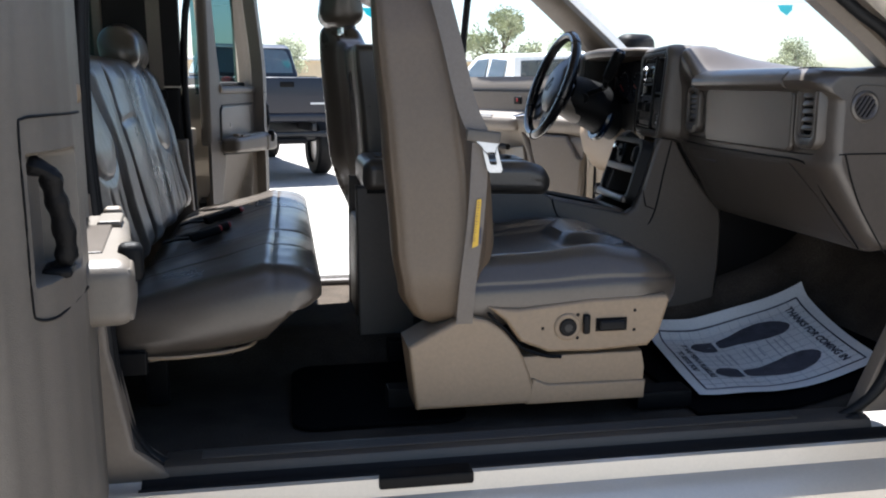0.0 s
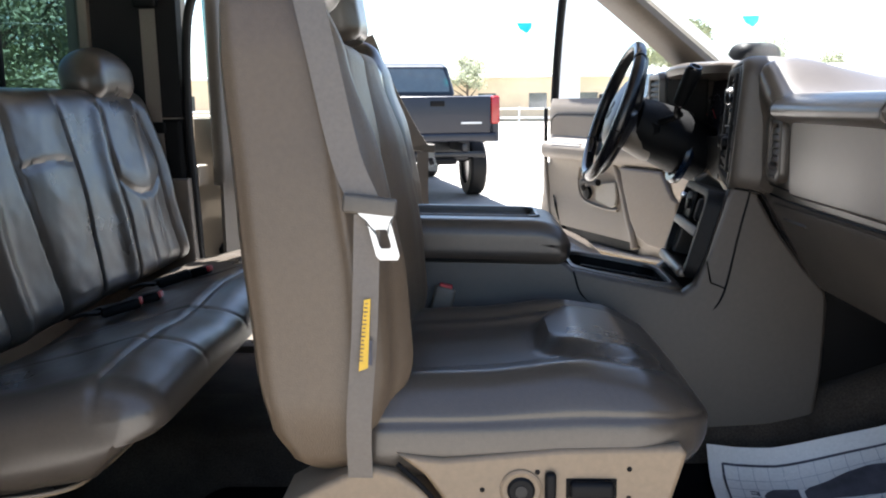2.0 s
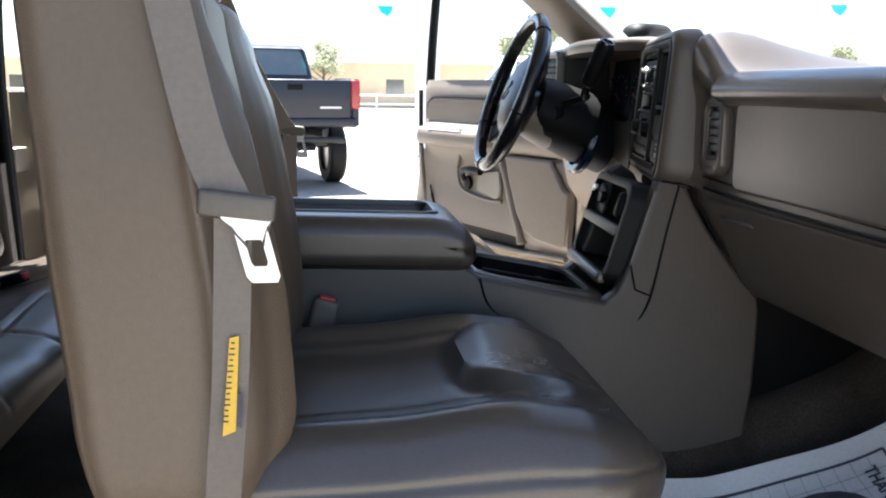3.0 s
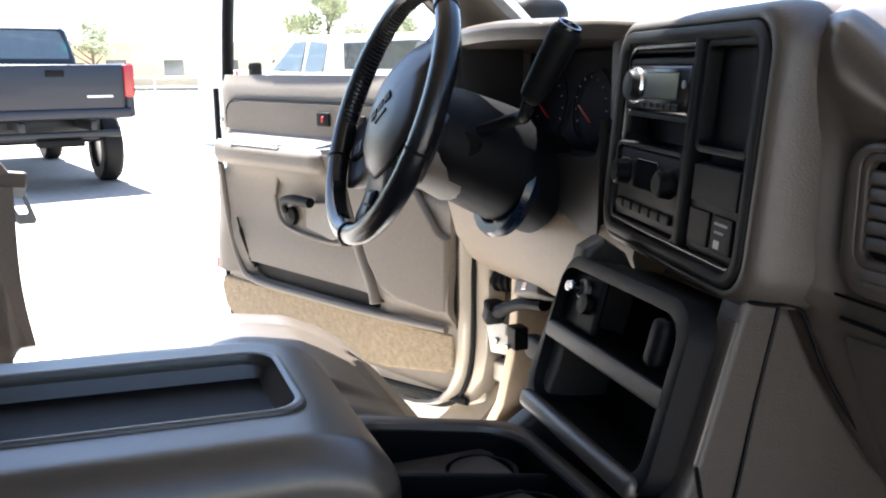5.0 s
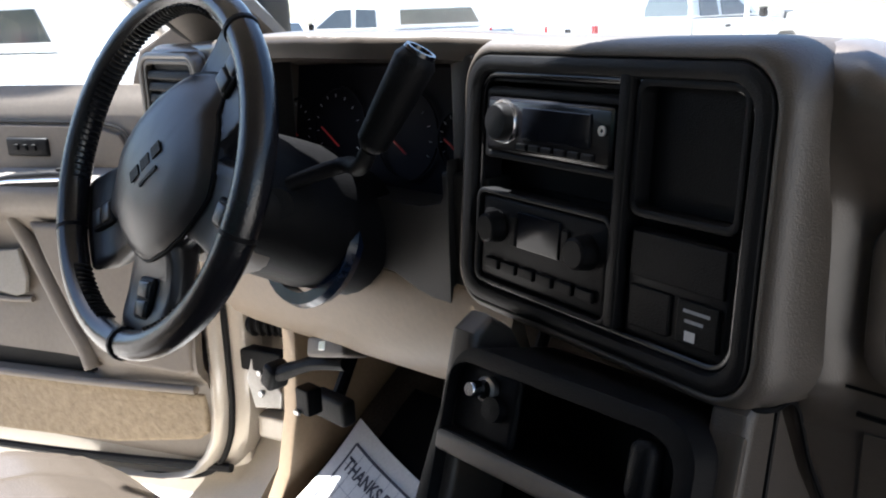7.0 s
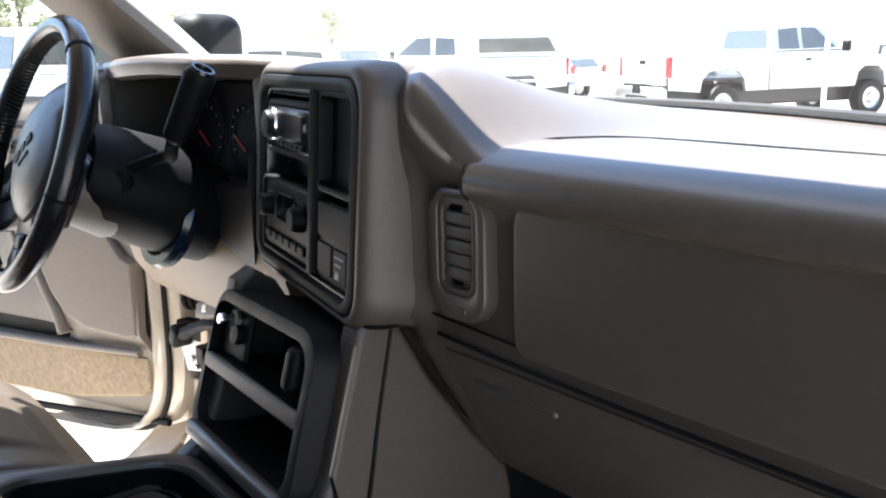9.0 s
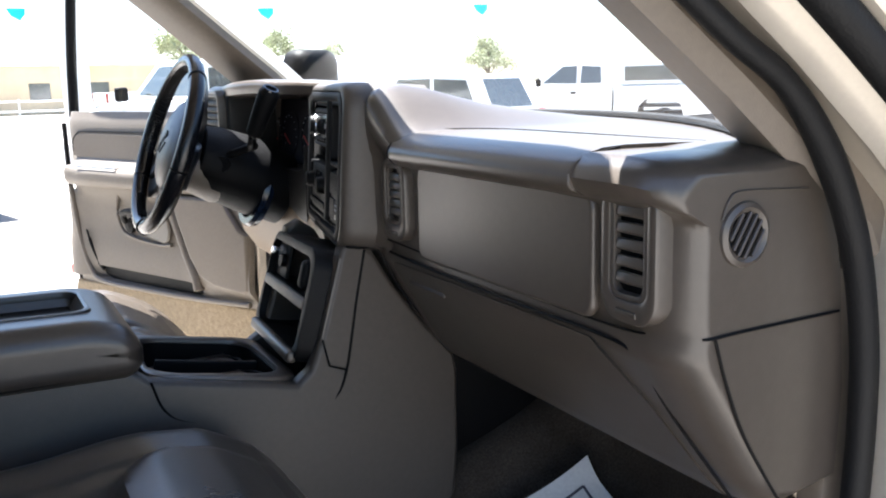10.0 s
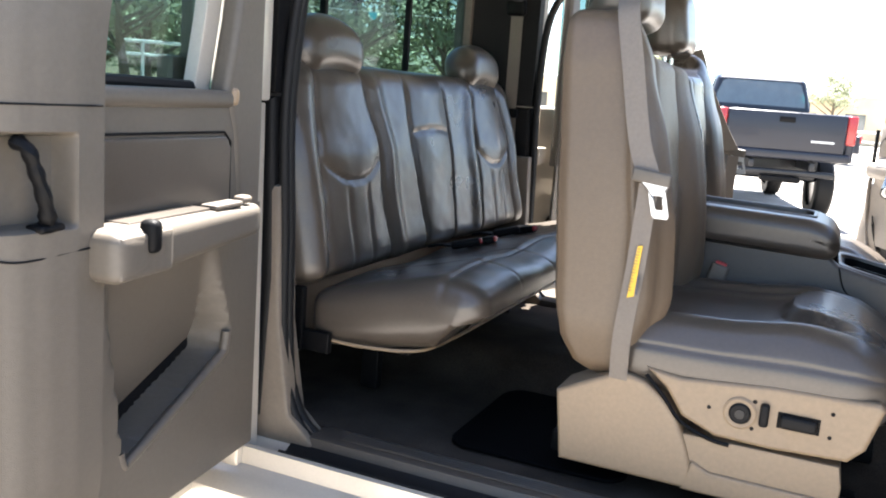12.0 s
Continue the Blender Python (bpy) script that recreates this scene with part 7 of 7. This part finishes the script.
suv("white people carrier with a red tail lamp ahead", (9.05, 14.2, GROUND), 110, CARWHITE)
suv("white saloon in the row ahead", (12.5, 19.0, GROUND), 100, CARWHITE, True)
suv("silver saloon in the row ahead", (21.0, 19.5, GROUND), 95, CARSILVER, True)
suv("black car far across the lot", (36.0, 16.0, GROUND), 15, CARBLACK, True)
suv("black car behind the rear window", (-9.0, 4.5, GROUND), 20, CARBLACK)


def low_building(label, c, s):
    b = thing("building", (c[0], c[1], GROUND), label, "building")
    part("wall", box((c[0], c[1], GROUND + s[2] / 2), s, 0.05, 1), TAN, b)
    part("roof", box((c[0], c[1], GROUND + s[2] + 0.12), (s[0] + 0.8, s[1] + 0.8, 0.25), 0.04, 1), POLE, b)
    n = int(s[0] // 4)
    for k in range(n):
        part("window", box((c[0] - s[0] / 2 + 2 + 4 * k, c[1] - s[1] / 2 - 0.01, GROUND + 1.6), (1.4, 0.06, 1.2), 0.02, 1), CARGLASS, b)
    return b


low_building("long tan stucco building across the lot", (-2, 72, 0), (60, 8, 3.4))
low_building("tan stucco workshop behind the truck", (-38, 30, 0), (10, 30, 3.6))
fence = thing("boundary_fence", (10, 58, GROUND), "low pale fence along the lot", "fence")
for k in range(24):
    part("post", box((-26 + 3 * k, 58, GROUND + 0.6), (0.10, 0.10, 1.2), 0.01, 1), POLE, fence)
for z in (0.45, 1.05):
    part("rail", box((9, 58, GROUND + z), (72, 0.06, 0.10), 0.01, 1), POLE, fence)
rails = thing("rail_fence", (-14.0, 13.7, GROUND), "white two-rail pipe fence behind the truck", "fence")
RA, RB = Vector((-17.8, 10.2, 0)), Vector((-10.3, 17.2, 0))
for k in range(7):
    c = RA.lerp(RB, k / 6)
    part("post", tube([c, c + Vector((0, 0, 2.2))], 0.04, 8), POLE, rails)
for z in (1.86, 2.16):
    part("rail", tube([RA + Vector((0, 0, z)), RB + Vector((0, 0, z))], 0.035, 8), POLE, rails)
PENNANT = material("cyan_vinyl_pennant", (0.0, 0.42, 0.50), 0.5, vary=0.1)
flags = thing("pennant_string", (3.3, 12.6, 2.7), "thin white cord with cyan vinyl pennants", "pennants")
P0, PW = Vector((1.56, 11.46, 2.68)), Vector((3.13, -0.64, 0.0))


def cord_at(t):
    return P0 + PW * t + Vector((0, 0, 0.025 * (t - 0.5) ** 2))


part("cord", tube([cord_at(-4 + k * 0.4) for k in range(24)], 0.004, 6), POLE, flags)
for k in range(-4, 6):
    c = cord_at(k)
    way = PW.normalized()
    part("pennant", prism([(0, 0), (1, 0), (0.92, 0.5), (0.55, 1), (0.15, 0.6)], lambda a, b, d: c - way * 0.115 + way * 0.23 * a - Vector((0, 0, 0.16 * b)) + Vector((0.03 * b, d, 0)), -0.002, 0.002), PENNANT, flags, "cyan pennant")
for e in (cord_at(-4), cord_at(5.2)):
    part("cord_post", tube([Vector((e.x, e.y, 0)), e], 0.05, 8), POLE, flags)
BANNER = material("red_banner_cloth", (0.5, 0.04, 0.03), 0.8, vary=0.1)
banner = thing("feather_banner", (-4.6, 10.6, GROUND), "tall narrow red and yellow banner on a pole", "banner")
part("pole", tube([(-4.6, 10.6, 0), (-4.6, 10.6, 3.6)], 0.025, 8), POLE, banner)
part("cloth", sheet([[Vector((-4.58 + 0.03 * math.sin(z * 3) + s * 0.45 * min(1, (3.6 - z) / 0.5), 10.6 + 0.05 * math.sin(z * 4 + s * 3), z)) for s in np.linspace(0, 1, 6)] for z in np.linspace(1.0, 3.55, 14)], 0.004), BANNER, banner, "red cloth")
part("cloth_panel", sheet([[Vector((-4.50 + s * 0.30, 10.57 + 0.05 * math.sin(z * 4 + s * 3), z)) for s in np.linspace(0, 1, 4)] for z in np.linspace(1.3, 1.9, 6)], 0.004), YELLOW, banner, "yellow panel")
pole = thing("light_pole", (2.95, 18.2, GROUND), "white painted steel lamp post", "lamp post")
part("post", tube([(2.95, 18.2, GROUND), (2.95, 18.2, 9.0)], 0.27, 18), POLE, pole)
part("base", lathe([(0.0001, 0.0), (0.4, 0.0), (0.4, 0.5), (0.37, 0.55), (0.0001, 0.55)], (2.95, 18.2, GROUND), (0, 0, 1), 24), POLE, pole)

LEAF = material("grey_green_leaves", (0.25, 0.27, 0.16), 0.7, vary=0.35, scale=1.2, fine=0.25)
BARK = material("brown_bark", (0.11, 0.085, 0.06), 0.9, vary=0.25, scale=3, bump=1.0, bump_scale=30)


def tree_meshes(seed, h, spread):
    """Meshes of trunk and crown of one tree, at the origin."""
    rng = random.Random(seed)
    tb = tube(smooth_path([(0, 0, -0.1), (0.06, 0.03, h * 0.25), (rng.uniform(-0.2, 0.2), rng.uniform(-0.2, 0.2), h * 0.5), (rng.uniform(-0.3, 0.3), 0.1, h * 0.8)], 4), [0.17 * h / 5 * (1 - 0.07 * k) for k in range(13)], 9)
    tips = []
    for k in range(9):
        a = k * 2.4 + rng.uniform(-0.4, 0.4)
        z0 = h * rng.uniform(0.28, 0.6)
        r = spread * rng.uniform(0.55, 0.95)
        tip = Vector((math.cos(a) * r, math.sin(a) * r, z0 + h * rng.uniform(0.15, 0.35)))
        tube(smooth_path([(0, 0, z0), (tip.x * 0.45, tip.y * 0.45, z0 + (tip.z - z0) * 0.4), tip], 3), [0.06 * h / 5 * (1 - 0.12 * j) for j in range(7)], 6, bm=tb)
        tips.append(tip)
        tips.append(Vector((tip.x * 0.5, tip.y * 0.5, (z0 + tip.z) / 2 + 0.2 * h * rng.random())))
    tips += [Vector((rng.uniform(-0.3, 0.3) * spread, rng.uniform(-0.3, 0.3) * spread, h * rng.uniform(0.75, 0.98))) for k in range(6)]
    vs, fs = [], []
    for tip in tips:
        rad = spread * rng.uniform(0.22, 0.42)
        for k in range(170):
            d = Vector((rng.gauss(0, 1), rng.gauss(0, 1), rng.gauss(0, 0.75))).normalized() * rad * rng.random() ** 0.45
            c = tip + d
            u = Vector((rng.gauss(0, 1), rng.gauss(0, 1), rng.gauss(0, 1))).normalized()
            v = u.orthogonal().normalized()
            s = spread * rng.uniform(0.028, 0.06)
            i = len(vs)
            vs += [c - u * s, c + v * s * 0.5, c + u * s, c - v * s * 0.5]
            fs.append((i, i + 1, i + 2, i + 3))
    me = bpy.data.meshes.new("crown")
    me.from_pydata([tuple(v) for v in vs], [], fs)
    me.materials.append(LEAF)
    return tb, me


TREES = []
for seed, h, spread in ((3, 5.0, 2.0), (8, 6.0, 2.6), (14, 7.5, 3.0)):
    t = thing("tree", (0, 0, 0), "leafy grey-green tree on the far edge of the lot", "tree", "trees")
    tb, me = tree_meshes(seed, h, spread)
    part("trunk", tb, BARK, t)
    cr = new("crown", me)
    cr.parent = t
    cr.matrix_parent_inverse = Matrix.Identity(4)
    TREES.append(t)
spots = [(-12, 64, 1), (0.5, 66, 0), (16.2, 62, 2), (24, 68, 1), (30, 72, 0), (-24, 60, 2), (-9.5, 2.2, 2), (-13.0, 7.5, 1), (-20, 16, 2), (-9.0, -4.0, 1), (-14, 13, 0), (40, 62, 0)]
spots += [(-19.3, 19.6, 1), (-21.5, 17.4, 0), (-17.2, 21.8, 0), (-14.0, 23.6, 2), (-11.5, 25.5, 1), (-16.0, 24.5, 1)]
low_row = [(-23.0, 20.5, 1), (-20.8, 23.5, 1), (-18.2, 26.0, 2), (-25.0, 18.0, 2), (-15.5, 28.0, 1)]
spots += low_row
for k, (x, y, i) in enumerate(spots):
    m = Matrix.Translation((x, y, GROUND)) @ Matrix.Rotation(k * 1.3, 4, "Z")
    if (x, y, i) in low_row:
        m = m @ Matrix.Diagonal((1.25, 1.25, 0.62, 1.0))
    if k < 3:
        j = (1, 0, 2)[k]
        TREES[j].matrix_basis = m
    else:
        copy_thing(TREES[i], m)
